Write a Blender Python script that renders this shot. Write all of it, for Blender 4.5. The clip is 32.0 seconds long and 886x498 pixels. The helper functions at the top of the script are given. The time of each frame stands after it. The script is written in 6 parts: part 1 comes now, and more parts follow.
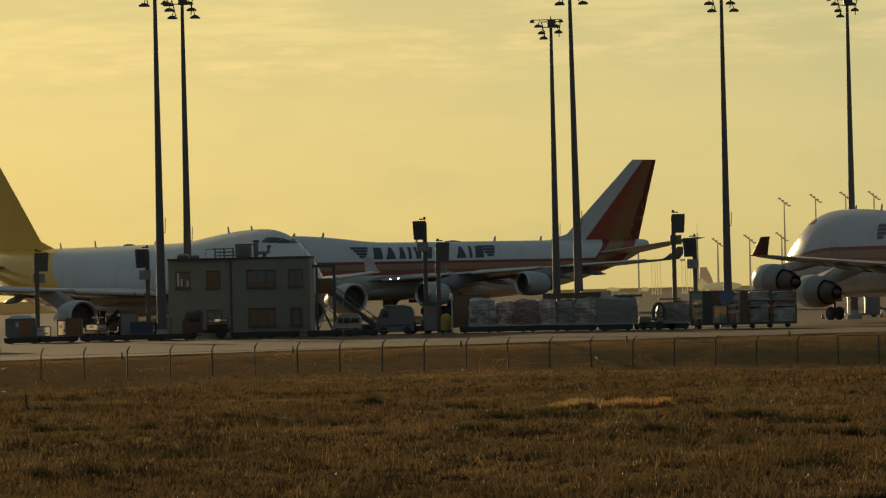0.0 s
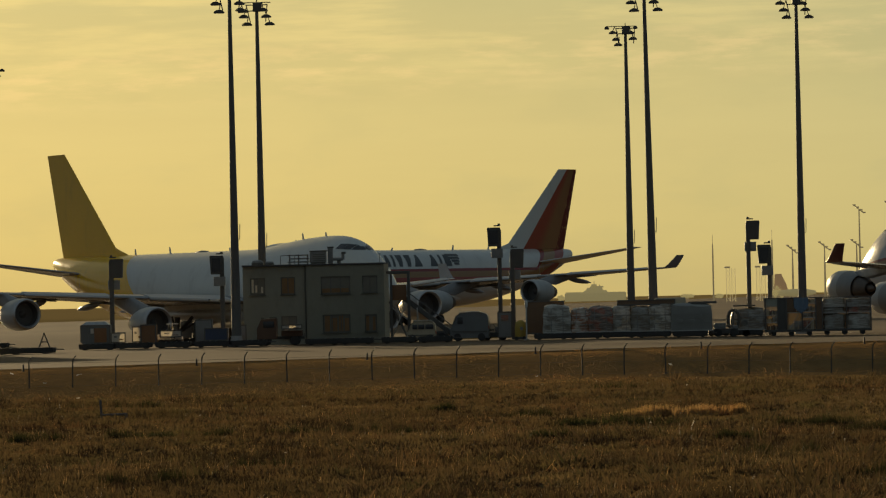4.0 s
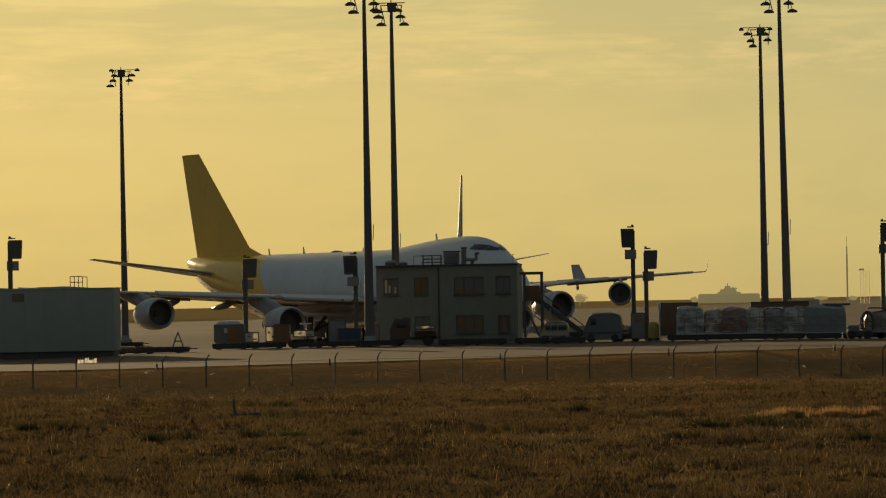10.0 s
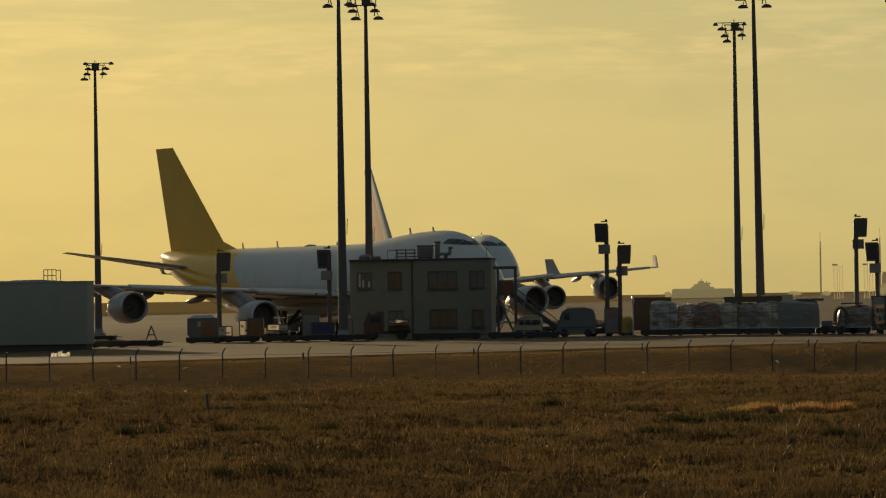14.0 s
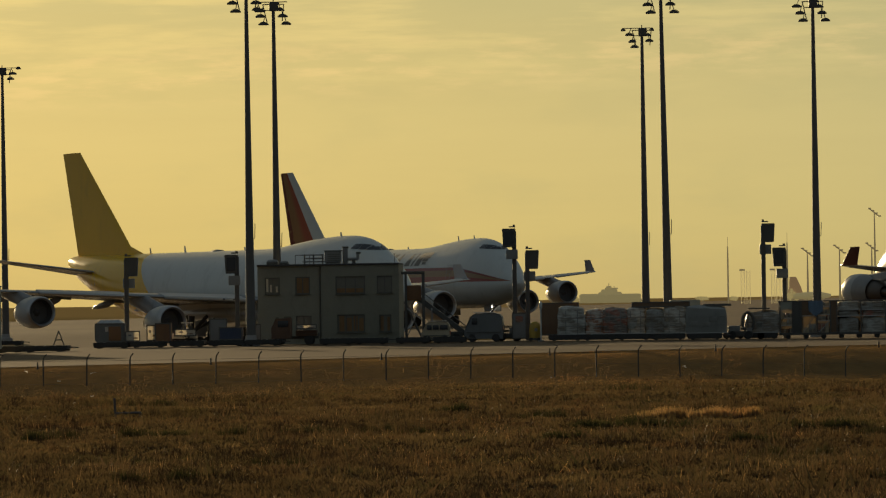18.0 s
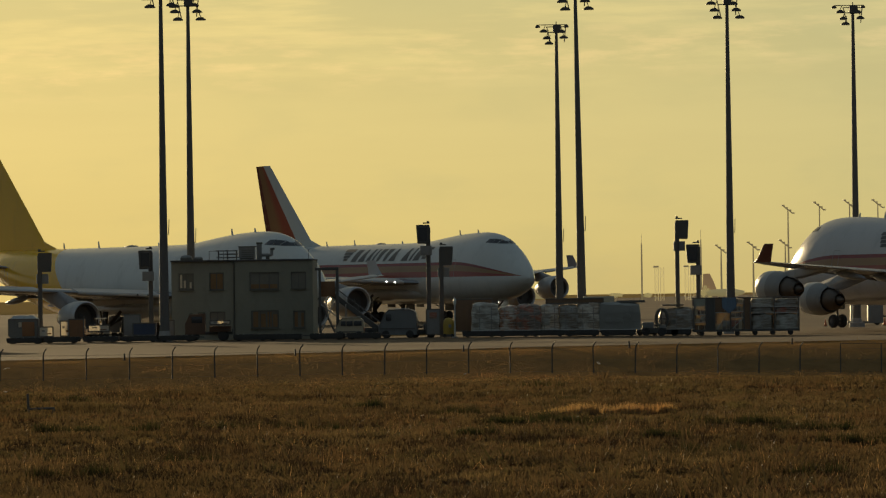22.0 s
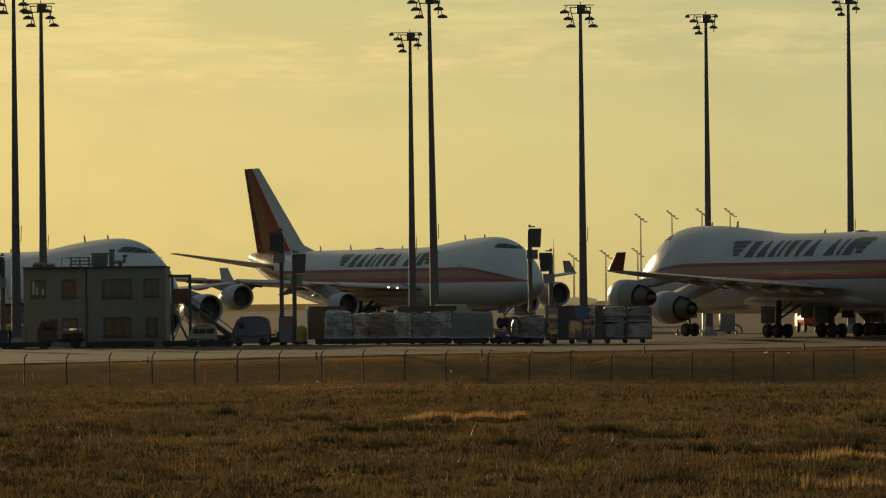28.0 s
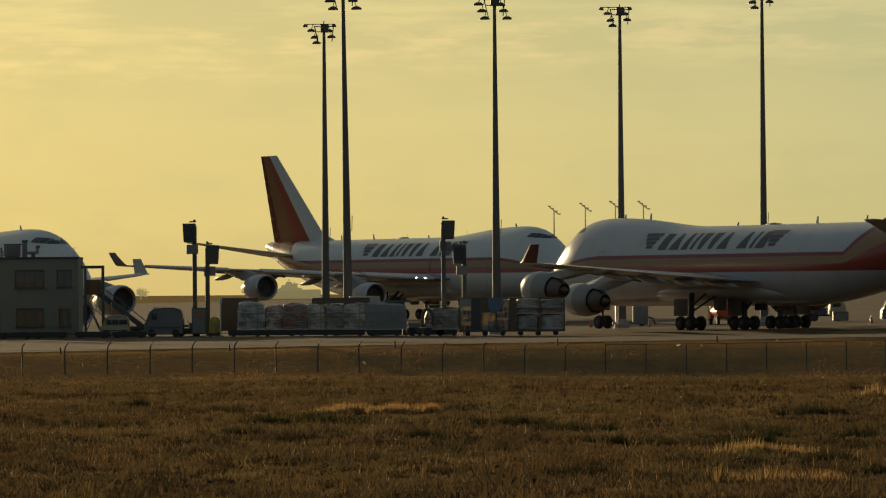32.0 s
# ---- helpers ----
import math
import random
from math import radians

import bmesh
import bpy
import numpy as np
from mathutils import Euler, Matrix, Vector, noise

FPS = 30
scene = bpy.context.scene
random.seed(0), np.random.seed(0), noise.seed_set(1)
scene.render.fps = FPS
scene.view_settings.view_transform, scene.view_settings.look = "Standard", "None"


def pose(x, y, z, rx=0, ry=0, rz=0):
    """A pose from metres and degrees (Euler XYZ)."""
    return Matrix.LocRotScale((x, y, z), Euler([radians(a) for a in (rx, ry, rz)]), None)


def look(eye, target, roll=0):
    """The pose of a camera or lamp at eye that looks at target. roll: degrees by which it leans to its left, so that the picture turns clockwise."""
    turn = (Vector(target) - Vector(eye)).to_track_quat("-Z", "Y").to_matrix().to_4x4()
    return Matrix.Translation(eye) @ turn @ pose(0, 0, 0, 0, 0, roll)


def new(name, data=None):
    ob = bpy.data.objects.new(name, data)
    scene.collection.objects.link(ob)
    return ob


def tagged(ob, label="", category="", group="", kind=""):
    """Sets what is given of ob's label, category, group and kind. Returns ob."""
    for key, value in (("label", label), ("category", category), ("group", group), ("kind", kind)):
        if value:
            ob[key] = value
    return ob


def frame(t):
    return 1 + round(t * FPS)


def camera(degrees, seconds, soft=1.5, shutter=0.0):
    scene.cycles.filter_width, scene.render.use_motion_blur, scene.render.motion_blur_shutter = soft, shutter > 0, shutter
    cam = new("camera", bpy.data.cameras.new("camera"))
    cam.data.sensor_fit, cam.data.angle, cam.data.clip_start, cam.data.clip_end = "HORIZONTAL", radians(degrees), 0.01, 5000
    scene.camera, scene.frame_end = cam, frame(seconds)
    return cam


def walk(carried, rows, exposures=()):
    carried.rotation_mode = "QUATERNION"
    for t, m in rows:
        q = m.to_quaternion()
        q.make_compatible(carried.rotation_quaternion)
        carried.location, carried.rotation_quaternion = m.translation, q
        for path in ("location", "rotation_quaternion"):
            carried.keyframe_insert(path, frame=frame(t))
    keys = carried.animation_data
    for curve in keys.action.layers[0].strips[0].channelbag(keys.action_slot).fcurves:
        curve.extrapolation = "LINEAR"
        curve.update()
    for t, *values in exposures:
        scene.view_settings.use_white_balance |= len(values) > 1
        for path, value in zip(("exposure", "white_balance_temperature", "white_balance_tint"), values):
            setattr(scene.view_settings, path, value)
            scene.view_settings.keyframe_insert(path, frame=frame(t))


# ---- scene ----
cam = camera(10.54, 32.0, soft=1.25)
EYE = 3.34
# seconds, yaw, pitch, roll of the tripod head
PAN = [
    (0.0, 1.253, 0.477, 1.29),
    (0.5, 1.319, 0.514, 1.29),
    (1.0, 1.388, 0.543, 1.29),
    (1.5, 1.471, 0.565, 1.29),
    (2.0, 1.573, 0.577, 1.28),
    (2.5, 1.690, 0.581, 1.28),
    (3.0, 1.830, 0.582, 1.27),
    (3.5, 1.978, 0.577, 1.27),
    (5.5, 2.703, 0.578, 1.19),
    (6.0, 2.900, 0.581, 1.18),
    (6.5, 3.076, 0.587, 1.16),
    (7.0, 3.230, 0.590, 1.15),
    (7.5, 3.365, 0.592, 1.12),
    (8.0, 3.478, 0.599, 1.10),
    (8.5, 3.570, 0.603, 1.08),
    (9.0, 3.646, 0.607, 1.06),
    (9.5, 3.700, 0.614, 1.04),
    (10.0, 3.730, 0.615, 1.02),
    (10.5, 3.739, 0.616, 1.00),
    (11.0, 3.737, 0.617, 0.98),
    (11.5, 3.717, 0.616, 0.96),
    (12.0, 3.687, 0.610, 0.94),
    (12.5, 3.642, 0.595, 0.92),
    (13.0, 3.582, 0.575, 0.90),
    (13.5, 3.508, 0.554, 0.89),
    (15.5, 3.043, 0.527, 0.85),
    (16.0, 2.899, 0.537, 0.86),
    (16.5, 2.752, 0.555, 0.86),
    (17.0, 2.603, 0.571, 0.87),
    (17.5, 2.455, 0.578, 0.87),
    (18.0, 2.315, 0.586, 0.87),
    (18.5, 2.179, 0.592, 0.87),
    (19.0, 2.049, 0.586, 0.86),
    (19.5, 1.925, 0.572, 0.85),
    (20.0, 1.803, 0.549, 0.84),
    (20.5, 1.684, 0.535, 0.82),
    (21.0, 1.561, 0.528, 0.81),
    (21.5, 1.427, 0.527, 0.79),
    (22.0, 1.289, 0.526, 0.76),
    (22.5, 1.144, 0.531, 0.74),
    (23.0, 1.000, 0.537, 0.72),
    (23.5, 0.841, 0.539, 0.71),
    (24.0, 0.685, 0.546, 0.69),
    (24.5, 0.533, 0.557, 0.68),
    (25.0, 0.382, 0.576, 0.67),
    (25.5, 0.234, 0.593, 0.66),
    (27.5, -0.331, 0.598, 0.61),
    (28.0, -0.466, 0.598, 0.59),
    (28.5, -0.603, 0.604, 0.58),
    (29.0, -0.746, 0.608, 0.56),
    (29.5, -0.894, 0.606, 0.54),
    (30.0, -1.036, 0.589, 0.53),
    (30.5, -1.162, 0.566, 0.51),
    (31.0, -1.284, 0.539, 0.49),
    (31.5, -1.389, 0.512, 0.47),
    (32.0, -1.500, 0.491, 0.45),
]
# seconds, stops, kelvin, tint
EXPOSURE = [(0.0, 0.23, 6316, 8.2), (1.0, 0.16, 6316, 8.2), (3.5, 0.09, 6316, 8.2), (6.0, 0.06, 6293, 8.0), (9.0, 0.01, 6442, 9.4), (12.0, -0.01, 6436, 9.4), (13.0, -0.04, 6433, 9.4), (15.0, 0.11, 6429, 9.3), (16.0, 0.13, 6426, 9.3), (17.0, 0.04, 6424, 9.3), (19.0, 0.02, 6420, 9.2), (21.0, 0.16, 6339, 8.5), (24.0, 0.17, 6270, 7.8), (28.0, 0.20, 6270, 7.8), (30.0, 0.08, 6270, 7.8), (32.0, 0.24, 6270, 7.8)]
walk(cam, [(t, pose(0, 0, EYE, 90 + pitch, roll, yaw)) for t, yaw, pitch, roll in PAN], EXPOSURE)

# ---- light ----
SUN_AZ, SUN_EL = -21.0, 8.0
sd = Vector((math.sin(radians(SUN_AZ)) * math.cos(radians(SUN_EL)), math.cos(radians(SUN_AZ)) * math.cos(radians(SUN_EL)), math.sin(radians(SUN_EL))))
sun = new("sun", bpy.data.lights.new("sun", "SUN"))
sun.data.energy, sun.data.angle, sun.data.color = 4.2, radians(0.6), (1.0, 0.74, 0.40)
sun.matrix_world = look((0, 0, 60), Vector((0, 0, 60)) - sd)


class Nodes:
    """Short hand for building shader trees."""

    def __init__(self, tree):
        self.t = tree
        self.n, self.l = tree.nodes, tree.links

    def put(self, sock, v):
        if isinstance(v, bpy.types.NodeSocket):
            self.l.new(v, sock)
        elif isinstance(v, (tuple, list)) and len(v) == 3 and sock.type == "RGBA":
            sock.default_value = (*v, 1)
        else:
            sock.default_value = v

    def add(self, kind):
        return self.n.new(kind)

    def m(self, op, a, b=0.0, c=0.0, clamp=False):
        nd = self.add("ShaderNodeMath")
        nd.operation, nd.use_clamp = op, clamp
        for i, v in enumerate((a, b, c)):
            self.put(nd.inputs[i], v)
        return nd.outputs[0]

    def mix(self, f, a, b, blend="MIX"):
        nd = self.add("ShaderNodeMix")
        nd.data_type, nd.blend_type = "RGBA", blend
        self.put(nd.inputs[0], f)
        self.put(nd.inputs[6], a)
        self.put(nd.inputs[7], b)
        return nd.outputs[2]

    def step(self, v, lo, hi, soft=True):
        nd = self.add("ShaderNodeMapRange")
        nd.interpolation_type = "SMOOTHSTEP" if soft else "LINEAR"
        self.put(nd.inputs[0], v)
        self.put(nd.inputs[1], lo)
        self.put(nd.inputs[2], hi)
        return nd.outputs[0]

    def ramp(self, v, stops):
        nd = self.add("ShaderNodeValToRGB")
        e = nd.color_ramp.elements
        while len(e) < len(stops):
            e.new(0.5)
        for el, (p, c) in zip(e, stops):
            el.position, el.color = p, (*c, 1)
        self.put(nd.inputs[0], v)
        return nd.outputs[0]

    def noise(self, vec, scale, detail=4.0, rough=0.55, out=0):
        nd = self.add("ShaderNodeTexNoise")
        if vec is not None:
            self.l.new(vec, nd.inputs["Vector"])
        nd.inputs["Scale"].default_value, nd.inputs["Detail"].default_value, nd.inputs["Roughness"].default_value = scale, detail, rough
        return nd.outputs[out]

    def mapped(self, vec, scale=(1, 1, 1), rot=(0, 0, 0)):
        nd = self.add("ShaderNodeMapping")
        self.l.new(vec, nd.inputs[0])
        nd.inputs["Scale"].default_value, nd.inputs["Rotation"].default_value = scale, rot
        return nd.outputs[0]

    def xyz(self, vec):
        nd = self.add("ShaderNodeSeparateXYZ")
        self.l.new(vec, nd.inputs[0])
        return nd.outputs

    def coord(self, which="Object"):
        return self.add("ShaderNodeTexCoord").outputs[which]


def make_world():
    w = bpy.data.worlds.new("evening_sky")
    scene.world = w
    w.use_nodes = True
    k = Nodes(w.node_tree)
    bg = next(n for n in k.n if n.type == "BACKGROUND")
    sky = k.add("ShaderNodeTexSky")
    sky.sky_type, sky.sun_disc, sky.dust_density = "NISHITA", False, 4.0
    sky.sun_elevation, sky.sun_rotation = radians(SUN_EL), radians(SUN_AZ)
    d = k.coord("Generated")
    x, y, z = k.xyz(d)
    dot = k.m("ADD", k.m("MULTIPLY", x, sd.x), k.m("ADD", k.m("MULTIPLY", y, sd.y), k.m("MULTIPLY", z, sd.z)))
    az = (math.sin(radians(-5)), math.cos(radians(-5)))
    ahead = k.m("ADD", k.m("MULTIPLY", x, az[0]), k.m("MULTIPLY", y, az[1]))
    glow = k.step(ahead, 0.70, 0.965)
    # evening haze: bright warm band over the horizon towards the sun, dim above and behind
    band = k.ramp(k.m("MULTIPLY", z, 5.0, clamp=True), [(0.0, (0.66, 0.462, 0.150)), (0.07, (0.69, 0.508, 0.172)), (0.17, (0.67, 0.512, 0.190)), (0.26, (0.59, 0.475, 0.190)), (0.36, (0.51, 0.44, 0.198)), (0.55, (0.28, 0.25, 0.15)), (1.0, (0.10, 0.105, 0.10))])
    streak = k.noise(k.mapped(d, (4, 4, 46)), 3.0, 4.0, 0.55)
    wisp = k.noise(k.mapped(d, (9, 9, 88), (0.0, 0.012, 0.0)), 2.2, 6.0, 0.6)
    cloud = k.m("MULTIPLY", k.step(wisp, 0.46, 0.68), k.step(z, 0.036, 0.056))
    band = k.mix(k.m("MULTIPLY", k.step(streak, 0.35, 0.75), 0.13), band, (0.52, 0.39, 0.155))
    band = k.mix(k.m("MULTIPLY", cloud, 0.55), band, (0.80, 0.60, 0.225))
    high = k.m("SUBTRACT", k.m("SUBTRACT", z, 0.0500), k.m("MULTIPLY", x, 0.03))
    veil = k.m("SUBTRACT", 1.0, k.step(k.m("ABSOLUTE", high), 0.001, 0.0085))
    puff = k.step(k.noise(k.mapped(d, (26, 26, 150), (0.0, 0.03, 0.0)), 2.0, 6.0, 0.62), 0.44, 0.66)
    band = k.mix(k.m("MULTIPLY", k.m("MULTIPLY", veil, puff), 0.55), band, (0.84, 0.585, 0.235))
    mottle = k.noise(k.mapped(d, (16, 16, 40)), 2.4, 4.0, 0.55)
    band = k.mix(k.m("MULTIPLY", k.step(mottle, 0.45, 0.72), 0.16), band, (0.44, 0.385, 0.17))
    side = k.step(dot, 0.875, 0.985, False)
    band = k.mix(side, k.mix(1.0, band, (0.735, 0.85, 1.06), "MULTIPLY"), k.mix(1.0, band, (1.06, 1.04, 0.93), "MULTIPLY"))
    away = k.ramp(k.m("MULTIPLY", z, 1.0, clamp=True), [(0.0, (0.100, 0.114, 0.116)), (0.3, (0.094, 0.113, 0.122)), (1.0, (0.083, 0.107, 0.124))])
    col = k.mix(glow, away, band)
    col = k.mix(0.004, col, sky.outputs[0])
    k.put(bg.inputs[0], col)
    bg.inputs[1].default_value = 1.0


make_world()

# ---- materials ----
def material(name, base, rough=0.5, metal=0.0, vary=0.15, grain=6.0, bump=0.0, bump_scale=40.0, dirt=0.0, emit=None, power=0.0, tint=None, gloss=0.5):
    """A surface with colour variation at two scales, dirt and fine relief. tint: a function (Nodes, colour) -> colour."""
    m = bpy.data.materials.new(name)
    m.use_nodes = True
    k = Nodes(m.node_tree)
    b = next(n for n in k.n if n.type == "BSDF_PRINCIPLED")
    v = k.coord("Object")
    big = k.noise(v, grain * 0.12, 3.0)
    fine = k.noise(v, grain, 5.0, 0.6)
    col = k.mix(k.m("MULTIPLY", k.step(big, 0.3, 0.7), vary), base, tuple(c * 0.55 for c in base))
    col = k.mix(k.m("MULTIPLY", k.step(fine, 0.35, 0.75), vary * 0.8), col, tuple(min(1, c * 1.3 + 0.01) for c in base))
    if tint:
        col = tint(k, col)
    if dirt:
        col = k.mix(k.m("MULTIPLY", k.step(k.noise(k.mapped(v, (1, 1, 0.35)), grain * 0.4, 6.0, 0.7), 0.5, 0.75), dirt), col, (0.06, 0.05, 0.04))
    k.put(b.inputs["Base Color"], col)
    k.put(b.inputs["Roughness"], k.m("ADD", rough - 0.06, k.m("MULTIPLY", fine, 0.14)))
    b.inputs["Metallic"].default_value = metal
    b.inputs["Specular IOR Level"].default_value = gloss
    if bump:
        bp = k.add("ShaderNodeBump")
        bp.inputs["Strength"].default_value, bp.inputs["Distance"].default_value = bump, 0.02
        k.put(bp.inputs["Height"], k.noise(v, bump_scale, 4.0, 0.6))
        k.l.new(bp.outputs[0], b.inputs["Normal"])
    if emit:
        k.put(b.inputs["Emission Color"], emit)
        b.inputs["Emission Strength"].default_value = power
    return m


WHITE, RED, GOLD, MAROON, YELLOW = (0.63, 0.655, 0.62), (0.32, 0.060, 0.042), (0.31, 0.175, 0.068), (0.23, 0.030, 0.028), (0.93, 0.54, 0.02)


def cheat_line(top_z, low_z, sweep, low_sweep):
    """Maroon, gold and red bands along the body, sinking at the nose and sweeping up into the tail. Local x runs forward from 30 m aft of the nose."""
    def paint(k, col):
        x, y, z = k.xyz(k.coord("Object"))
        drop = k.m("MULTIPLY", k.m("POWER", k.step(x, 17.5, 29.9, False), 1.7), -1.75)
        rise = k.m("MULTIPLY", k.m("MAXIMUM", k.m("SUBTRACT", sweep, x), 0.0), 0.84)
        top = k.m("ADD", k.m("ADD", top_z, drop), rise)
        low = k.m("ADD", low_z, k.m("MULTIPLY", k.m("MAXIMUM", k.m("SUBTRACT", low_sweep, x), 0.0), 0.84))
        h = k.m("DIVIDE", k.m("SUBTRACT", z, low), k.m("MAXIMUM", k.m("SUBTRACT", top, low), 0.01))
        on = k.m("MULTIPLY", k.m("GREATER_THAN", h, 0.0), k.m("LESS_THAN", h, 1.0))
        on = k.m("MULTIPLY", on, k.m("GREATER_THAN", top, k.m("ADD", low, 0.02)))
        band = k.mix(k.m("GREATER_THAN", h, 0.38), RED, GOLD)
        band = k.mix(k.m("GREATER_THAN", h, 0.80), band, MAROON)
        return k.mix(on, col, band)
    return paint


def tail_bands(k, col):
    """Bands on the fin that run along its leading edge."""
    x, y, z = k.xyz(k.coord("Object"))
    edge = k.m("SUBTRACT", -24.0, k.m("MULTIPLY", k.m("SUBTRACT", z, 9.0), 1.192))
    s = k.m("SUBTRACT", edge, x)
    width = k.m("SUBTRACT", 13.1, k.m("MULTIPLY", k.m("SUBTRACT", z, 9.0), 0.875))
    u = k.m("DIVIDE", s, width)
    c = k.mix(k.m("GREATER_THAN", s, k.m("SUBTRACT", 3.8, k.m("MULTIPLY", k.m("SUBTRACT", z, 9.0), 0.19))), col, (0.350, 0.088, 0.048))
    gold = k.step(u, 0.45, 0.68)
    c = k.mix(gold, c, (0.300, 0.150, 0.062))
    # gold flecks painted along the maroon rudder edge for the sun's glints there
    glint = k.step(k.noise(k.mapped(k.coord("Object"), (1, 1, 0.6)), 1.3, 4.0, 0.7), 0.52, 0.64)
    return k.mix(k.m("GREATER_THAN", u, 0.86), c, k.mix(glint, (0.170, 0.042, 0.028), (0.42, 0.26, 0.10)))


YELLOW_FROM = -8.2


def yellow_rear(k, col):
    x, y, z = k.xyz(k.coord("Object"))
    return k.mix(k.m("LESS_THAN", k.m("ADD", x, k.m("MULTIPLY", z, 1.2)), YELLOW_FROM), col, YELLOW)


M_BODY = material("striped_white_paint", WHITE, 0.17, vary=0.08, grain=1.5, dirt=0.18, tint=cheat_line(6.84, 5.14, -27.6, -31.5))
# Striped scheme on a darker white base for the parked freighter.
M_BODY_P = material("darker_striped_white_paint", (0.54, 0.545, 0.535), 0.17, vary=0.08, grain=1.5, dirt=0.2, tint=cheat_line(6.68, 5.06, -21.6, -28.0))
M_BODY_Y = material("white_and_yellow_paint", WHITE, 0.18, vary=0.08, grain=1.5, dirt=0.18, tint=yellow_rear)
M_FIN = material("striped_fin_paint", WHITE, 0.55, vary=0.08, grain=1.5, dirt=0.15, tint=tail_bands, gloss=0.08)
M_FIN_P = material("maroon_fin_paint", (0.20, 0.03, 0.026), 0.4, vary=0.12, grain=1.5, dirt=0.15)
M_FIN_Y = material("yellow_fin_paint", YELLOW, 0.34, vary=0.12, grain=1.5, dirt=0.15)
M_WING = material("grey_wing_paint", (0.26, 0.272, 0.280), 0.24, vary=0.15, grain=2.0, dirt=0.25)
M_NAC = material("white_nacelle_paint", (0.44, 0.46, 0.45), 0.34, vary=0.1, grain=2.0, dirt=0.2)
M_WLR = material("red_winglet_paint", (0.10, 0.018, 0.016), 0.34, vary=0.1, grain=2.0)
M_WLG = material("grey_winglet_paint", (0.22, 0.20, 0.20), 0.75, vary=0.1, grain=2.0)
M_WLD = material("pale_grey_winglet_paint", (0.36, 0.375, 0.39), 0.5, vary=0.1, grain=2.0)
M_SLEEVE = material("dark_grey_reverser_paint", (0.27, 0.275, 0.265), 0.42, 0.1, 0.2, 3.0, dirt=0.25)
M_WHITE = material("white_paint", WHITE, 0.32, vary=0.08, grain=2.0, dirt=0.15)
M_METAL = material("brushed_metal", (0.50, 0.50, 0.49), 0.38, 0.9, 0.1, 4.0)
M_DUCT = material("dark_duct_metal", (0.115, 0.108, 0.100), 0.6, 0.2, 0.2, 8.0)
M_CORE = material("heat_tinted_metal", (0.17, 0.145, 0.12), 0.55, 0.7, 0.25, 5.0)
M_GLASS = material("dark_window_glass", (0.040, 0.042, 0.045), 0.14, 0.0, 0.1, 4.0)
M_PANE = material("office_window_glass", (0.20, 0.19, 0.155), 0.14, 0.0, 0.2, 3.0)
M_MARK = material("dark_livery_paint", (0.050, 0.060, 0.062), 0.4, vary=0.1, grain=4.0)
M_TYRE = material("black_rubber", (0.050, 0.049, 0.047), 0.85, vary=0.3, grain=14.0, bump=0.3)
M_STRUT = material("grimy_grey_gear_metal", (0.10, 0.10, 0.098), 0.5, 0.4, 0.2, 10.0, dirt=0.3)
M_LIGHT = material("landing_light_glow", (0.9, 0.9, 0.85), 0.3, emit=(1.0, 0.93, 0.80), power=6.0)
M_STEEL = material("galvanised_mast_steel", (0.145, 0.135, 0.120), 0.7, 0.1, 0.25, 3.0, dirt=0.25)
M_DARK = material("black_painted_steel", (0.105, 0.100, 0.088), 0.6, 0.1, 0.25, 8.0)
M_PANEL = material("grey_cabinet_paint", (0.25, 0.25, 0.235), 0.5, vary=0.2, grain=5.0, dirt=0.25)
M_CLAD = material("olive_grey_cladding", (0.255, 0.250, 0.193), 0.7, vary=0.18, grain=3.0, dirt=0.2, bump=0.15, bump_scale=18.0)
# M_CLAD's olive grey a little lighter, for the left part.
M_CLADL = material("lighter_olive_grey_cladding", (0.272, 0.266, 0.207), 0.7, vary=0.18, grain=3.0, dirt=0.2, bump=0.15, bump_scale=18.0)
M_FRAME = material("dark_window_frame", (0.13, 0.125, 0.105), 0.45, 0.2, 0.2, 10.0)
# Blind colour raised to stand for light coming through the window.
M_BLIND = material("cream_blind_with_window_light", (0.72, 0.63, 0.45), 0.7, vary=0.2, grain=9.0)
M_CURTAIN = material("dull_brown_curtain", (0.26, 0.155, 0.070), 0.8, vary=0.35, grain=5.0)
M_ROOF = material("roofing_felt", (0.09, 0.09, 0.088), 0.85, vary=0.3, grain=6.0, bump=0.3)
M_HATCH = material("brown_hatch_paint", (0.23, 0.18, 0.09), 0.6, vary=0.2, grain=4.0, dirt=0.3)
M_BOXY = material("dark_green_grey_steel", (0.375, 0.380, 0.305), 0.65, 0.0, 0.14, 2.0, dirt=0.12)
M_CONC = material("concrete", (0.34, 0.33, 0.31), 0.8, vary=0.25, grain=5.0, bump=0.3, dirt=0.3)

# ---- helpers for things ----
def part(name, verts_faces, mat, parent=None, label="", smooth=True):
    """Links one mesh object, under a thing or part if given."""
    me = bpy.data.meshes.new(name)
    if isinstance(verts_faces, bmesh.types.BMesh):
        verts_faces.to_mesh(me)
        verts_faces.free()
    else:
        me.from_pydata([tuple(v) for v in verts_faces[0]], [], verts_faces[1])
        bm = bmesh.new()
        bm.from_mesh(me)
        bmesh.ops.recalc_face_normals(bm, faces=bm.faces)
        bm.to_mesh(me)
        bm.free()
    if smooth:
        me.shade_smooth()
        me.set_sharp_from_angle(angle=radians(38))
    me.materials.append(mat)
    ob = new(name, me)
    if parent is not None:
        ob.parent = parent
    if label:
        ob["label"] = label
    return ob


def empty(name, m, label, category, group="", kind=""):
    e = new(name)
    e.empty_display_size = 0.3
    e.matrix_world = m
    return tagged(e, label, category, group, kind)


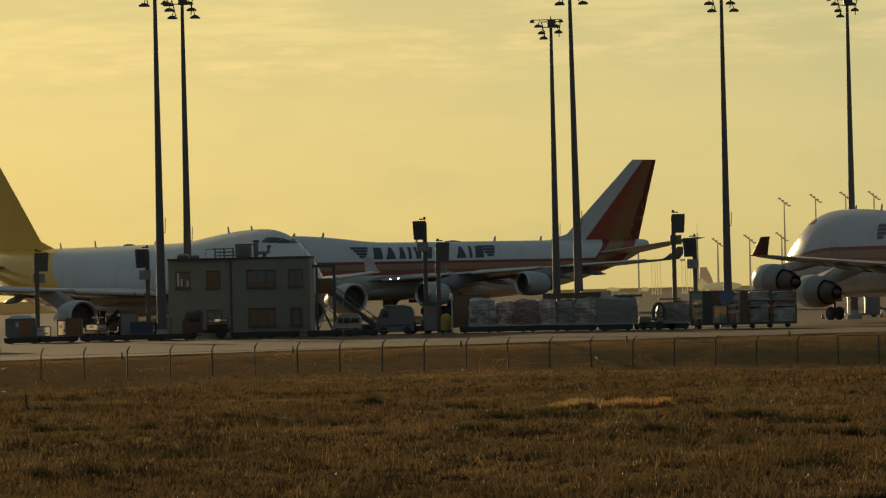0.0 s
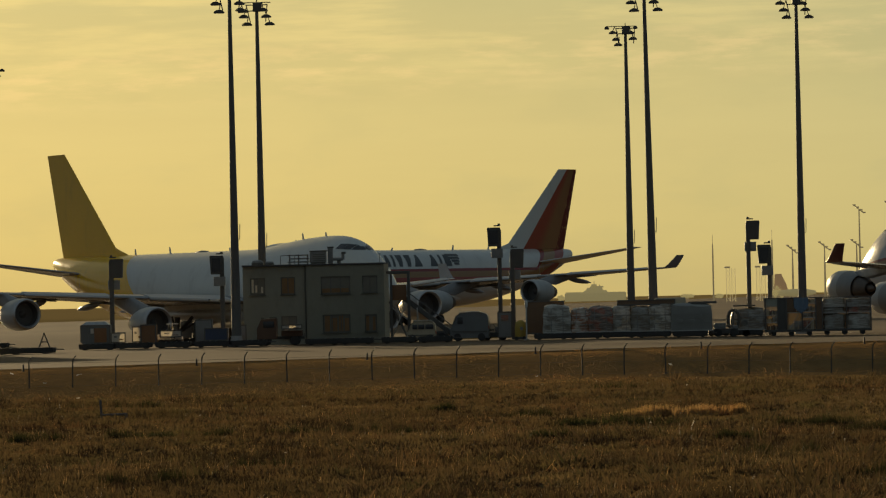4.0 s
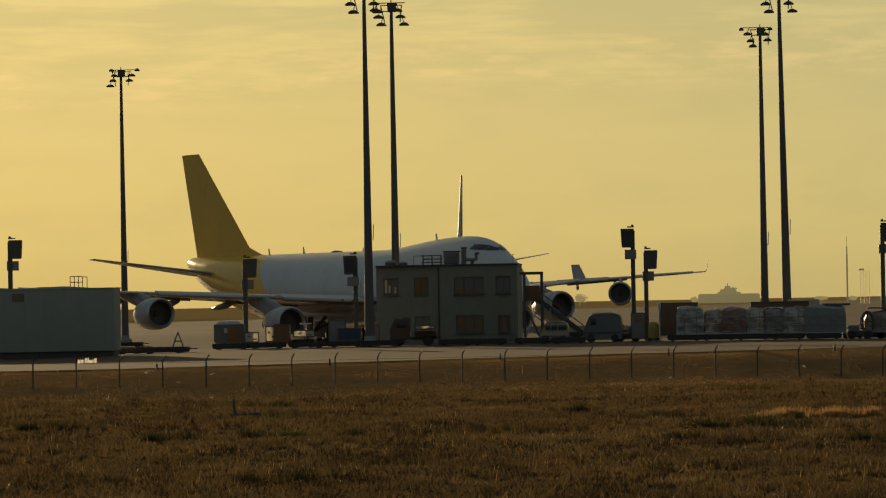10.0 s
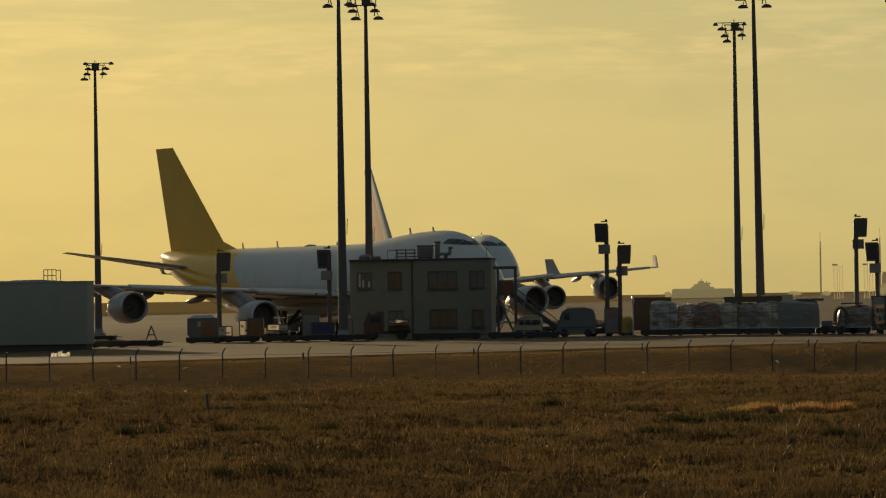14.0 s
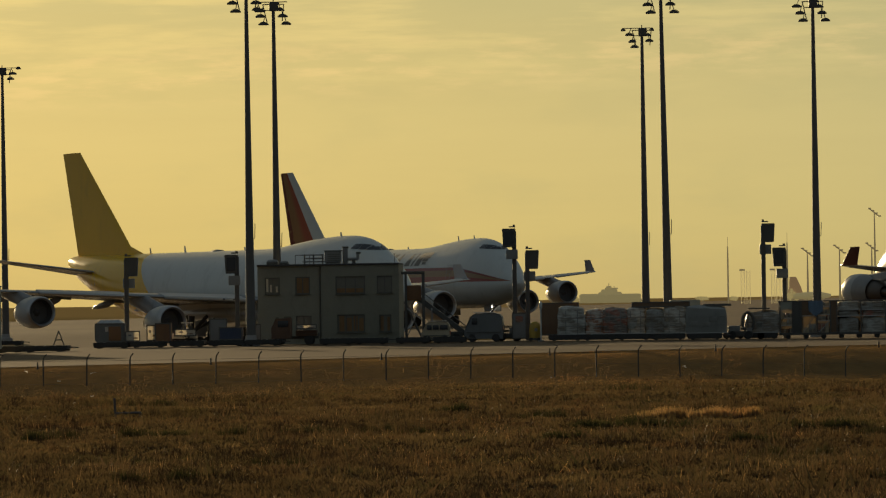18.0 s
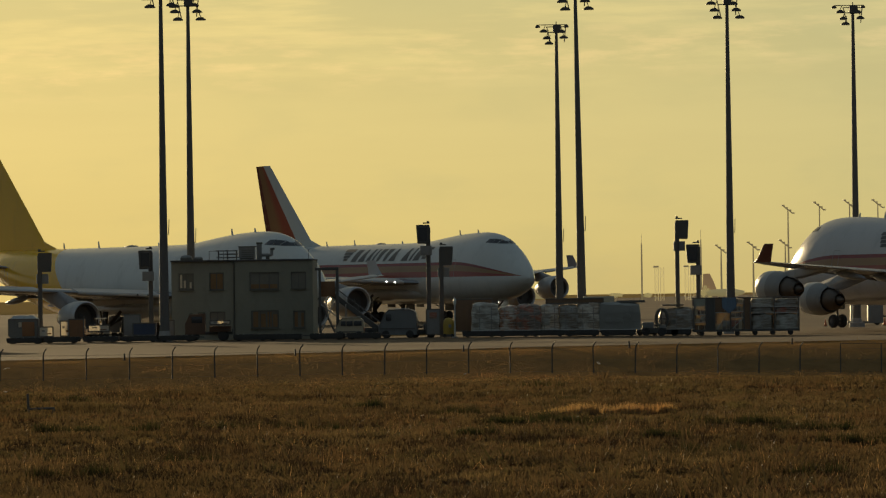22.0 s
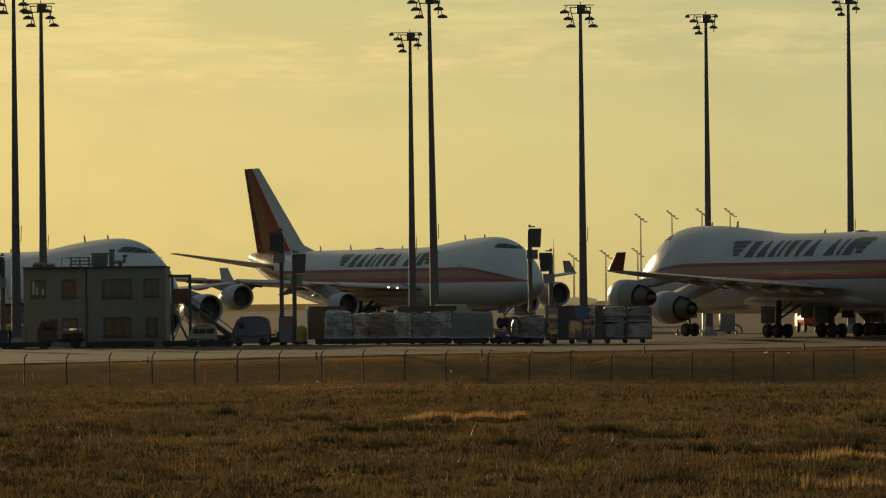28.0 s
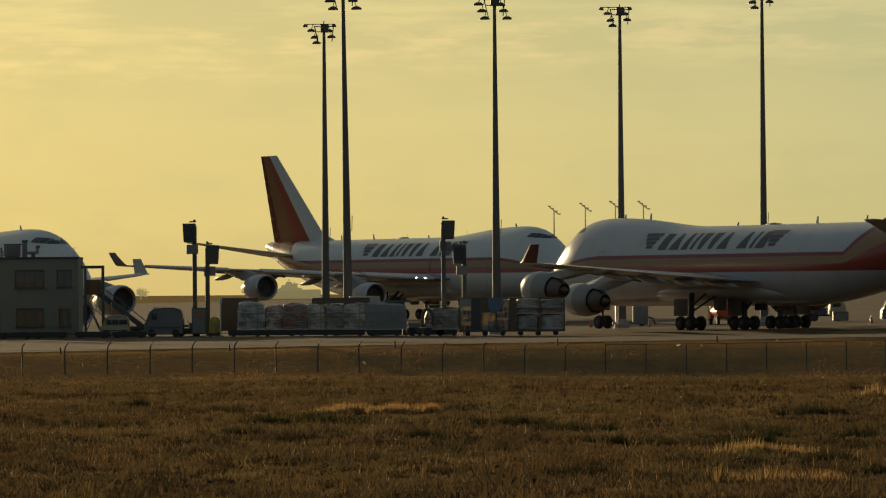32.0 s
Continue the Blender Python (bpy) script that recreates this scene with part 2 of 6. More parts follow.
def loft(rings, cap=True, closed=True):
    """Skins a list of rings with equal counts of points."""
    n = len(rings[0])
    v = [p for r in rings for p in r]
    f = []
    last = n if closed else n - 1
    for i in range(len(rings) - 1):
        for j in range(last):
            a, b = i * n + j, i * n + (j + 1) % n
            f.append((a, b, b + n, a + n))
    if cap and closed:
        f.append(tuple(range(n)))
        f.append(tuple(range((len(rings) - 1) * n, len(rings) * n)))
    return v, f


def turned(profile, axis="z", n=24, origin=(0, 0, 0), cap=True):
    """A turned body: profile of (along, radius)."""
    rings = []
    for h, r in profile:
        ring = []
        for j in range(n):
            c, s = r * math.cos(2 * math.pi * j / n), r * math.sin(2 * math.pi * j / n)
            p = {"z": (c, s, h), "x": (h, c, s), "y": (c, h, s)}[axis]
            ring.append((p[0] + origin[0], p[1] + origin[1], p[2] + origin[2]))
        rings.append(ring)
    return loft(rings, cap)


def box(bm, cx, cy, cz, sx, sy, sz, bevel=0.0, rot=None):
    """A bevelled box added to a bmesh; cz is its middle."""
    r = bmesh.ops.create_cube(bm, size=1.0)
    vs = r["verts"]
    bmesh.ops.scale(bm, vec=(sx, sy, sz), verts=vs)
    if bevel > 0:
        es = list({e for v in vs for e in v.link_edges})
        o = bmesh.ops.bevel(bm, geom=es, offset=bevel, segments=2, affect="EDGES", profile=0.7)
        vs = list({v for f in o["faces"] for v in f.verts} | {v for v in vs if v.is_valid})
    if rot is not None:
        bmesh.ops.transform(bm, matrix=rot, verts=vs)
    bmesh.ops.translate(bm, vec=(cx, cy, cz), verts=vs)
    return vs


def boxes(*items):
    bm = bmesh.new()
    for it in items:
        box(bm, *it)
    return bm


def rod(bm, a, b, r, n=8, r2=None):
    """A round bar from a to b added to a bmesh."""
    a, b = Vector(a), Vector(b)
    d = b - a
    o = bmesh.ops.create_cone(bm, cap_ends=True, segments=n, radius1=r, radius2=r if r2 is None else r2, depth=d.length)
    m = Matrix.Translation((a + b) / 2) @ d.to_track_quat("Z", "Y").to_matrix().to_4x4()
    bmesh.ops.transform(bm, matrix=m, verts=o["verts"])


def rods(r, *pairs, n=8):
    bm = bmesh.new()
    for a, b in pairs:
        rod(bm, a, b, r, n)
    return bm


def smooth01(v):
    v = min(1.0, max(0.0, v))
    return v * v * (3 - 2 * v)


# ---- ground ----
def level(x, y):
    """Height of the ground: mound under the camera, rough field, bank, service road, apron that falls and rises again."""
    xc = min(60.0, max(-60.0, x))
    yy = y - 0.25 * (xc + 35)
    road = -0.18 + (0.0098 * max(-40.0, xc) if xc < 0 else 0.005 * xc)
    dock = -0.30 - 0.009 * max(0.0, xc) - 0.02 * max(0.0, -40 - xc)
    apron = -0.74 + 0.0110 * xc
    if yy < 296:
        field = -1.95 + 0.12 * math.sin(x * 0.11 + y * 0.05) + 0.10 * math.sin(y * 0.23 + x * 0.03)
        z = field * (1 - smooth01((yy - 275) / 21.0)) + (road - 0.1) * smooth01((yy - 275) / 21.0)
    else:
        z = road + (dock - road) * smooth01((y - 335) / 38.0)
    z += (apron - dock) * smooth01((y - 398) / 14.0) if y > 398 else 0.0
    z += (0.0 - apron) * smooth01((y - 478) / 60.0) if y > 478 else 0.0
    z += (1.75 - z) * (1 - smooth01((y - 6) / 70.0)) if y < 76 else 0.0
    return z


def sheet(xs, ys, lift=0.0):
    v = [(x, y, level(x, y) + lift) for y in ys for x in xs]
    n = len(xs)
    f = [(j * n + i, j * n + i + 1, (j + 1) * n + i + 1, (j + 1) * n + i) for j in range(len(ys) - 1) for i in range(n - 1)]
    return v, f


def field_colours(k, col):
    """Dry, rusty and greener patches, with paler straw between them."""
    v = k.coord("Object")
    a = k.noise(k.mapped(v, (1, 0.35, 1)), 0.10, 5.0, 0.6)
    b = k.noise(k.mapped(v, (1, 0.45, 1)), 0.9, 5.0, 0.65)
    c = k.mix(k.step(a, 0.35, 0.65), (0.110, 0.082, 0.034), (0.140, 0.103, 0.042))
    c = k.mix(k.step(b, 0.45, 0.72), c, (0.100, 0.072, 0.032))
    c = k.mix(k.m("MULTIPLY", k.step(k.noise(v, 0.35, 4.0), 0.56, 0.75), 0.6), c, (0.05, 0.055, 0.018))
    # short even turf on the bank below the road, coloured lighter against the slope's shade
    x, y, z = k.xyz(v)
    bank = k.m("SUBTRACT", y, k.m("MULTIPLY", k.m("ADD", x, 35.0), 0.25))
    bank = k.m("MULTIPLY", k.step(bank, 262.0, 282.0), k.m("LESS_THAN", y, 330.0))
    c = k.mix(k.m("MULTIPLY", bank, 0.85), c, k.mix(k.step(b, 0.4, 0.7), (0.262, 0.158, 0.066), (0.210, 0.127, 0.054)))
    # far side of the airfield paled towards straw, haze put into the ground colour
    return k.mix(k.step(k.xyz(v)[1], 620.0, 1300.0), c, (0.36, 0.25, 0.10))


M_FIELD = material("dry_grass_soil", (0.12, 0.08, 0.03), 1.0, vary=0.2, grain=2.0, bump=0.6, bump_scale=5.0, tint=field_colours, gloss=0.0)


def slab_colours(k, col):
    v = k.coord("Object")
    n = k.noise(k.mapped(v, (1, 0.25, 1)), 0.05, 5.0, 0.6)
    c = k.mix(k.step(n, 0.3, 0.7), (0.106, 0.067, 0.034), (0.138, 0.088, 0.045))
    return k.mix(k.m("MULTIPLY", k.step(k.noise(k.mapped(v, (0.3, 1, 1)), 0.3, 6.0, 0.7), 0.5, 0.8), 0.45), c, (0.080, 0.054, 0.033))


M_APRON = material("worn_concrete_slabs", (0.15, 0.12, 0.09), 0.62, vary=0.15, grain=1.0, bump=0.15, bump_scale=3.0, tint=slab_colours, gloss=0.06)

gx = sorted(set([-4400, -3000, -1800, -1000, -600, -380, -240, -160, -110] + [-80 + 2.5 * i for i in range(57)] + [80, 110, 160, 240, 380, 600, 1000, 1800, 3000, 4400]))
gy = sorted(set([-400, -200, -100, -50, -20, 0, 10, 20, 30, 40, 50, 60, 70, 80] + [90 + 4 * i for i in range(60)] + [260 + i for i in range(66)] + [330, 345, 360, 375, 390] + [396 + 3 * i for i in range(8)] + [430, 450, 470, 490, 510, 530, 545, 560, 600, 700, 850, 1100, 1500, 2200, 3200, 4700]))
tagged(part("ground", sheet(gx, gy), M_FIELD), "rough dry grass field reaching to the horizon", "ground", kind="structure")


def apron_sheet():
    xs = sorted(set([-900, -500, -300, -200, -150, -110, -80] + [-60 + 4 * i for i in range(31)] + [75, 100, 150, 220, 320, 500, 900]))
    rows = 44
    v, f = [], []
    for i in range(rows + 1):
        for x in xs:
            near = 296.5 + 0.25 * (min(60, max(-60, x)) + 35)
            far = min(4300.0, max(800.0, 940 + 8.4 * (x + 115)))
            s = i / rows
            y = near + (560 - near) * s / 0.7 if s < 0.7 else 560 + (far - 560) * ((s - 0.7) / 0.3) ** 2
            v.append((x, y, level(x, y) + (0.03 if y < 600 else 0.03 + (y - 600) * 2e-5)))
    n = len(xs)
    for i in range(rows):
        for j in range(n - 1):
            f.append((i * n + j, i * n + j + 1, (i + 1) * n + j + 1, (i + 1) * n + j))
    return v, f


tagged(part("apron", apron_sheet(), M_APRON), "pale worn concrete apron and service road with faint stains", "apron", kind="structure")

# ---- the wide-bodied freighters ----
# stations along the body: metres aft of the nose, underside, top, half width, height of the widest point, narrowing of the crown
ST = np.array([
    (0.0, 4.86, 4.94, 0.03, 4.90, 1.0), (0.25, 4.40, 5.45, 0.62, 4.88, 1.0), (0.8, 3.95, 6.05, 1.12, 4.85, 1.0), (1.8, 3.42, 6.90, 1.72, 4.80, 1.0),
    (3.2, 2.92, 8.02, 2.28, 4.76, 1.02), (4.6, 2.60, 8.94, 2.66, 4.72, 1.06), (6.0, 2.40, 9.64, 2.92, 4.70, 1.12), (7.4, 2.26, 9.98, 3.08, 4.70, 1.2),
    (9.0, 2.16, 10.13, 3.18, 4.72, 1.28), (11.0, 2.10, 10.16, 3.24, 4.75, 1.32), (14.0, 2.08, 10.08, 3.25, 4.78, 1.32), (17.0, 2.08, 9.90, 3.25, 4.85, 1.28),
    (20.0, 2.08, 9.64, 3.25, 5.00, 1.18), (23.0, 2.08, 9.36, 3.25, 5.20, 1.06), (26.0, 2.08, 9.22, 3.25, 5.35, 1.0), (38.0, 2.08, 9.20, 3.25, 5.40, 1.0),
    (43.0, 2.10, 9.20, 3.25, 5.42, 1.0), (47.0, 2.42, 9.20, 3.24, 5.55, 1.0), (51.0, 2.98, 9.20, 3.14, 5.80, 1.0), (55.0, 3.72, 9.20, 2.88, 6.25, 1.0), (60.0, 4.95, 9.22, 2.28, 6.95, 1.0),
    (64.0, 6.15, 9.24, 1.58, 7.60, 1.0), (67.0, 7.35, 9.20, 0.95, 8.25, 1.0), (68.4, 8.00, 9.05, 0.55, 8.50, 1.0), (68.7, 8.28, 8.78, 0.25, 8.52, 1.0)])


def station(a):
    """Smoothly interpolated station at a metres aft."""
    i = int(np.clip(np.searchsorted(ST[:, 0], a) - 1, 0, len(ST) - 2))
    p0, p1, p2, p3 = (ST[int(np.clip(i + o, 0, len(ST) - 1))] for o in (-1, 0, 1, 2))
    h = p2[0] - p1[0]
    u = (a - p1[0]) / h
    m1 = (p2 - p0) / max(1e-6, p2[0] - p0[0]) * h
    m2 = (p3 - p1) / max(1e-6, p3[0] - p1[0]) * h
    r = (2 * u ** 3 - 3 * u ** 2 + 1) * p1 + (u ** 3 - 2 * u ** 2 + u) * m1 + (-2 * u ** 3 + 3 * u ** 2) * p2 + (u ** 3 - u ** 2) * m2
    return r


def hull(a, th):
    """Point of the body's skin: th from 0 (port) over 90 (crown) to 360 degrees."""
    _, zb, zt, w, zm, p = station(a)
    c, s = math.cos(radians(th)), math.sin(radians(th))
    if s >= 0:
        return (30 - a, w * math.copysign(abs(c) ** p, c), zm + (zt - zm) * s)
    return (30 - a, w * c, zm + (zm - zb) * s)


def skin(a, z, side):
    """The skin at a metres aft and height z on one side (1 port, -1 starboard), a finger's breadth proud."""
    _, zb, zt, w, zm, p = station(a)
    if z >= zm:
        s = min(0.999, (z - zm) / (zt - zm))
        y = w * math.sqrt(1 - s * s) ** p
    else:
        s = min(0.999, (zm - z) / (zm - zb))
        y = w * math.sqrt(1 - s * s)
    return (30 - a, side * (y + 0.025), z + 0.006)


def patch(quad, side, n=6, m=3):
    """A paint or glass patch that lies on the skin; quad: four (aft, height) corners."""
    v = []
    for j in range(m + 1):
        for i in range(n + 1):
            u, t = i / n, j / m
            a = (quad[0][0] * (1 - u) + quad[1][0] * u) * (1 - t) + (quad[3][0] * (1 - u) + quad[2][0] * u) * t
            z = (quad[0][1] * (1 - u) + quad[1][1] * u) * (1 - t) + (quad[3][1] * (1 - u) + quad[2][1] * u) * t
            v.append(skin(a, z, side))
    f = [(j * (n + 1) + i, j * (n + 1) + i + 1, (j + 1) * (n + 1) + i + 1, (j + 1) * (n + 1) + i) for j in range(m) for i in range(n)]
    return v, f


def windscreen(side, n=6, m=4):
    """The front pane beside the centre line: rows of points at given heights, found along the nose."""
    v = []
    for j in range(m + 1):
        z = 8.80 + 0.30 * j / m
        for i in range(n + 1):
            y = 0.04 + 0.58 * i / n
            lo, hi = 3.6, 6.5
            for _ in range(24):
                mid = (lo + hi) / 2
                _, zb, zt, w, zm, p = station(mid)
                wide = w * math.sqrt(max(0.0, 1 - ((z - zm) / (zt - zm)) ** 2)) ** p if z < zt else 0.0
                lo, hi = (mid, hi) if wide < y else (lo, mid)
            v.append((30 - hi + 0.03, side * y, z + 0.015))
    f = [(j * (n + 1) + i, j * (n + 1) + i + 1, (j + 1) * (n + 1) + i + 1, (j + 1) * (n + 1) + i) for j in range(m) for i in range(n)]
    return v, f


def foil(le, te, z, y, thick, n=12, tw=0.0):
    """An aerofoil ring in the fore-and-aft plane at y, from le to te metres aft."""
    up, lo = [], []
    for i in range(n + 1):
        u = 0.5 - 0.5 * math.cos(math.pi * i / n)
        t = thick * 5 * (0.2969 * math.sqrt(u) - 0.126 * u - 0.3516 * u * u + 0.2843 * u ** 3 - 0.1015 * u ** 4)
        camb = 0.25 * thick * 4 * u * (1 - u)
        x = 30 - (le + (te - le) * u)
        zz = z - tw * (u - 0.4)
        up.append((x, y, zz + t + camb))
        lo.append((x, y, zz - t * 0.8 + camb))
    return up + lo[-2:0:-1]


def fin_ring(le, te, z, thick, n=10, u0=0.0, u1=1.0):
    a, b = [], []
    for i in range(n + 1):
        u = u0 + (u1 - u0) * (0.5 - 0.5 * math.cos(math.pi * i / n))
        t = thick * 5 * (0.2969 * math.sqrt(u) - 0.126 * u - 0.3516 * u * u + 0.2843 * u ** 3 - 0.1015 * u ** 4)
        x = 30 - (le + (te - le) * u)
        a.append((x, t, z))
        b.append((x, -t, z))
    return a + b[-2:0:-1] if u0 == 0.0 and u1 == 1.0 else a + b[::-1] if u0 > 0.0 else a + b[:0:-1]


WING = {"rise": 0.0673, "sweep": 0.825, "trail": 0.335, "tip": 31.1}


def wing_edge(y):
    """Leading and trailing edge (metres aft), height and thickness of the wing at y metres from the middle."""
    le = 20.6 + WING["sweep"] * (y - 3.25)
    te = 38.6 + (y - 3.25) * 0.19 if y < 12.2 else 40.3 + (y - 12.2) * WING["trail"]
    z = 4.40 + max(0.0, y - 3.25) * WING["rise"]
    th = 1.05 - 0.90 * (y / 31.45) ** 0.75
    return le, te, z, max(0.13, th)


def build_engine(root, name, inlet, y, z, nac, sleeve):
    e = part(name, turned([(0.10, 1.16), (0.0, 1.24), (0.05, 1.32), (0.28, 1.40), (0.9, 1.46), (1.9, 1.45), (2.8, 1.36), (3.5, 1.20), (3.62, 1.14), (3.5, 1.08), (2.6, 1.02), (0.9, 1.08), (0.3, 1.13), (0.10, 1.16)], "x", 32, cap=False), nac, root)
    # turned() runs along +x; the engine's intake faces forward, so it is set round
    e.matrix_local = pose(30 - inlet, y, z, 0, 2.0, 180)
    if sleeve:
        part("reverser_sleeve", turned([(1.75, 1.462), (1.9, 1.462), (2.8, 1.372), (3.5, 1.212), (3.64, 1.15), (3.60, 1.10)], "x", 32, cap=False), M_SLEEVE, e, "dark grey thrust reverser sleeve")
    part("intake_lip", turned([(0.22, 1.10), (0.02, 1.19), (-0.04, 1.26), (0.02, 1.335), (0.26, 1.41), (0.30, 1.405)], "x", 32, cap=False), M_METAL, e, "bare metal intake lip")
    part("intake_duct", turned([(0.13, 1.14), (0.4, 1.09), (0.9, 1.06), (1.18, 1.05)], "x", 32, cap=False), M_DUCT, e, "dark intake duct lining")
    part("fan", turned([(0.85, 0.05), (0.98, 0.22), (1.15, 0.34), (1.16, 1.07), (1.2, 1.07)], "x", 24), M_DUCT, e, "dark fan face with a conical spinner")
    part("core_nozzle", turned([(2.3, 1.04), (3.2, 1.02), (3.9, 0.95), (4.5, 0.80), (5.0, 0.60), (5.05, 0.52), (4.6, 0.50)], "x", 24), M_CORE, e, "bare metal core nozzle")
    part("exhaust_plug", turned([(4.5, 0.42), (5.1, 0.34), (5.6, 0.16), (5.75, 0.02)], "x", 16), M_CORE, e)
    return e


def pylon(root, inlet, y, z):
    le, te, wz, th = wing_edge(abs(y))
    rings = []
    for u, w in ((0.0, 0.05), (0.15, 0.24), (0.5, 0.30), (0.85, 0.24), (1.0, 0.05)):
        a0 = inlet + 0.9 + u * 4.6
        a1 = le - 0.3 + u * 6.2
        zt = wz + (0.10 if u < 0.2 else 0.0)
        rings.append([(30 - a0, y - w, z + 1.2 - 0.5 * u), (30 - a0, y + w, z + 1.2 - 0.5 * u), (30 - a1, y + w * 0.8, zt), (30 - a1, y - w * 0.8, zt)])
    return part("pylon", loft(rings), M_WING, root)


def wheel_set(parent, x, ys, r=0.62, w=0.44, z=None):
    for y in ys:
        wh = part("wheel", turned([(-w / 2, r * 0.62), (-w / 2, r * 0.90), (-w * 0.32, r), (w * 0.32, r), (w / 2, r * 0.90), (w / 2, r * 0.62)], "y", 22), M_TYRE, parent)
        wh.location = (x, y, r)
        hub = part("hub", turned([(-w / 2 - 0.02, r * 0.3), (-w * 0.4, r * 0.6), (w * 0.4, r * 0.6), (w / 2 + 0.02, r * 0.3)], "y", 14), M_STRUT, wh)


def build_freighter(m, label, body, fin, winglet, marks, lamp, group="freighters"):
    root = empty("cargo_airplane", m, label, "airplane", group)
    al = [0, 0.04, 0.12, 0.25, 0.45, 0.7, 1.0, 1.4] + [1.8 + 0.5 * i for i in range(48)] + [25 + 1.5 * i for i in range(18)] + [51 + 0.8 * i for i in range(22)] + [68.3, 68.5, 68.7]
    fus = part("fuselage", loft([[hull(a, 360 * j / 64) for j in range(64)] for a in al]), body, root)
    # belly fairing between the wings
    part("wing_fairing", loft([[(30 - a, w * math.cos(2 * math.pi * j / 28), zc + h * math.sin(2 * math.pi * j / 28)) for j in range(28)] for a, w, h, zc in ((15.5, 0.5, 0.3, 3.2), (19.0, 1.9, 0.85, 3.25), (22, 2.75, 1.15, 3.35), (26, 3.10, 1.30, 3.40), (32, 3.15, 1.32, 3.40), (38, 2.90, 1.20, 3.35), (43, 2.2, 0.90, 3.3), (48, 0.6, 0.3, 3.3))]), body, root)
    for side in (1, -1):
        # cockpit glazing: a windscreen pane and three panes a side
        part("cockpit_window", windscreen(side), M_GLASS, fus, "dark cockpit windscreen pane")
        for q in ([(4.62, 8.80), (5.22, 8.84), (5.22, 9.24), (4.98, 9.12)], [(5.27, 8.85), (6.02, 8.89), (6.02, 9.36), (5.27, 9.26)], [(6.07, 8.90), (7.15, 8.96), (6.95, 9.38), (6.07, 9.37)]):
            part("cockpit_window", patch(q, side), M_GLASS, fus, "dark cockpit window pane")
        # doors
        for a0, w, z0, h in ((12.0, 1.05, 5.1, 1.95), (58.2, 1.05, 5.6, 1.9)):
            for q in ([(a0, z0), (a0 + w, z0), (a0 + w, z0 + 0.05), (a0, z0 + 0.05)], [(a0, z0 + h), (a0 + w, z0 + h), (a0 + w, z0 + h + 0.05), (a0, z0 + h + 0.05)], [(a0, z0), (a0 + 0.05, z0), (a0 + 0.05, z0 + h), (a0, z0 + h)], [(a0 + w, z0), (a0 + w + 0.05, z0), (a0 + w + 0.05, z0 + h), (a0 + w, z0 + h)]):
                part("door_seam", patch(q, side, 3, 3), M_PANEL, fus)
        if marks:
            build_marks(fus, side)
        # wing
        ws = [(y, *wing_edge(y)) for y in (2.4, 3.25, 5, 7, 9.5, 12.2, 15, 18, 21, 24, 27, 29.5, WING["tip"])]
        wing = part("wing", loft([foil(le, te, z, side * y, th, tw=0.35 * (1 - y / 31)) for y, le, te, z, th in ws]), M_WING, root)
        part("winglet", loft([winglet_ring(side, u) for u in (0, 0.12, 0.35, 0.7, 1.0)]), winglet, wing, "upturned winglet")
        # slats and spoilers as raised panels
        for y0, y1 in ((4.6, 10.4), (13.2, 19.4), (22.2, 29.6)):
            part("slat", loft([slat_ring(side, y) for y in (y0, (y0 + y1) / 2, y1)]), M_METAL, wing, "bare metal leading-edge slat")
        for y0, y1 in ((4.2, 10.2), (14.2, 21.5)):
            part("flap", loft([flap_ring(side, y) for y in (y0, (y0 + y1) / 2, y1)]), M_WING, wing)
        for y in (6.6, 10.6, 15.4, 20.0):
            le, te, z, th = wing_edge(y)
            part("flap_fairing", loft([[(30 - (te - 3.4 + s), side * y + 0.20 * r * math.cos(2 * math.pi * j / 14), z - 0.34 - 0.10 * s + 0.30 * r * math.sin(2 * math.pi * j / 14)) for j in range(14)] for s, r in ((0, 0.05), (0.6, 0.6), (1.6, 1.0), (3.0, 1.0), (4.2, 0.65), (5.0, 0.08))]), M_WING, wing)
        for inlet, y, z in ((22.2, 11.7, 2.80), (30.4, 20.8, 3.80)):
            build_engine(root, "engine", inlet, side * y, z, M_NAC, fin is M_FIN_P)
            pylon(root, inlet, side * y, z)
        # tailplane
        part("tailplane", loft([foil(57.6 + (66.4 - 57.6) * u, 65.6 + (68.8 - 65.6) * u, 7.30 + 1.80 * u, side * (1.2 + 9.9 * u), 0.42 - 0.32 * u) for u in (0, 0.2, 0.5, 0.8, 0.97, 1.0)]), M_WING if not marks else M_WHITE, root)
        for y, glow in ((5.45, lamp), (6.2, lamp)):
            part("landing_light", turned([(-0.1, 0.06), (0.05, 0.085), (0.12, 0.08), (0.15, 0.02)], "x", 12, (30 - wing_edge(y)[0] + 0.02, side * y, wing_edge(y)[2] + 0.10)), glow, wing, "round landing light in the leading edge")
    zs = [8.6, 9.0, 9.6, 11, 13, 15, 17, 18.6, 19.25, 19.4]
    fn = part("fin", loft([fin_ring(*fin_edge(z), z, 0.50 - 0.036 * (z - 9), 10, 0.0, 0.70) for z in zs]), fin, root)
    for z0, z1 in ((9.0, 13.90), (13.902, 19.39)):
        part("rudder", loft([fin_ring(*fin_edge(z), z, 0.485 - 0.036 * (z - 9), 8, 0.7005, 1.0) for z in (z0, (z0 + z1) / 2, z1)]), fin, fn)
    part("dorsal_fillet", loft([fin_ring(51.6 + 3.6 * u, 57.0 + 0.5 * u, 9.02 + 0.95 * u, 0.24 - 0.10 * u) for u in (0, 0.15, 0.4, 0.7, 1.0)]), M_WHITE if fin is M_FIN else fin, root)
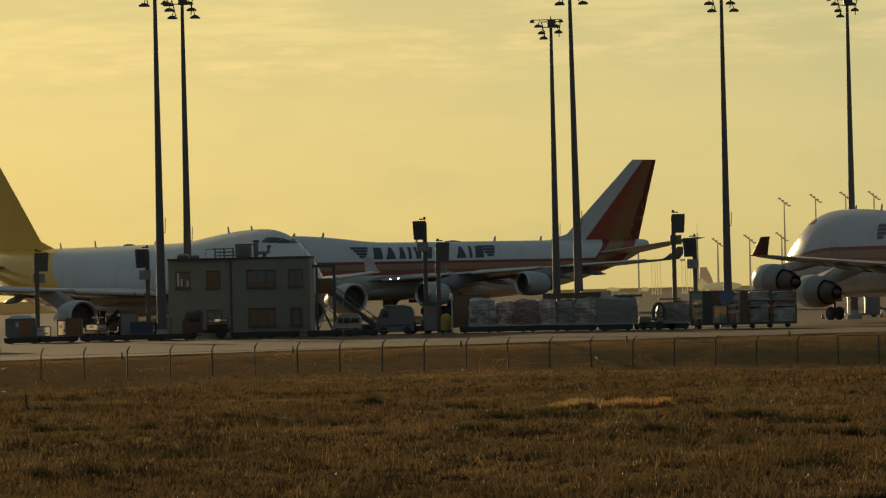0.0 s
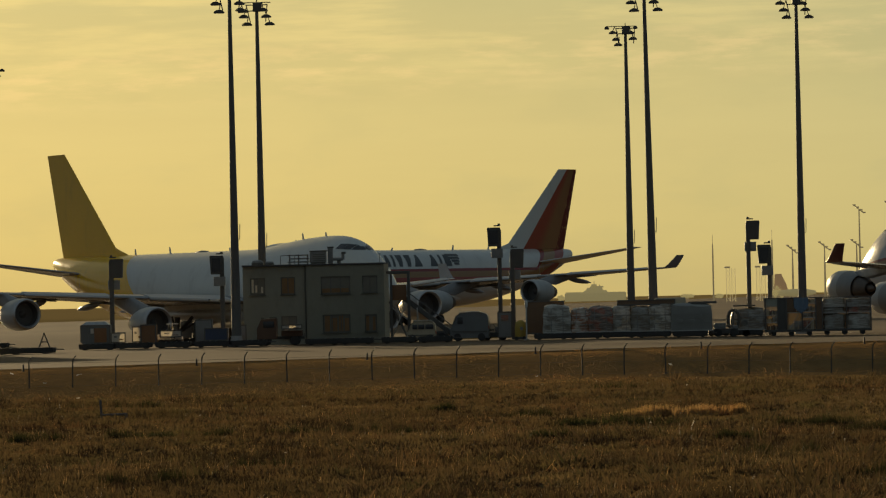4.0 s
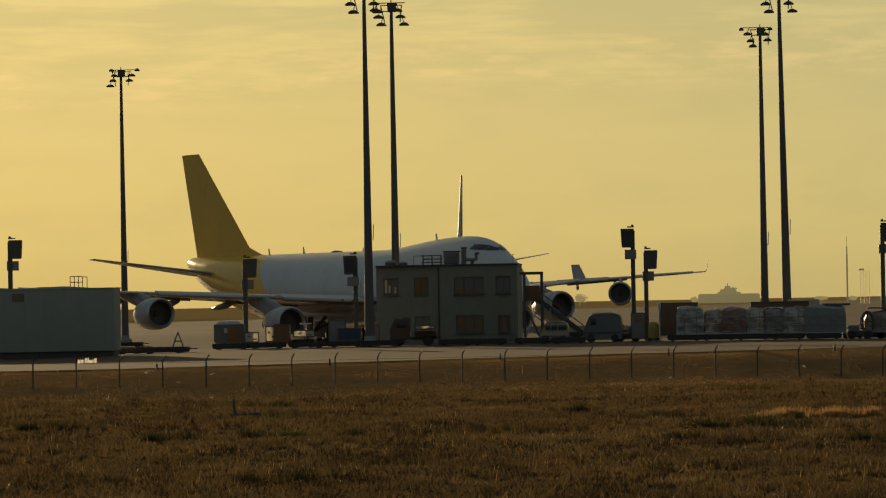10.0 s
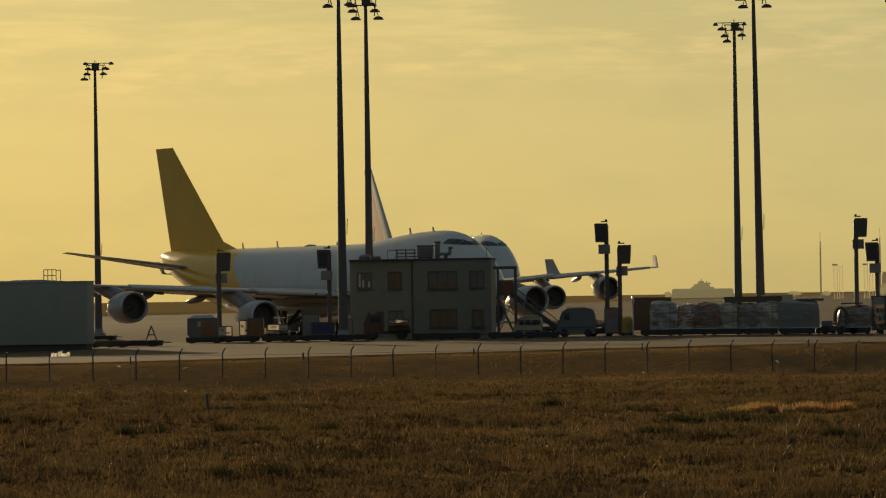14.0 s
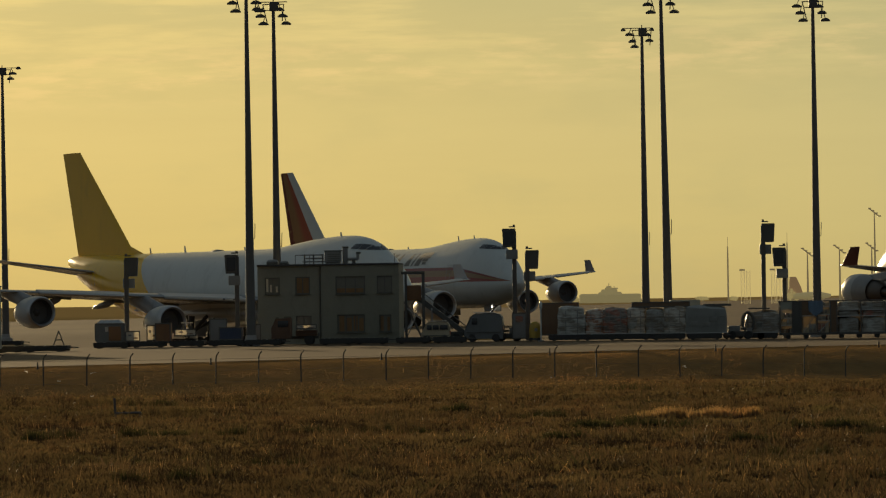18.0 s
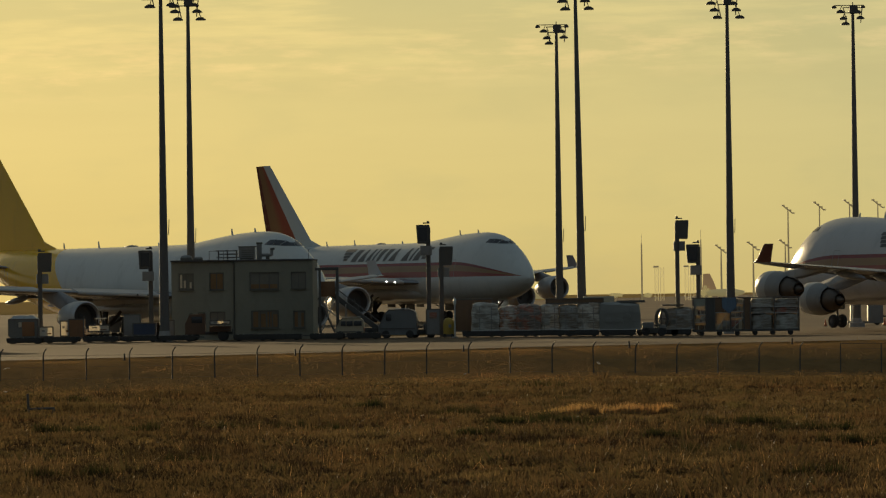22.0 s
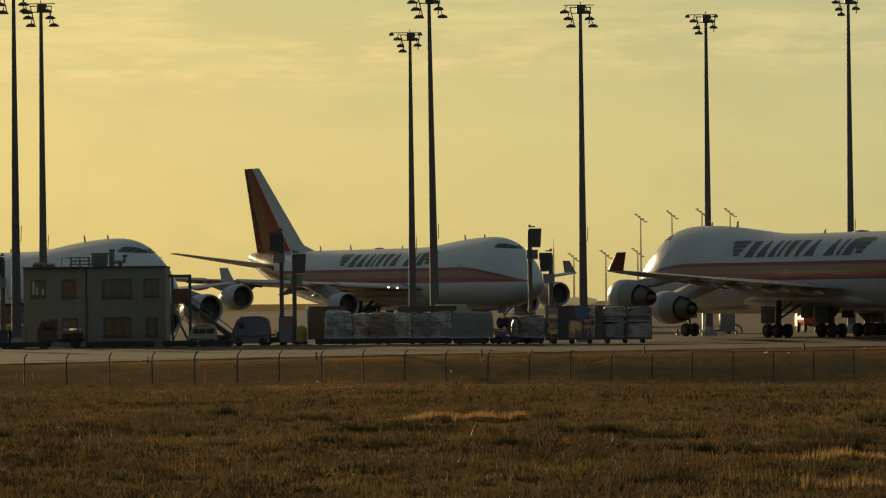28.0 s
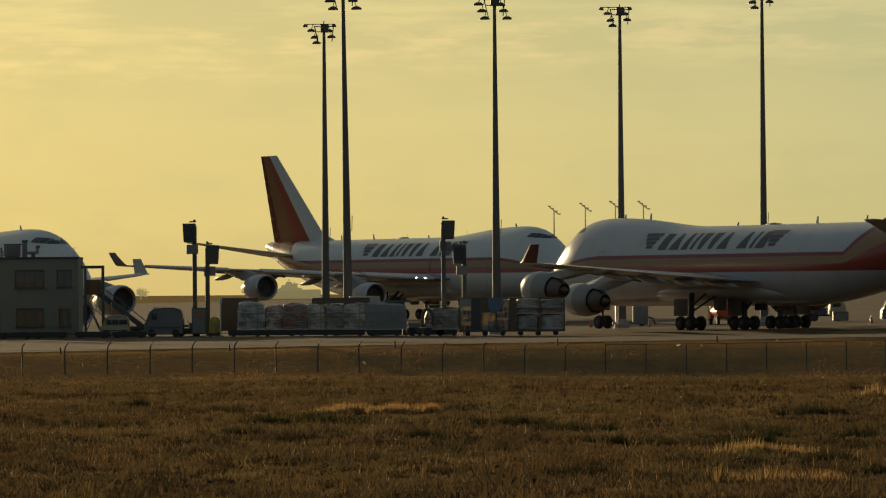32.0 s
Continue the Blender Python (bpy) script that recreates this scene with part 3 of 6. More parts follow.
    # gears
    ng = part("nose_gear", rods(0.11, ((22.2, 0, 0.62), (22.35, 0, 2.9)), ((22.2, -0.5, 0.62), (22.2, 0.5, 0.62)), ((22.3, 0, 1.5), (24.2, 0, 2.6))), M_STRUT, root)
    wheel_set(ng, 22.2, (-0.46, 0.46))
    for z in (1.75, 2.2):
        part("taxi_light", turned([(0.0, 0.08), (0.05, 0.14), (0.12, 0.13), (0.13, 0.02)], "x", 12, (22.45, 0.0, z)), lamp, ng, "round taxi light on the nose leg")
    for gx0, gy0, tall in ((-1.5, 5.5, 3.2), (-1.5, -5.5, 3.2), (-4.6, 1.9, 2.6), (-4.6, -1.9, 2.6)):
        g = part("main_gear", rods(0.17, ((gx0, gy0, 0.65), (gx0 + 0.15, gy0 * 0.96, tall)), ((gx0 - 0.75, gy0, 0.65), (gx0 + 0.75, gy0, 0.65)), ((gx0 - 0.75, gy0 - 0.55, 0.65), (gx0 - 0.75, gy0 + 0.55, 0.65)), ((gx0 + 0.75, gy0 - 0.55, 0.65), (gx0 + 0.75, gy0 + 0.55, 0.65)), ((gx0, gy0, 1.3), (gx0 + 1.5, gy0 * 0.8, tall))), M_STRUT, root)
        for dx in (-0.75, 0.75):
            wheel_set(g, gx0 + dx, (gy0 - 0.56, gy0 + 0.56))
        part("gear_door", boxes((gx0 + 0.1, gy0 + math.copysign(0.95, gy0), 2.0, 2.2, 0.06, 1.5, 0.02)), M_STRUT, g)
        part("bogie_beam", boxes((gx0, gy0, 0.72, 2.0, 0.34, 0.40, 0.05)), M_STRUT, g)
        part("shock_strut", rods(0.27, ((gx0 + 0.06, gy0 * 0.985, 1.15), (gx0 + 0.15, gy0 * 0.96, tall)), n=12), M_STRUT, g)
        part("side_brace", rods(0.09, ((gx0 + 0.1, gy0, 1.5), (gx0 + 0.1, gy0 * 0.45, tall)), ((gx0, gy0, 2.0), (gx0 - 1.6, gy0 * 0.9, tall))), M_STRUT, g)
        part("well_door", boxes((gx0 - 1.5, gy0 * 0.62, 2.25, 1.9, 0.06, 1.1, 0.02)), M_STRUT, g)
    nd = boxes((22.9, 0.62, 2.15, 1.9, 0.05, 0.9, 0.02))
    part("gear_door", nd, M_PANEL, root)
    part("gear_door", boxes((22.9, -0.62, 2.15, 1.9, 0.05, 0.9, 0.02)), M_PANEL, root)
    # aerials on the crown
    for a, h in ((16.0, 0.55), (11.6, 0.35), (30.5, 0.3), (43.0, 0.6), (50.5, 0.55)):
        zt = station(a)[2]
        part("aerial", loft([fin_ring(a, a + 0.45, zt - 0.1, 0.03, 4), fin_ring(a + 0.25, a + 0.5, zt + h, 0.02, 4)]), M_WHITE, fus)
    part("satcom_fairing", loft([[(30 - a, 0.35 * r * math.cos(2 * math.pi * j / 12), 9.08 + 0.28 * r * math.sin(2 * math.pi * j / 12)) for j in range(12)] for a, r in ((35, 0.1), (35.5, 0.8), (36.6, 1.0), (37.6, 0.7), (38.2, 0.1))]), M_PANEL, fus)
    return root


def winglet_ring(side, u):
    le0, te0, z0, th = wing_edge(WING["tip"])
    le, te = le0 + 2.55 * (0.12 + 0.88 * u if u > 0 else 0), te0 + 1.15 * u
    y = WING["tip"] + 0.45 * (u ** 0.8)
    z = z0 + 1.52 * (u ** 1.15)
    return [(p[0], side * (y + (p[1])), z) for p in ((q[0], q[1], q[2]) for q in fin_ring(le, te, 0, 0.13 - 0.08 * u, 8))]


def slat_ring(side, y):
    le, te, z, th = wing_edge(y)
    c = (te - le) * 0.10
    return [(30 - (le - 0.07), side * y, z + 0.02), (30 - (le - 0.02), side * y, z + 0.22 * th + 0.06), (30 - (le + c), side * y, z + 0.62 * th + 0.10), (30 - (le + c), side * y, z + 0.60 * th), (30 - (le + 0.05), side * y, z - 0.03), (30 - (le + 0.3), side * y, z - 0.22 * th - 0.03), (30 - (le - 0.02), side * y, z - 0.10 * th)]


def flap_ring(side, y):
    le, te, z, th = wing_edge(y)
    z -= 0.35 * (1 - y / 31) * 0.6
    return [(30 - (te - 2.6), side * y, z + 0.20), (30 - (te - 1.2), side * y, z + 0.13), (30 - (te + 0.25), side * y, z - 0.05), (30 - (te - 1.2), side * y, z - 0.13), (30 - (te - 2.6), side * y, z - 0.18)]


def fin_edge(z):
    return 54.0 + (z - 9.0) * 1.192, 67.1 + (z - 9.0) * 0.317


def build_marks(fus, side):
    """The airline's mark: two winged shapes and a row of slanted dark blocks between them."""
    base, cap_h = 7.12, 8.56
    # runs from the bow on the port side, from the stern on the starboard side
    run = lambda s: 18.9 + s if side == 1 else 41.7 - s
    lean = 0.55 if side == 1 else -0.55
    s = 2.9
    # width at the foot and inset at the cap of each block; None is the gap between the two words
    for shape in ((1.45, 0.10), (1.60, 0.58), (1.05, 0.26), (0.48, 0.0), (1.25, -0.30), (1.25, -0.30), (1.60, 0.58), None, (1.60, 0.58), (0.48, 0.0), (1.45, 0.16)):
        if shape is None:
            s += 1.15
            continue
        w, inset = shape
        foot = max(0.0, -inset)
        cap = max(0.0, inset)
        q = [(run(s + foot), base), (run(s + w - foot), base), (run(s + w - cap) + lean, cap_h), (run(s + cap) + lean, cap_h)]
        part("livery_block", patch(q, side), M_MARK, fus, "slanted dark block of the airline mark")
        s += w + 0.45
    for o, d in ((0.0, 1), (22.8, -1)):
        for i in range(4):
            w = 2.7 - 0.55 * i
            z1 = cap_h + 0.10 - i * 0.36
            a0, a1 = run(o + d * 0.28 * i), run(o + d * (0.28 * i + w))
            part("livery_feather", patch([(a0, z1 - 0.31), (a1, z1 - 0.31), (a1, z1), (a0, z1)], side), M_MARK, fus, "dark feather bar of the airline mark")


def heading_pose(x, y, z, deg):
    """Pose of an aircraft whose nose stands at x, y; its own origin lies 30 m aft of the nose."""
    return pose(x - 30 * math.cos(radians(deg)), y - 30 * math.sin(radians(deg)), z, 0, 0, deg)


taxiing = build_freighter(heading_pose(-39.85, 575.66, 0.03, 219.74), "white four-engined freighter with red and gold stripe, taxiing", M_BODY, M_FIN, M_WLG, True, M_LIGHT)
WING.update(rise=0.0525, sweep=0.885, trail=0.41, tip=30.9)
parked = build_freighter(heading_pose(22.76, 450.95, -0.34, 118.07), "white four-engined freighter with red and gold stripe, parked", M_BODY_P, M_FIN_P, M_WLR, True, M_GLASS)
WING.update(rise=0.0673, sweep=0.825, trail=0.335, tip=31.1)
yellow = build_freighter(heading_pose(-19.98, 416.3, -1.15, -58.39), "white four-engined freighter with yellow tail, parked behind a building", M_BODY_Y, M_FIN_Y, M_WLD, False, M_GLASS)

# the turn of the taxiing freighter: seconds, nose x, nose y, heading
TAXI = [
    (0.0, -39.85, 575.66, 219.74),
    (1.0, -41.95, 571.98, 222.38),
    (2.0, -43.70, 568.31, 225.50),
    (3.0, -44.99, 564.75, 230.24),
    (4.5, -45.46, 559.73, 238.20),
    (6.0, -44.53, 555.63, 246.80),
    (7.0, -43.57, 553.57, 252.58),
    (8.0, -41.88, 551.81, 258.54),
    (9.0, -39.57, 550.47, 264.60),
    (10.0, -36.85, 549.35, 270.61),
    (11.0, -33.85, 548.37, 276.00),
    (12.0, -30.88, 547.68, 280.58),
    (13.0, -27.91, 547.24, 284.41),
    (14.5, -23.72, 546.71, 289.19),
    (16.0, -19.46, 545.88, 292.87),
    (17.0, -16.39, 545.01, 294.93),
    (18.0, -13.37, 543.96, 296.57),
    (19.0, -10.56, 542.73, 297.65),
    (20.0, -7.84, 541.30, 298.24),
    (21.0, -5.15, 539.58, 298.76),
    (22.0, -2.42, 537.68, 299.07),
    (23.0, 0.34, 535.74, 299.23),
    (24.0, 3.14, 533.74, 299.30),
    (25.0, 6.01, 531.63, 299.20),
    (26.5, 10.36, 528.20, 299.12),
    (28.0, 14.85, 524.19, 299.03),
    (29.0, 17.95, 521.16, 298.90),
    (30.0, 21.08, 517.86, 298.95),
    (31.0, 24.24, 514.35, 298.90),
    (32.0, 27.41, 510.73, 298.87),
]


# ---- flood-light masts ----
def build_mast(x, y, base, height, lamps, lean=0.0, label="tall grey steel floodlight mast on the apron"):
    m = empty("floodlight_mast", pose(x, y, base, 0, lean, 0), label, "floodlight mast", "floodlight masts")
    part("mast_shaft", turned([(0, 0.42), (0.3, 0.40), (height * 0.5, 0.27), (height - 0.6, 0.14), (height - 0.2, 0.13)], "z", 16), M_STEEL, m)
    part("mast_foot", turned([(0, 0.75), (0.45, 0.72), (0.5, 0.5), (0.9, 0.42)], "z", 16), M_CONC, m)
    part("head_frame", rods(0.045, ((-0.95, 0, height - 0.25), (0.95, 0, height - 0.25)), ((-0.75, 0.15, height - 0.75), (0.75, 0.15, height - 0.75)), ((-0.9, 0, height - 0.25), (-0.55, 0, height - 1.8)), ((0.9, 0, height - 0.25), (0.75, 0, height - 1.7)), ((0, 0, height - 0.5), (0, 0, height + 0.25))), M_DARK, m)
    part("head_box", boxes((0.05, 0, height - 0.45, 0.75, 0.5, 0.75, 0.04)), M_DARK, m)
    for lx, lz, w in lamps:
        fl = part("floodlight", loft([[(lx - w * s, -0.22, height + lz + h), (lx + w * s, -0.22, height + lz + h), (lx + w * s, 0.25, height + lz + h), (lx - w * s, 0.25, height + lz + h)] for s, h in ((0.5, 0.0), (0.5, 0.09), (0.33, 0.2), (0.18, 0.27))]), M_DARK, m, "black downward-facing floodlight")
        part("lamp_glass", boxes((lx, 0.0, height + lz - 0.012, w * 0.86, 0.36, 0.02)), M_GLASS, fl)
        part("lamp_arm", rods(0.035, ((lx, 0, height + lz + 0.25), (lx * (0.82 if lz < -0.4 else 1.0), 0, min(height - 0.02, height + lz + 0.85)))), M_DARK, m)
    part("top_bar", rods(0.04, ((min(q[0] for q in lamps) - 0.1, 0, height - 0.05), (max(q[0] for q in lamps) + 0.1, 0, height - 0.05))), M_DARK, m)
    part("camera_arm", rods(0.03, ((0, 0, height * 0.30), (0.42, 0, height * 0.30)), ((0.42, 0, height * 0.30), (0.46, 0, height * 0.30 + 1.2))), M_DARK, m)
    return m


LAMPS_A = [(-1.4, -0.75, 0.85), (-1.1, -1.35, 0.85), (-0.85, -2.0, 0.85), (0.55, -0.8, 0.8), (0.8, -1.35, 0.85), (1.1, -2.0, 0.85)]
LAMPS_B = [(-1.75, -0.3, 0.45), (-1.2, -0.75, 0.75), (-0.9, -1.4, 0.75), (-0.7, -1.9, 0.8), (0.95, -0.3, 0.45), (0.5, -0.8, 0.75), (0.7, -1.35, 0.8)]
LAMPS_C = [(-1.0, -0.2, 0.5), (-0.7, -0.75, 0.7), (-0.85, -1.3, 0.75), (-1.15, -1.85, 0.8), (1.75, -0.2, 0.5), (1.15, -0.75, 0.8), (0.9, -1.3, 0.75)]
for x, y, z, h, lamps in ((-31.05, 385, -0.34, 28.9, LAMPS_A), (-30.74, 410, -0.7, 29.65, LAMPS_A), (0.82, 455, -0.83, 29.5, LAMPS_B), (2.58, 400, -0.13, 28.9, LAMPS_A), (15.73, 421, -0.74, 29.8, LAMPS_A), (28.95, 456, -0.64, 30.8, LAMPS_B), (41.95, 450, -0.56, 32.0, LAMPS_B), (-67.2, 509, -0.6, 29.2, LAMPS_C)):
    build_mast(x, y, level(x, y), h + (z - level(x, y)), lamps, -0.5 if x == 2.58 else 0.0)


# ---- stand signs ----
def build_sign(x, y, top, low_box, turn, label="black stand-guidance display on a steel post"):
    z0 = level(x, y)
    h = top - z0
    s = empty("guidance_sign", pose(x, y, z0, 0, 0, turn), label, "guidance sign", "guidance signs")
    part("sign_post", boxes((0, 0, h / 2 - 0.2, 0.36, 0.30, h - 0.4, 0.03)), M_DARK, s)
    bm = bmesh.new()
    r = bmesh.ops.create_cube(bm, size=1.0)
    for v in r["verts"]:
        k = 1.0 if v.co.z > 0 else 0.84
        v.co = Vector((v.co.x * 1.10 * k - 0.42, v.co.y * 0.75 - 0.2, h - 1.0 + v.co.z * 1.55))
    bmesh.ops.bevel(bm, geom=list(bm.edges), offset=0.04, segments=2, affect="EDGES")
    part("display_box", bm, M_DARK, s, "black display housing with a tapered hood")
    part("display_glass", boxes((-0.42, -0.62, h - 1.0, 0.7, 0.02, 1.1)), M_GLASS, s)
    part("sensor", boxes((-0.15, 0, h - 0.08, 0.55, 0.3, 0.10, 0.02), (0.0, 0, h + 0.03, 0.2, 0.2, 0.14, 0.03)), M_DARK, s)
    if low_box:
        part("control_box", boxes((-0.18, -0.25, h - 2.35, 0.95, 0.45, 0.78, 0.04)), M_PANEL, s)
    part("base_plate", boxes((0, 0, 0.03, 0.8, 0.8, 0.06, 0.01)), M_STEEL, s)
    return s


for x, top, lb, turn in ((-61.65, 9.2, True, 180), (-42.1, 7.3, True, 180), (-32.95, 7.4, True, 0), (-10.05, 9.2, True, 0), (-9.0, 7.4, True, 180), (10.4, 9.3, True, 180), (12.1, 7.3, True, 0)):
    build_sign(x, 395, top, lb, turn)


# ---- the two-storey office block ----
def build_block():
    x0, xm, x1, y0, h = -31.5, -26.2, -19.75, 398.0, 6.22
    z0 = level(-25, 398) - 0.15
    b = empty("office_block", pose(x0, y0, z0), "small two-storey olive-grey site office with flat roof", "building")
    w, wm = x1 - x0, xm - x0
    hh = h - z0
    # walls with real openings: a grid of piers and bands
    def wall(xa, xb, holes, y, mat):
        xs = sorted({xa, xb, *[v for q in holes for v in q[:2]]})
        zs = sorted({0.0, hh, *[v for q in holes for v in q[2:]]})
        bm = bmesh.new()
        for i in range(len(xs) - 1):
            for j in range(len(zs) - 1):
                cx, cz = (xs[i] + xs[i + 1]) / 2, (zs[j] + zs[j + 1]) / 2
                if not any(q[0] < cx < q[1] and q[2] < cz < q[3] for q in holes):
                    box(bm, cx, y, cz, xs[i + 1] - xs[i], 0.3, zs[j + 1] - zs[j])
        bmesh.ops.remove_doubles(bm, verts=bm.verts, dist=0.001)
        return part("wall", bm, mat, b, smooth=False)
    left = [(0.60, 1.85, 4.30, 5.70), (3.15, 4.35, 4.28, 5.74), (1.45, 1.72, 1.8, 2.4), (2.15, 2.75, 1.7, 2.45), (3.15, 4.45, 0.65, 2.5)]
    right = [(6.50, 8.95, 4.25, 5.72), (9.95, 11.2, 4.30, 5.72), (6.6, 8.9, 1.05, 2.55), (10.1, 11.1, 1.05, 2.5)]
    wall(0, wm - 0.002, left, 0.35, M_CLADL)
    wall(wm, w, right, 0.15, M_CLAD)
    part("wall", boxes((0.15, 4.2, hh / 2, 0.3, 7.3, hh)), M_CLADL, b, smooth=False)
    part("wall", boxes((w - 0.15, 4.1, hh / 2, 0.3, 7.5, hh)), M_CLAD, b, smooth=False)
    part("wall", boxes((w / 2, 8.0, hh / 2, w, 0.3, hh)), M_CLAD, b, smooth=False)
    part("floor_slab", boxes((w / 2, 4.2, hh * 0.47, w - 0.7, 7.2, 0.25)), M_CONC, b)
    part("flat_roof", boxes((w / 2, 4.05, hh + 0.06, w + 0.06, 8.4, 0.12, 0.02)), M_ROOF, b)
    part("roof_trim", boxes((w / 2, -0.03, hh + 0.03, w + 0.08, 0.05, 0.15, 0.01)), M_FRAME, b)
    part("downpipe", rods(0.06, ((wm - 0.12, 0.1, 0), (wm - 0.12, 0.1, hh))), M_FRAME, b)
    for holes, yw in ((left, 0.35), (right, 0.15)):
        for xa, xb, za, zb in holes:
            cx, cz, ww, wh = (xa + xb) / 2, (za + zb) / 2, xb - xa, zb - za
            wn = part("window", boxes((cx, yw, za + 0.04, ww, 0.12, 0.08), (cx, yw, zb - 0.04, ww, 0.12, 0.08), (xa + 0.04, yw, cz, 0.08, 0.12, wh), (xb - 0.04, yw, cz, 0.08, 0.12, wh)), M_FRAME, b, "dark-framed window")
            n = max(1, round(ww / 0.75))
            for i in range(n):
                part("pane", boxes((xa + ww * (i + 0.5) / n, yw + 0.02, cz, ww / n - 0.07, 0.02, wh - 0.16)), M_PANE, wn)
                if i:
                    part("mullion", boxes((xa + ww * i / n, yw - 0.01, cz, 0.07, 0.10, wh - 0.16)), M_FRAME, wn)
            part("window_sill", boxes((cx, yw - 0.22, za - 0.03, ww + 0.15, 0.2, 0.05, 0.01)), M_FRAME, wn)
    # cream strips of an opened blind, coloured bright as if lit through, and drawn curtains behind the other panes
    for cx, cz, ww, wh in ((0.80, 5.05, 0.18, 1.10), (1.12, 4.80, 0.20, 0.62), (1.58, 4.72, 0.16, 0.50)):
        part("blind", boxes((cx, 0.33, cz, ww, 0.012, wh)), M_BLIND, b, "pale window blind coloured as if lit from behind")
    for cx, cz, ww, wh in ((3.75, 5.01, 1.0, 1.25), (6.98, 1.80, 0.42, 1.28), (7.55, 1.72, 0.50, 1.12), (8.12, 1.80, 0.34, 1.28), (8.60, 1.70, 0.36, 1.06), (10.33, 1.78, 0.26, 1.22), (10.86, 1.74, 0.22, 1.14), (7.7, 4.55, 2.2, 0.35)):
        part("curtain", boxes((cx, (0.35 if cx < wm else 0.15) - 0.02, cz, ww, 0.012, wh)), M_CURTAIN, b, "dull brown curtain")
    return b


build_block()


def roof_things():
    z = 6.22 + 0.14
    u = empty("roof_duct", pose(-26.6, 400.0, z), "long grey ventilation ducts on legs across the roof", "duct")
    for dz, x0, x1, t in ((0.18, -1.25, 0.6, 0.11), (0.46, -1.05, 0.55, 0.12), (0.74, -1.3, 0.5, 0.10)):
        part("duct", boxes(((x0 + x1) / 2, 0.2 * dz, dz, x1 - x0, 0.4, t, 0.02)), M_PANEL, u)
    for dx in (-1.1, -0.35, 0.4):
        part("duct_leg", boxes((dx, 0.3, 0.4, 0.06, 0.9, 0.8)), M_STEEL, u)
    c = empty("roof_unit", pose(-25.25, 399.2, z), "large grey rooftop ventilation unit with louvres", "ventilation unit")
    part("unit_body", boxes((0, 0, 0.55, 1.35, 0.9, 0.92, 0.05)), M_PANEL, c)
    part("unit_cap", boxes((0.05, 0, 1.05, 1.5, 1.0, 0.09, 0.02)), M_FRAME, c)
    for i in range(4):
        part("louvre", boxes((0.1, -0.47, 0.25 + 0.17 * i, 1.0, 0.05, 0.04)), M_FRAME, c)
    part("unit_foot", boxes((0, 0, 0.05, 1.2, 0.7, 0.1)), M_FRAME, c)
    c = empty("roof_flue", pose(-24.25, 399.6, z), "upright grey flue with a cap on the roof", "flue")
    part("flue", boxes((0, 0, 0.62, 0.42, 0.36, 1.24, 0.03)), M_PANEL, c)
    part("cap", boxes((0.02, 0, 1.33, 0.52, 0.46, 0.16, 0.03)), M_FRAME, c)
    d = empty("roof_pipe", pose(-23.55, 399.6, z), "bent grey pipe rising from the roof", "pipe")
    part("pipe", rods(0.13, ((-0.50, 0, 0.35), (0.34, 0, 0.35)), ((0.34, 0, 0.30), (0.34, 0, 0.80))), M_PANEL, d)
    part("pipe_foot", boxes((0, 0, 0.11, 0.3, 0.3, 0.22)), M_FRAME, d)
    part("outlet", boxes((0.40, 0, 0.86, 0.36, 0.34, 0.18, 0.02)), M_FRAME, d)
    for hx, hw, hh in ((-30.35, 0.95, 0.42), (-29.35, 0.7, 0.30)):
        h = empty("roof_hatch", pose(hx, 399.8, z), "low grey domed hatch on the flat roof", "roof hatch", "roof hatches")
        part("curb", boxes((0, 0, hh * 0.25, hw, 0.9, hh * 0.5, 0.02)), M_FRAME, h)
        part("dome", loft([[(hw * f * 0.5 * a, 0.42 * f * b, hh * t) for a, b in ((-1, -1), (1, -1), (1, 1), (-1, 1))] for f, t in ((0.96, 0.5), (0.85, 0.78), (0.5, 0.97), (0.05, 1.0))]), M_PANEL, h)
    q = empty("roof_aerial", pose(-20.15, 399.5, z), "thin whip aerial at the roof corner", "aerial")
    part("whip", rods(0.02, ((0, 0, 0), (0, 0, 0.75)), ((-0.08, 0, 0.7), (0.10, 0, 0.74))), M_STEEL, q)
    r = empty("roof_rail", pose(-28.6, 402, z), "thin steel rail frame on the roof", "rail")
    part("rail", rods(0.025, ((0, 0, 0), (0, 0, 0.75)), ((0, 0, 0.75), (1.2, 0, 0.75)), ((1.2, 0, 0.75), (1.2, 0, 0))), M_STEEL, r)


roof_things()


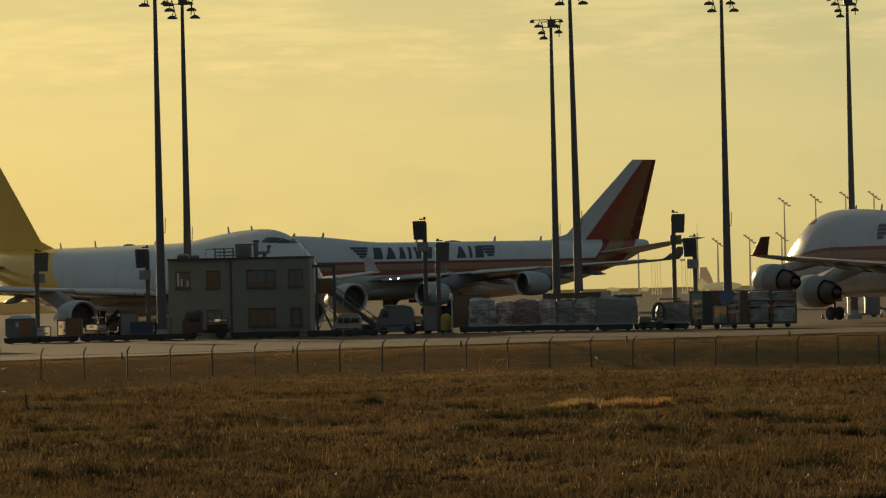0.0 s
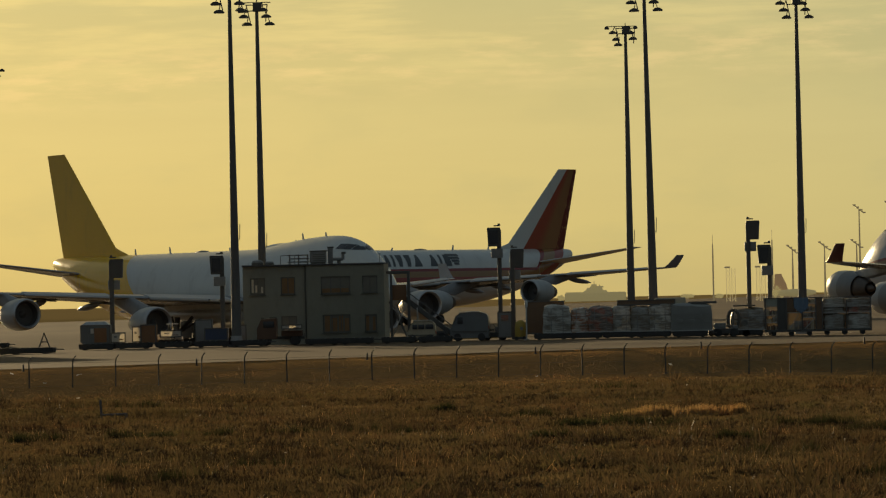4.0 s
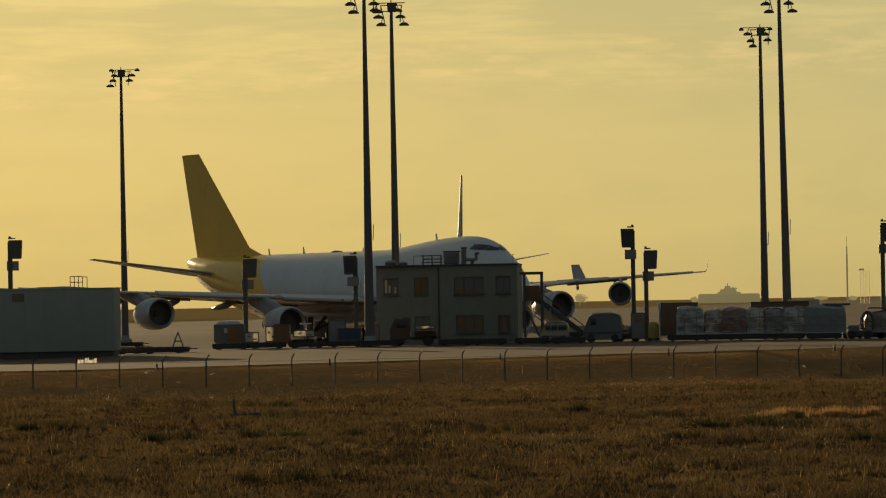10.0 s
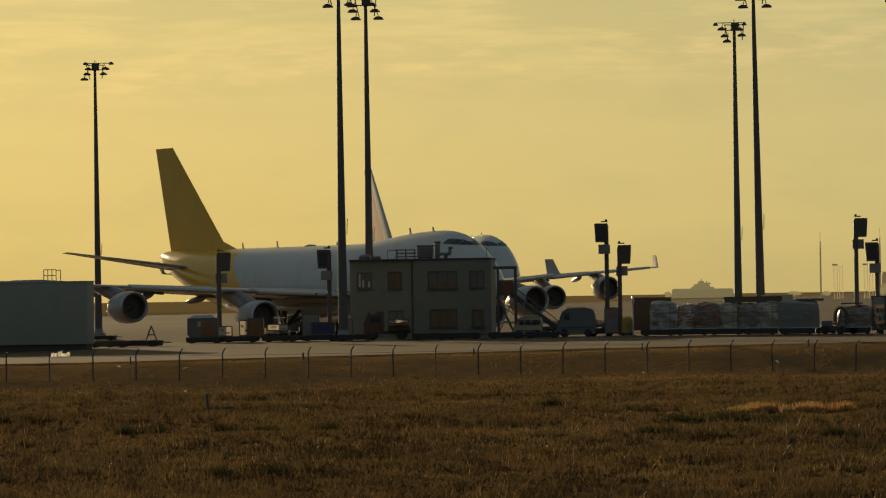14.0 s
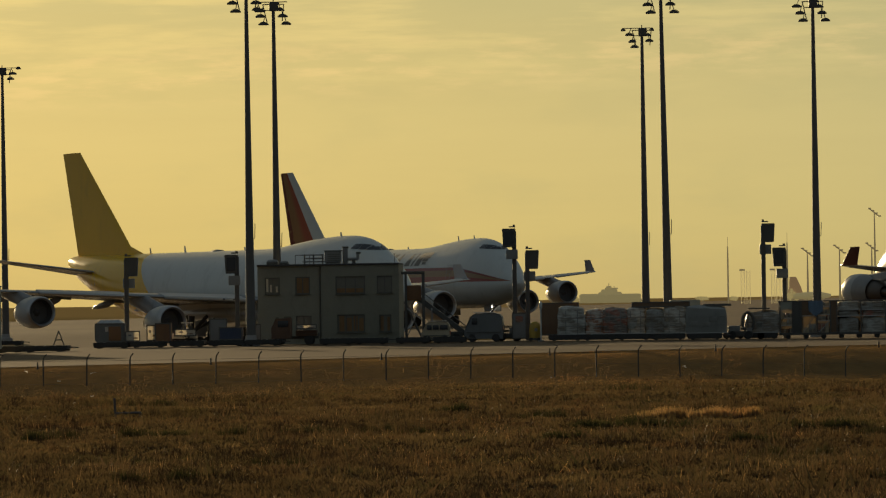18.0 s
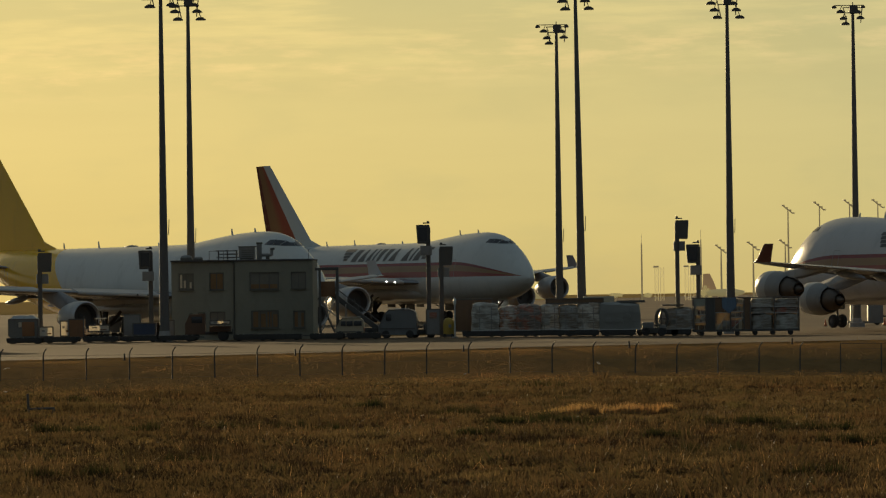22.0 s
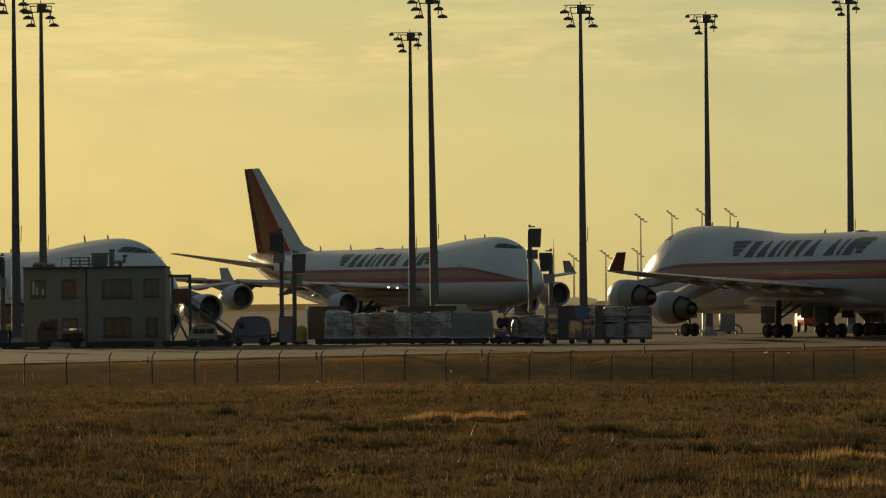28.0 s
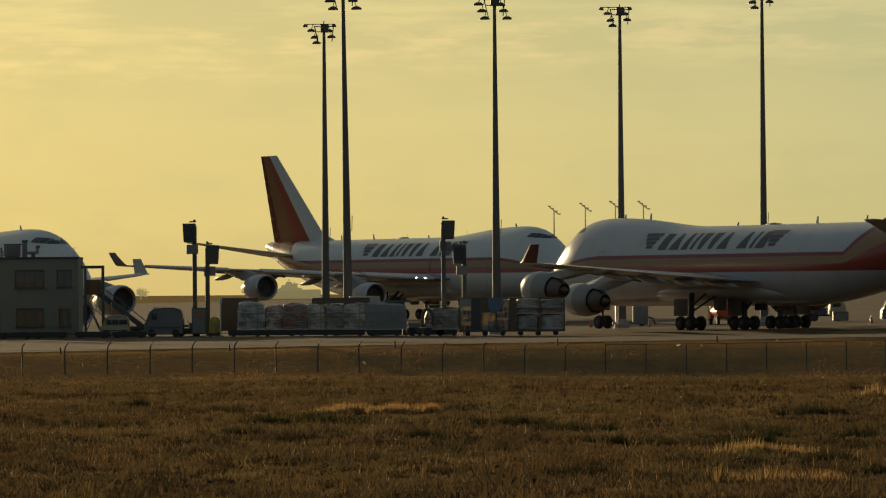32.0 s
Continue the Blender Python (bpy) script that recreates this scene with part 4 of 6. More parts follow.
# ---- the long steel unit beside the road ----
def build_unit():
    x1, y0 = -49.05, 365.0
    z0 = level(-55, 365)
    L, h = 17.0, 4.75 - z0
    b = empty("steel_unit", pose(x1 - L / 2, y0 + 2, z0), "long dark green-grey steel equipment housing with roof rail", "housing")
    part("body", boxes((0, 0, 0.55 + (h - 0.6) / 2, L, 4.0, h - 0.6, 0.06)), M_BOXY, b)
    part("skid", boxes((0, 0.1, 0.3, L - 0.3, 3.6, 0.58, 0.02)), M_DARK, b)
    part("roof_lip", boxes((0, 0, h, L + 0.1, 4.1, 0.10, 0.02)), M_BOXY, b)
    part("roof_cover", loft([[(dx, -1.2, h + 0.05), (dx, 1.2, h + 0.05), (dx, 0.8, h + 0.05 + t), (dx, -0.8, h + 0.05 + t)] for dx, t in ((1.5, 0.02), (2.6, 0.12), (4.6, 0.15), (6.4, 0.02))]), M_PANEL, b)
    for i in range(11):
        part("rib", boxes((-L / 2 + 0.8 + i * 1.55, -2.01, h / 2 + 0.3, 0.06, 0.025, h - 0.9, 0.005)), M_BOXY, b)
    part("hatch", boxes((1.15, -2.02, h - 0.62, 0.95, 0.05, 0.62, 0.01)), M_HATCH, b, "brown hatch cover")
    r = part("roof_rail", rods(0.03, *[((4.9 + 0.32 * i, 0, h), (4.9 + 0.32 * i, 0, h + 0.95)) for i in range(4)], ((4.9, 0, h + 0.95), (5.86, 0, h + 0.95)), ((4.9, 0, h + 0.5), (5.86, 0, h + 0.5)), ((5.86, 0, h + 0.9), (6.15, 0.4, h + 0.9)), ((6.15, 0.4, h + 0.9), (6.15, 0.4, h))), M_STEEL, b)
    return b


build_unit()

# ---- ground equipment and freight along the stands ----
M_ORANGE = material("orange_brown_paint", (0.24, 0.115, 0.045), 0.55, vary=0.2, grain=5.0, dirt=0.3)
M_RUST = material("dull_red_brown_paint", (0.135, 0.070, 0.036), 0.6, vary=0.25, grain=5.0, dirt=0.3)
M_YELLOW = material("yellow_vehicle_paint", (0.42, 0.28, 0.035), 0.45, vary=0.15, grain=4.0, dirt=0.3)
M_BLUE = material("dark_blue_paint", (0.055, 0.072, 0.125), 0.5, vary=0.2, grain=4.0, dirt=0.25)
M_TARP = material("blue_tarpaulin", (0.13, 0.19, 0.26), 0.6, vary=0.25, grain=6.0, bump=0.4, bump_scale=6.0)


def film(deep, pale, share=0.5):
    """Creased stretch film over goods: crosswise folds and pale bands of painted sheen over what lies beneath."""
    def tint(k, col):
        v = k.coord("Object")
        goods = k.noise(k.mapped(v, (1.0, 1.0, 1.4)), 1.1, 2.0, 0.4)
        fold = k.noise(k.mapped(v, (0.8, 0.8, 5.5), (0.0, 0.12, 0.0)), 1.5, 5.0, 0.65)
        c = k.mix(k.step(goods, 0.42, 0.56), col, deep)
        return k.mix(k.m("MULTIPLY", k.step(fold, 0.46, 0.66), share), c, pale)
    return tint


M_WRAP = material("clear_stretch_wrap_over_freight", (0.52, 0.52, 0.46), 0.22, vary=0.4, grain=2.4, bump=0.9, bump_scale=3.0, tint=film((0.27, 0.24, 0.19), (0.85, 0.85, 0.78), 0.65))
M_WRAPD = material("dark_stretch_wrap_over_freight", (0.33, 0.32, 0.285), 0.28, vary=0.4, grain=2.4, bump=0.9, bump_scale=3.0, tint=film((0.20, 0.17, 0.13), (0.56, 0.56, 0.50), 0.5))
M_WRAPP = material("pale_film_over_orange_cartons", (0.50, 0.42, 0.33), 0.26, vary=0.4, grain=2.4, bump=0.9, bump_scale=3.0, tint=film((0.34, 0.15, 0.07), (0.80, 0.78, 0.70), 0.6))
M_WRAPG = material("grey_cover_sheet", (0.25, 0.25, 0.225), 0.42, vary=0.2, grain=1.2, bump=0.5, bump_scale=2.0)
M_CHASSIS = material("near_black_chassis", (0.050, 0.047, 0.042), 0.7, 0.1, 0.3, 6.0)
M_WRAPR = material("red_cartons_under_wrap", (0.36, 0.13, 0.075), 0.32, vary=0.5, grain=2.0, bump=0.8, bump_scale=3.0, tint=film((0.17, 0.13, 0.10), (0.52, 0.46, 0.38), 0.55))


def let_through(m, share, colour):
    """Thin film or board that the low sun shines through from behind."""
    k = Nodes(m.node_tree)
    out = next(n for n in k.n if n.type == "OUTPUT_MATERIAL")
    b = next(n for n in k.n if n.type == "BSDF_PRINCIPLED")
    tr, mx = k.add("ShaderNodeBsdfTranslucent"), k.add("ShaderNodeMixShader")
    k.put(tr.inputs[0], colour)
    mx.inputs[0].default_value = share
    k.l.new(b.outputs[0], mx.inputs[1])
    k.l.new(tr.outputs[0], mx.inputs[2])
    k.l.new(mx.outputs[0], out.inputs[0])
    return m


M_PALE = let_through(material("white_film_covered_board", (0.68, 0.65, 0.58), 0.5, vary=0.2, grain=5.0, dirt=0.25), 0.5, (0.85, 0.80, 0.70))
let_through(M_WRAP, 0.22, (0.7, 0.66, 0.58))
let_through(M_WRAPD, 0.12, (0.5, 0.46, 0.40))
M_BACK = let_through(material("grimy_film_backing", (0.40, 0.37, 0.31), 0.6, vary=0.45, grain=3.0, dirt=0.4), 0.35, (0.55, 0.48, 0.38))
M_CARD = material("brown_cardboard", (0.20, 0.125, 0.07), 0.75, vary=0.3, grain=4.0, bump=0.2)
M_CREAM = material("cream_panel_paint", (0.46, 0.38, 0.25), 0.4, vary=0.15, grain=5.0, dirt=0.2)
M_SILVER = material("scratched_aluminium", (0.50, 0.50, 0.48), 0.34, 0.8, 0.25, 6.0, dirt=0.3)
M_VAN = material("grey_van_paint", (0.155, 0.16, 0.155), 0.40, vary=0.1, grain=3.0, dirt=0.25)
M_REDP = material("orange_red_tank_paint", (0.55, 0.10, 0.03), 0.42, vary=0.15, grain=4.0, dirt=0.25)
M_CONE = material("orange_cone_plastic", (0.5, 0.10, 0.02), 0.5, vary=0.15, grain=6.0)


def tyre(parent, x, y, r=0.2, w=0.16):
    t = part("wheel", turned([(-w / 2, r * 0.6), (-w / 2, r * 0.92), (-w * 0.3, r), (w * 0.3, r), (w / 2, r * 0.92), (w / 2, r * 0.6)], "y", 14), M_TYRE, parent)
    t.location = (x, y, r)
    return t


def build_dolly(x, y, length, turn=0.0, width=2.3, label="low black steel cargo dolly with small wheels"):
    z = level(x, y) + 0.03
    d = empty("cargo_dolly", pose(x, y, z, 0, 0, turn), label, "cargo dolly", "cargo dollies")
    # Side rails are deep and near black to take in the shadow underneath.
    part("deck_frame", boxes((0, -width / 2, 0.30, length, 0.10, 0.42, 0.01), (0, width / 2, 0.30, length, 0.10, 0.42, 0.01), (-length / 2, 0, 0.36, 0.1, width, 0.28), (length / 2, 0, 0.36, 0.1, width, 0.28)), M_CHASSIS, d)
    n = 6
    for i in range(n):
        part("roller", rods(0.05, ((-length / 2 + length * (i + 0.5) / n, -width / 2 + 0.1, 0.46), (-length / 2 + length * (i + 0.5) / n, width / 2 - 0.1, 0.46))), M_SILVER, d)
    for sx in (-0.36, 0.36):
        part("axle", boxes((sx * length, 0, 0.24, 0.14, width * 0.84, 0.14)), M_DARK, d)
        for sy in (-0.42, 0.42):
            tyre(d, sx * length, sy * width, 0.22, 0.16)
    part("drawbar", rods(0.045, ((length / 2, 0, 0.38), (length / 2 + 0.75, 0, 0.34)), ((length / 2 + 0.75, -0.08, 0.34), (length / 2 + 0.75, 0.08, 0.34))), M_DARK, d)
    return d


def lumpy(w, d, h, seed, taper=0.12, sag=0.13, steps=10):
    """A wrapped load: a soft-edged stack with an uneven outline."""
    rng = random.Random(seed)
    rings = []
    n = 36
    for k in range(steps + 1):
        u = k / steps
        s = 1.0 - taper * smooth01((u - 0.55) / 0.45) ** 2 * 1.0
        z = h * u
        ring = []
        for j in range(n):
            a = 2 * math.pi * j / n
            c, t = math.cos(a), math.sin(a)
            q = 1.0 / max(abs(c), abs(t)) ** 0.90
            o = 1 + sag * (noise.noise(Vector((c * 1.7 + seed, t * 1.7, u * 2.6))))
            ring.append((w / 2 * c * q * s * o, d / 2 * t * q * s * o, z + (0.10 * h * noise.noise(Vector((c * 1.4 + seed * 2, t, 3))) if k == steps else 0)))
        rings.append(ring)
    top = rings[-1]
    for f_, dz in ((0.82, 0.05), (0.4, 0.075), (0.02, 0.08)):
        rings.append([(p[0] * f_, p[1] * f_, p[2] + dz * h) for p in top])
    return loft(rings)


def build_load(x, y, w, h, seed, mat, label, d=2.1, base=0.52, straps=2, soft=0.13):
    z = level(x, y) + 0.03 + base
    p = empty("freight_pallet", pose(x, y, z, 0, 0, random.uniform(-2, 2)), label, "freight pallet", "freight pallets")
    part("pallet_base", boxes((0, 0, 0.03, w * 1.0, d, 0.06, 0.01)), M_SILVER, p)
    part("load", lumpy(w * 0.97, d * 0.94, h - 0.15, seed, 0.04 + soft * 0.6, soft), mat, p)
    rng = random.Random(seed)
    for i in range(straps):
        sx = (i + 0.5) / straps * w * 0.8 - w * 0.4 + rng.uniform(-0.1, 0.1)
        part("strap", boxes((sx, -d * 0.485, h * 0.45, 0.05, 0.02, h * 0.86)), M_PANEL, p)
    for i in range(2):
        part("net_band", boxes((0, -d * 0.487, h * (0.3 + 0.32 * i), w * 0.9, 0.018, 0.045)), M_PANEL, p)
    # a few carton edges that press through the wrapping
    for i in range(3):
        cw, ch = rng.uniform(0.35, 0.6), rng.uniform(0.3, 0.5)
        part("carton", boxes((rng.uniform(-0.3, 0.3) * w, -d * 0.47, rng.uniform(0.2, 0.65) * h, cw, 0.10, ch, 0.02)), mat, p)
    return p


def build_container(x, y, w, h, mat, label, d=2.0, base=0.52, cut=0.0, name="freight_container"):
    z = level(x, y) + 0.03 + base
    c = empty(name, pose(x, y, z), label, "freight container", "freight containers")
    if cut < 0:
        ring = [(-w / 2 - cut, 0), (w / 2, 0), (w / 2, h), (-w / 2, h), (-w / 2, -cut)]
    else:
        ring = [(-w / 2, 0), (w / 2 - cut, 0), (w / 2, cut), (w / 2, h), (-w / 2, h)] if cut else [(-w / 2, 0), (w / 2, 0), (w / 2, h), (-w / 2, h)]
    if mat is M_PALE:
        # a thin sheet stretched over a frame that is open at the back
        part("front_sheet", loft([[(a, yy, b) for a, b in ring] for yy in (-d / 2, -d / 2 + 0.012)]), mat, c, smooth=False)
        part("base_board", boxes((0, 0, 0.03, w, d, 0.05)), M_CARD, c)
        for q, (px, pz, pw, ph) in enumerate(((-0.2, 0.62, 0.22, 0.16), (0.22, 0.35, 0.30, 0.12))):
            part("stencil_bar", boxes((px * w, -d / 2 - 0.008, pz * h, pw * w, 0.012, ph * h)), M_ORANGE if q else M_PANEL, c)
    else:
        part("shell", loft([[(a, yy, b) for a, b in ring] for yy in (-d / 2, d / 2)]), mat, c, smooth=False)
    for sx in (-w / 2, w / 2):
        lost = abs(cut) if sx * cut > 0 else 0.0
        part("corner_post", boxes((sx, -d / 2 - 0.01, (h + lost) / 2, 0.09, 0.06, h - lost, 0.01)), M_STEEL, c)
    part("top_rail", boxes((0, -d / 2 - 0.01, h, w + 0.06, 0.07, 0.09, 0.01)), M_STEEL, c)
    part("bottom_rail", boxes((-cut / 2, -d / 2 - 0.01, 0.05, w - abs(cut), 0.07, 0.1, 0.01)), M_STEEL, c)
    n = max(2, round(w / 0.55))
    for i in range(1, n):
        part("rib", boxes((-w / 2 + w * i / n, -d / 2 - 0.012, h * 0.52, 0.035, 0.03, h * 0.84)), mat, c)
    return c


def build_rack(x, y, w, h, posts, bars, solid, label):
    """A long open rack on low wheels: posts, shelf bars (from, to, height), closed bays (from, to, low, high, material)."""
    z = level(x, y) + 0.03 + 0.35
    r = empty("pallet_rack", pose(x - w / 2, y, z), label, "pallet rack", "pallet racks")
    d = 2.0
    for px in posts:
        for py in (-d / 2, d / 2):
            part("rack_post", boxes((px, py, h / 2, 0.10, 0.09, h, 0.01)), M_STEEL, r)
    part("base_deck", boxes((w / 2, 0, 0.06, w, d, 0.18, 0.02)), M_DARK, r)
    part("top_bar", boxes((w / 2, -d / 2, h, w + 0.1, 0.08, 0.08, 0.01), (w / 2, d / 2, h, w + 0.1, 0.08, 0.08, 0.01)), M_STEEL, r)
    for x0, x1, sz in bars:
        part("shelf", boxes(((x0 + x1) / 2, 0, sz, x1 - x0, d, 0.06, 0.01)), M_SILVER, r)
    for x0, x1, z0, z1, mat in solid:
        part("side_panel", boxes(((x0 + x1) / 2, -d / 2 + 0.06, (z0 + z1) / 2, x1 - x0, 0.06, z1 - z0, 0.02)), mat, r)
    part("back_panel", boxes((w / 2, d / 2 - 0.06, h * 0.5, w - 0.1, 0.04, h * 0.92)), M_BACK, r, "grimy translucent film backing")
    for x0, x1, z0, z1 in ((1.95, 2.75, 0.2, 1.4), (3.2, 4.0, 0.2, 1.0)):
        part("brace", rods(0.03, ((x0, -d / 2, z0), (x1, -d / 2, z1))), M_SILVER, r)
    for i in range(6):
        for sy in (-0.8, 0.8):
            t = tyre(r, w * (i + 0.5) / 6, sy, 0.2, 0.16)
            t.location.z = -0.15
    return r


def carton(x, y, z, w, d, h, mat, label, turn=0.0):
    c = empty("freight_carton", pose(x, y, z, 0, 0, turn), label, "carton", "goods in the rack")
    part("box", boxes((0, 0, h / 2, w, d, h, 0.02)), mat, c)
    part("tape", boxes((0, -d / 2 - 0.002, h * 0.5, 0.07, 0.006, h * 0.9)), M_CREAM, c)


def build_van(x, y, length, h, turn, mat, label, name="van", panes=((-0.44, -0.14), (-0.12, 0.10), (0.12, 0.30))):
    z = level(x, y) + 0.03
    v = empty(name, pose(x, y, z, 0, 0, turn), label, "van", "service vehicles")
    prof = [(-0.5, 0.28), (0.5, 0.28), (0.5, 0.48), (0.49, 0.56), (0.44, 0.64), (0.36, 0.84), (0.31, 0.93), (0.24, 0.985), (0.0, 1.0), (-0.30, 0.995), (-0.42, 0.96), (-0.475, 0.88), (-0.495, 0.7), (-0.5, 0.5)]
    rings = []
    for yy, sx, sz in ((-0.86, 0.97, 0.97), (-0.92, 1.0, 0.99), (-0.80, 1.0, 1.0), (0.80, 1.0, 1.0), (0.92, 1.0, 0.99), (0.86, 0.97, 0.97)):
        inset = 1.0
        rings.append([(px * length * sx, yy * (1.0 if pz < 0.6 else 0.90), 0.24 + (pz - 0.28) / 0.72 * (h - 0.24) * sz) for px, pz in prof])
    part("body", loft(rings), mat, v)
    for sy in (-1, 1):
        for x0, x1 in panes:
            part("side_window", boxes(((x0 + x1) / 2 * length, sy * 0.885, 0.24 + (0.77 - 0.28) / 0.72 * (h - 0.24), (x1 - x0) * length * 0.92, 0.03, h * 0.22, 0.01)), M_GLASS, v)
        part("sill_trim", boxes((0, sy * 0.93, h * 0.33, length * 0.9, 0.03, 0.08)), M_DARK, v)
        for sx in (-0.31, 0.31):
            tyre(v, sx * length, sy * 0.80, 0.32, 0.2)
        part("headlight", boxes((length * 0.495, sy * 0.68, h * 0.42, 0.05, 0.28, 0.16, 0.02)), M_SILVER, v)
        part("tail_light", boxes((-length * 0.5, sy * 0.80, h * 0.45, 0.04, 0.14, 0.3, 0.01)), M_REDP, v)
    part("windscreen", loft([[(length * 0.338, s * 0.74, 0.24 + (0.92 - 0.28) / 0.72 * (h - 0.24)), (length * 0.438, s * 0.78, 0.24 + (0.645 - 0.28) / 0.72 * (h - 0.24)), (length * 0.448, s * 0.78, 0.24 + (0.645 - 0.28) / 0.72 * (h - 0.24)), (length * 0.348, s * 0.74, 0.24 + (0.92 - 0.28) / 0.72 * (h - 0.24))] for s in (-1, 1)]), M_GLASS, v)
    part("roof_bar", boxes((0, 0, h + 0.03, length * 0.55, 1.3, 0.05, 0.02)), M_SILVER, v)
    part("bumper", boxes((length * 0.5, 0, 0.42, 0.12, 1.7, 0.2, 0.04), (-length * 0.5, 0, 0.42, 0.12, 1.7, 0.2, 0.04)), M_DARK, v)
    return v


def build_tug(x, y, turn, mat, label, length=3.0, cab=True, name="tow_tractor"):
    z = level(x, y) + 0.03
    t = empty(name, pose(x, y, z, 0, 0, turn), label, "tow tractor", "service vehicles")
    part("chassis", boxes((0, 0, 0.45, length, 1.5, 0.42, 0.06)), M_DARK, t)
    part("bonnet", boxes((length * 0.24, 0, 0.86, length * 0.46, 1.35, 0.5, 0.08)), mat, t)
    part("rear_deck", boxes((-length * 0.36, 0, 0.76, length * 0.24, 1.4, 0.3, 0.05)), mat, t)
    part("seat", boxes((-length * 0.14, 0, 0.86, 0.5, 1.0, 0.16, 0.04), (-length * 0.22, 0, 1.15, 0.12, 1.0, 0.5, 0.04)), M_DARK, t)
    part("steering_wheel", rods(0.02, ((0.05, 0.3, 1.0), (-0.12, 0.3, 1.3)), ((-0.12, 0.12, 1.3), (-0.12, 0.48, 1.3))), M_DARK, t)
    if cab:
        for px in (-length * 0.26, length * 0.06):
            for py in (-0.66, 0.66):
                part("cab_post", rods(0.04, ((px, py, 0.9), (px * 0.9, py * 0.94, 1.9))), M_DARK, t)
        part("cab_roof", boxes((-length * 0.10, 0, 1.93, length * 0.40, 1.45, 0.09, 0.03)), mat, t)
        part("windscreen", boxes((length * 0.062, 0, 1.45, 0.02, 1.2, 0.75)), M_GLASS, t)
    for sx in (-0.32, 0.32):
        for sy in (-0.66, 0.66):
            tyre(t, sx * length, sy, 0.34, 0.22)
    part("front_bumper", boxes((length * 0.5, 0, 0.42, 0.1, 1.4, 0.3, 0.03)), M_DARK, t)
    for sy in (-0.5, 0.5):
        part("headlight", turned([(0, 0.02), (0.02, 0.09), (0.06, 0.1)], "x", 10, (length * 0.47, sy, 0.92)), M_SILVER, t)
    return t


def build_truck(x, y, turn, body, cabm, label, length=6.0, h=2.6, box_h=1.6, name="service_truck"):
    z = level(x, y) + 0.03
    t = empty(name, pose(x, y, z, 0, 0, turn), label, "truck", "service vehicles")
    part("chassis", boxes((0, 0, 0.62, length, 0.9, 0.22, 0.02)), M_DARK, t)
    part("cab", loft([[(length * 0.5 - 1.6, s, 0.55), (length * 0.5, s, 0.55), (length * 0.5, s, 1.35), (length * 0.5 - 0.35, s * 0.95, 2.15), (length * 0.5 - 1.6, s * 0.95, 2.2)] for s in (-1.05, 1.05)]), cabm, t)
    part("windscreen", loft([[(length * 0.5 - 0.02, s * 0.92, 1.38), (length * 0.5 + 0.01, s * 0.92, 1.38), (length * 0.5 - 0.31, s * 0.88, 2.05), (length * 0.5 - 0.34, s * 0.88, 2.05)] for s in (-1, 1)]), M_GLASS, t)
    for s in (-1, 1):
        part("side_window", boxes((length * 0.5 - 0.95, s * 1.04, 1.72, 0.85, 0.03, 0.5, 0.02)), M_GLASS, t)
        for sx in (0.32, -0.30):
            tyre(t, sx * length, s * 0.88, 0.42, 0.26)
        part("headlight", boxes((length * 0.5, s * 0.75, 0.82, 0.05, 0.3, 0.18, 0.02)), M_SILVER, t)
        part("mudguard", boxes((-0.30 * length, s * 0.9, 0.92, 1.1, 0.3, 0.06, 0.02)), M_DARK, t)
    part("load_body", boxes((-0.9, 0, 0.75 + box_h / 2, length - 2.1, 2.1, box_h, 0.05)), body, t)
    part("tail_rail", boxes((-length * 0.5, 0, 0.85, 0.08, 2.0, 0.25, 0.02)), M_STEEL, t)
    return t


def cone(x, y):
    z = level(x, y) + 0.03
    c = empty("traffic_cone", pose(x, y, z), "orange traffic cone standing on the apron", "traffic cone", "traffic cones")
    part("cone_body", turned([(0.04, 0.17), (0.4, 0.08), (0.72, 0.03), (0.74, 0.01)], "z", 14), M_CONE, c)
    part("cone_foot", boxes((0, 0, 0.025, 0.44, 0.44, 0.05, 0.01)), M_DARK, c)


near = lambda u: -60.31 + 0.0455 * u
east = lambda u: 3.09 + (u - 1000) * 0.0464

west = lambda u, y=386.5: (-44.24 + 0.04553 * u) * y / 386.5

# west of the office block: a train of dollies with crates, tugs and cabinets
for u in (40, 105, 175, 245, 310):
    build_dolly(west(u, 384.5), 384.5, 2.7)
c = build_container(west(38), 386.5, 2.35, 1.65, M_VAN, "dark steel freight container with a rust-coloured door", 1.6, 0.35, -0.3)
part("door_panel", boxes((0.42, -0.83, 0.85, 1.0, 0.05, 1.15, 0.02)), M_ORANGE, c, "rust-orange door")
part("roof_cap", loft([[(-1.1, yy, 1.66), (1.12, yy, 1.66), (0.75, yy * 0.8, 1.95), (-0.75, yy * 0.8, 1.95)] for yy in (-0.8, 0.8)]), M_SILVER, c)
part("label_plate", boxes((-0.25, -0.83, 1.2, 0.25, 0.04, 0.4)), M_PALE, c)
build_container(west(80), 385.6, 1.12, 0.82, M_PALE, "white crate in the evening sun on a dolly", 1.1, 0.5, name="equipment_crate")
build_container(west(111), 387, 0.8, 1.25, M_PALE, "white upright crate in the evening sun", 0.9, 0.5, name="equipment_crate")
build_container(west(133), 386, 1.2, 1.55, M_ORANGE, "brown steel container on a dolly", 1.4, 0.35)
build_tug(west(167), 387.6, 178, M_PALE, "white tow tractor with roofed cab beside dollies", 2.0)
build_container(west(172), 386.2, 1.7, 0.55, M_PALE, "low white crate with dark slots on a dolly", 1.2, 0.85, name="equipment_crate")
build_container(west(228), 387.5, 1.35, 1.85, M_PANEL, "tall grey switch cabinet on the apron edge", 0.9, 0.35, name="switch_cabinet")
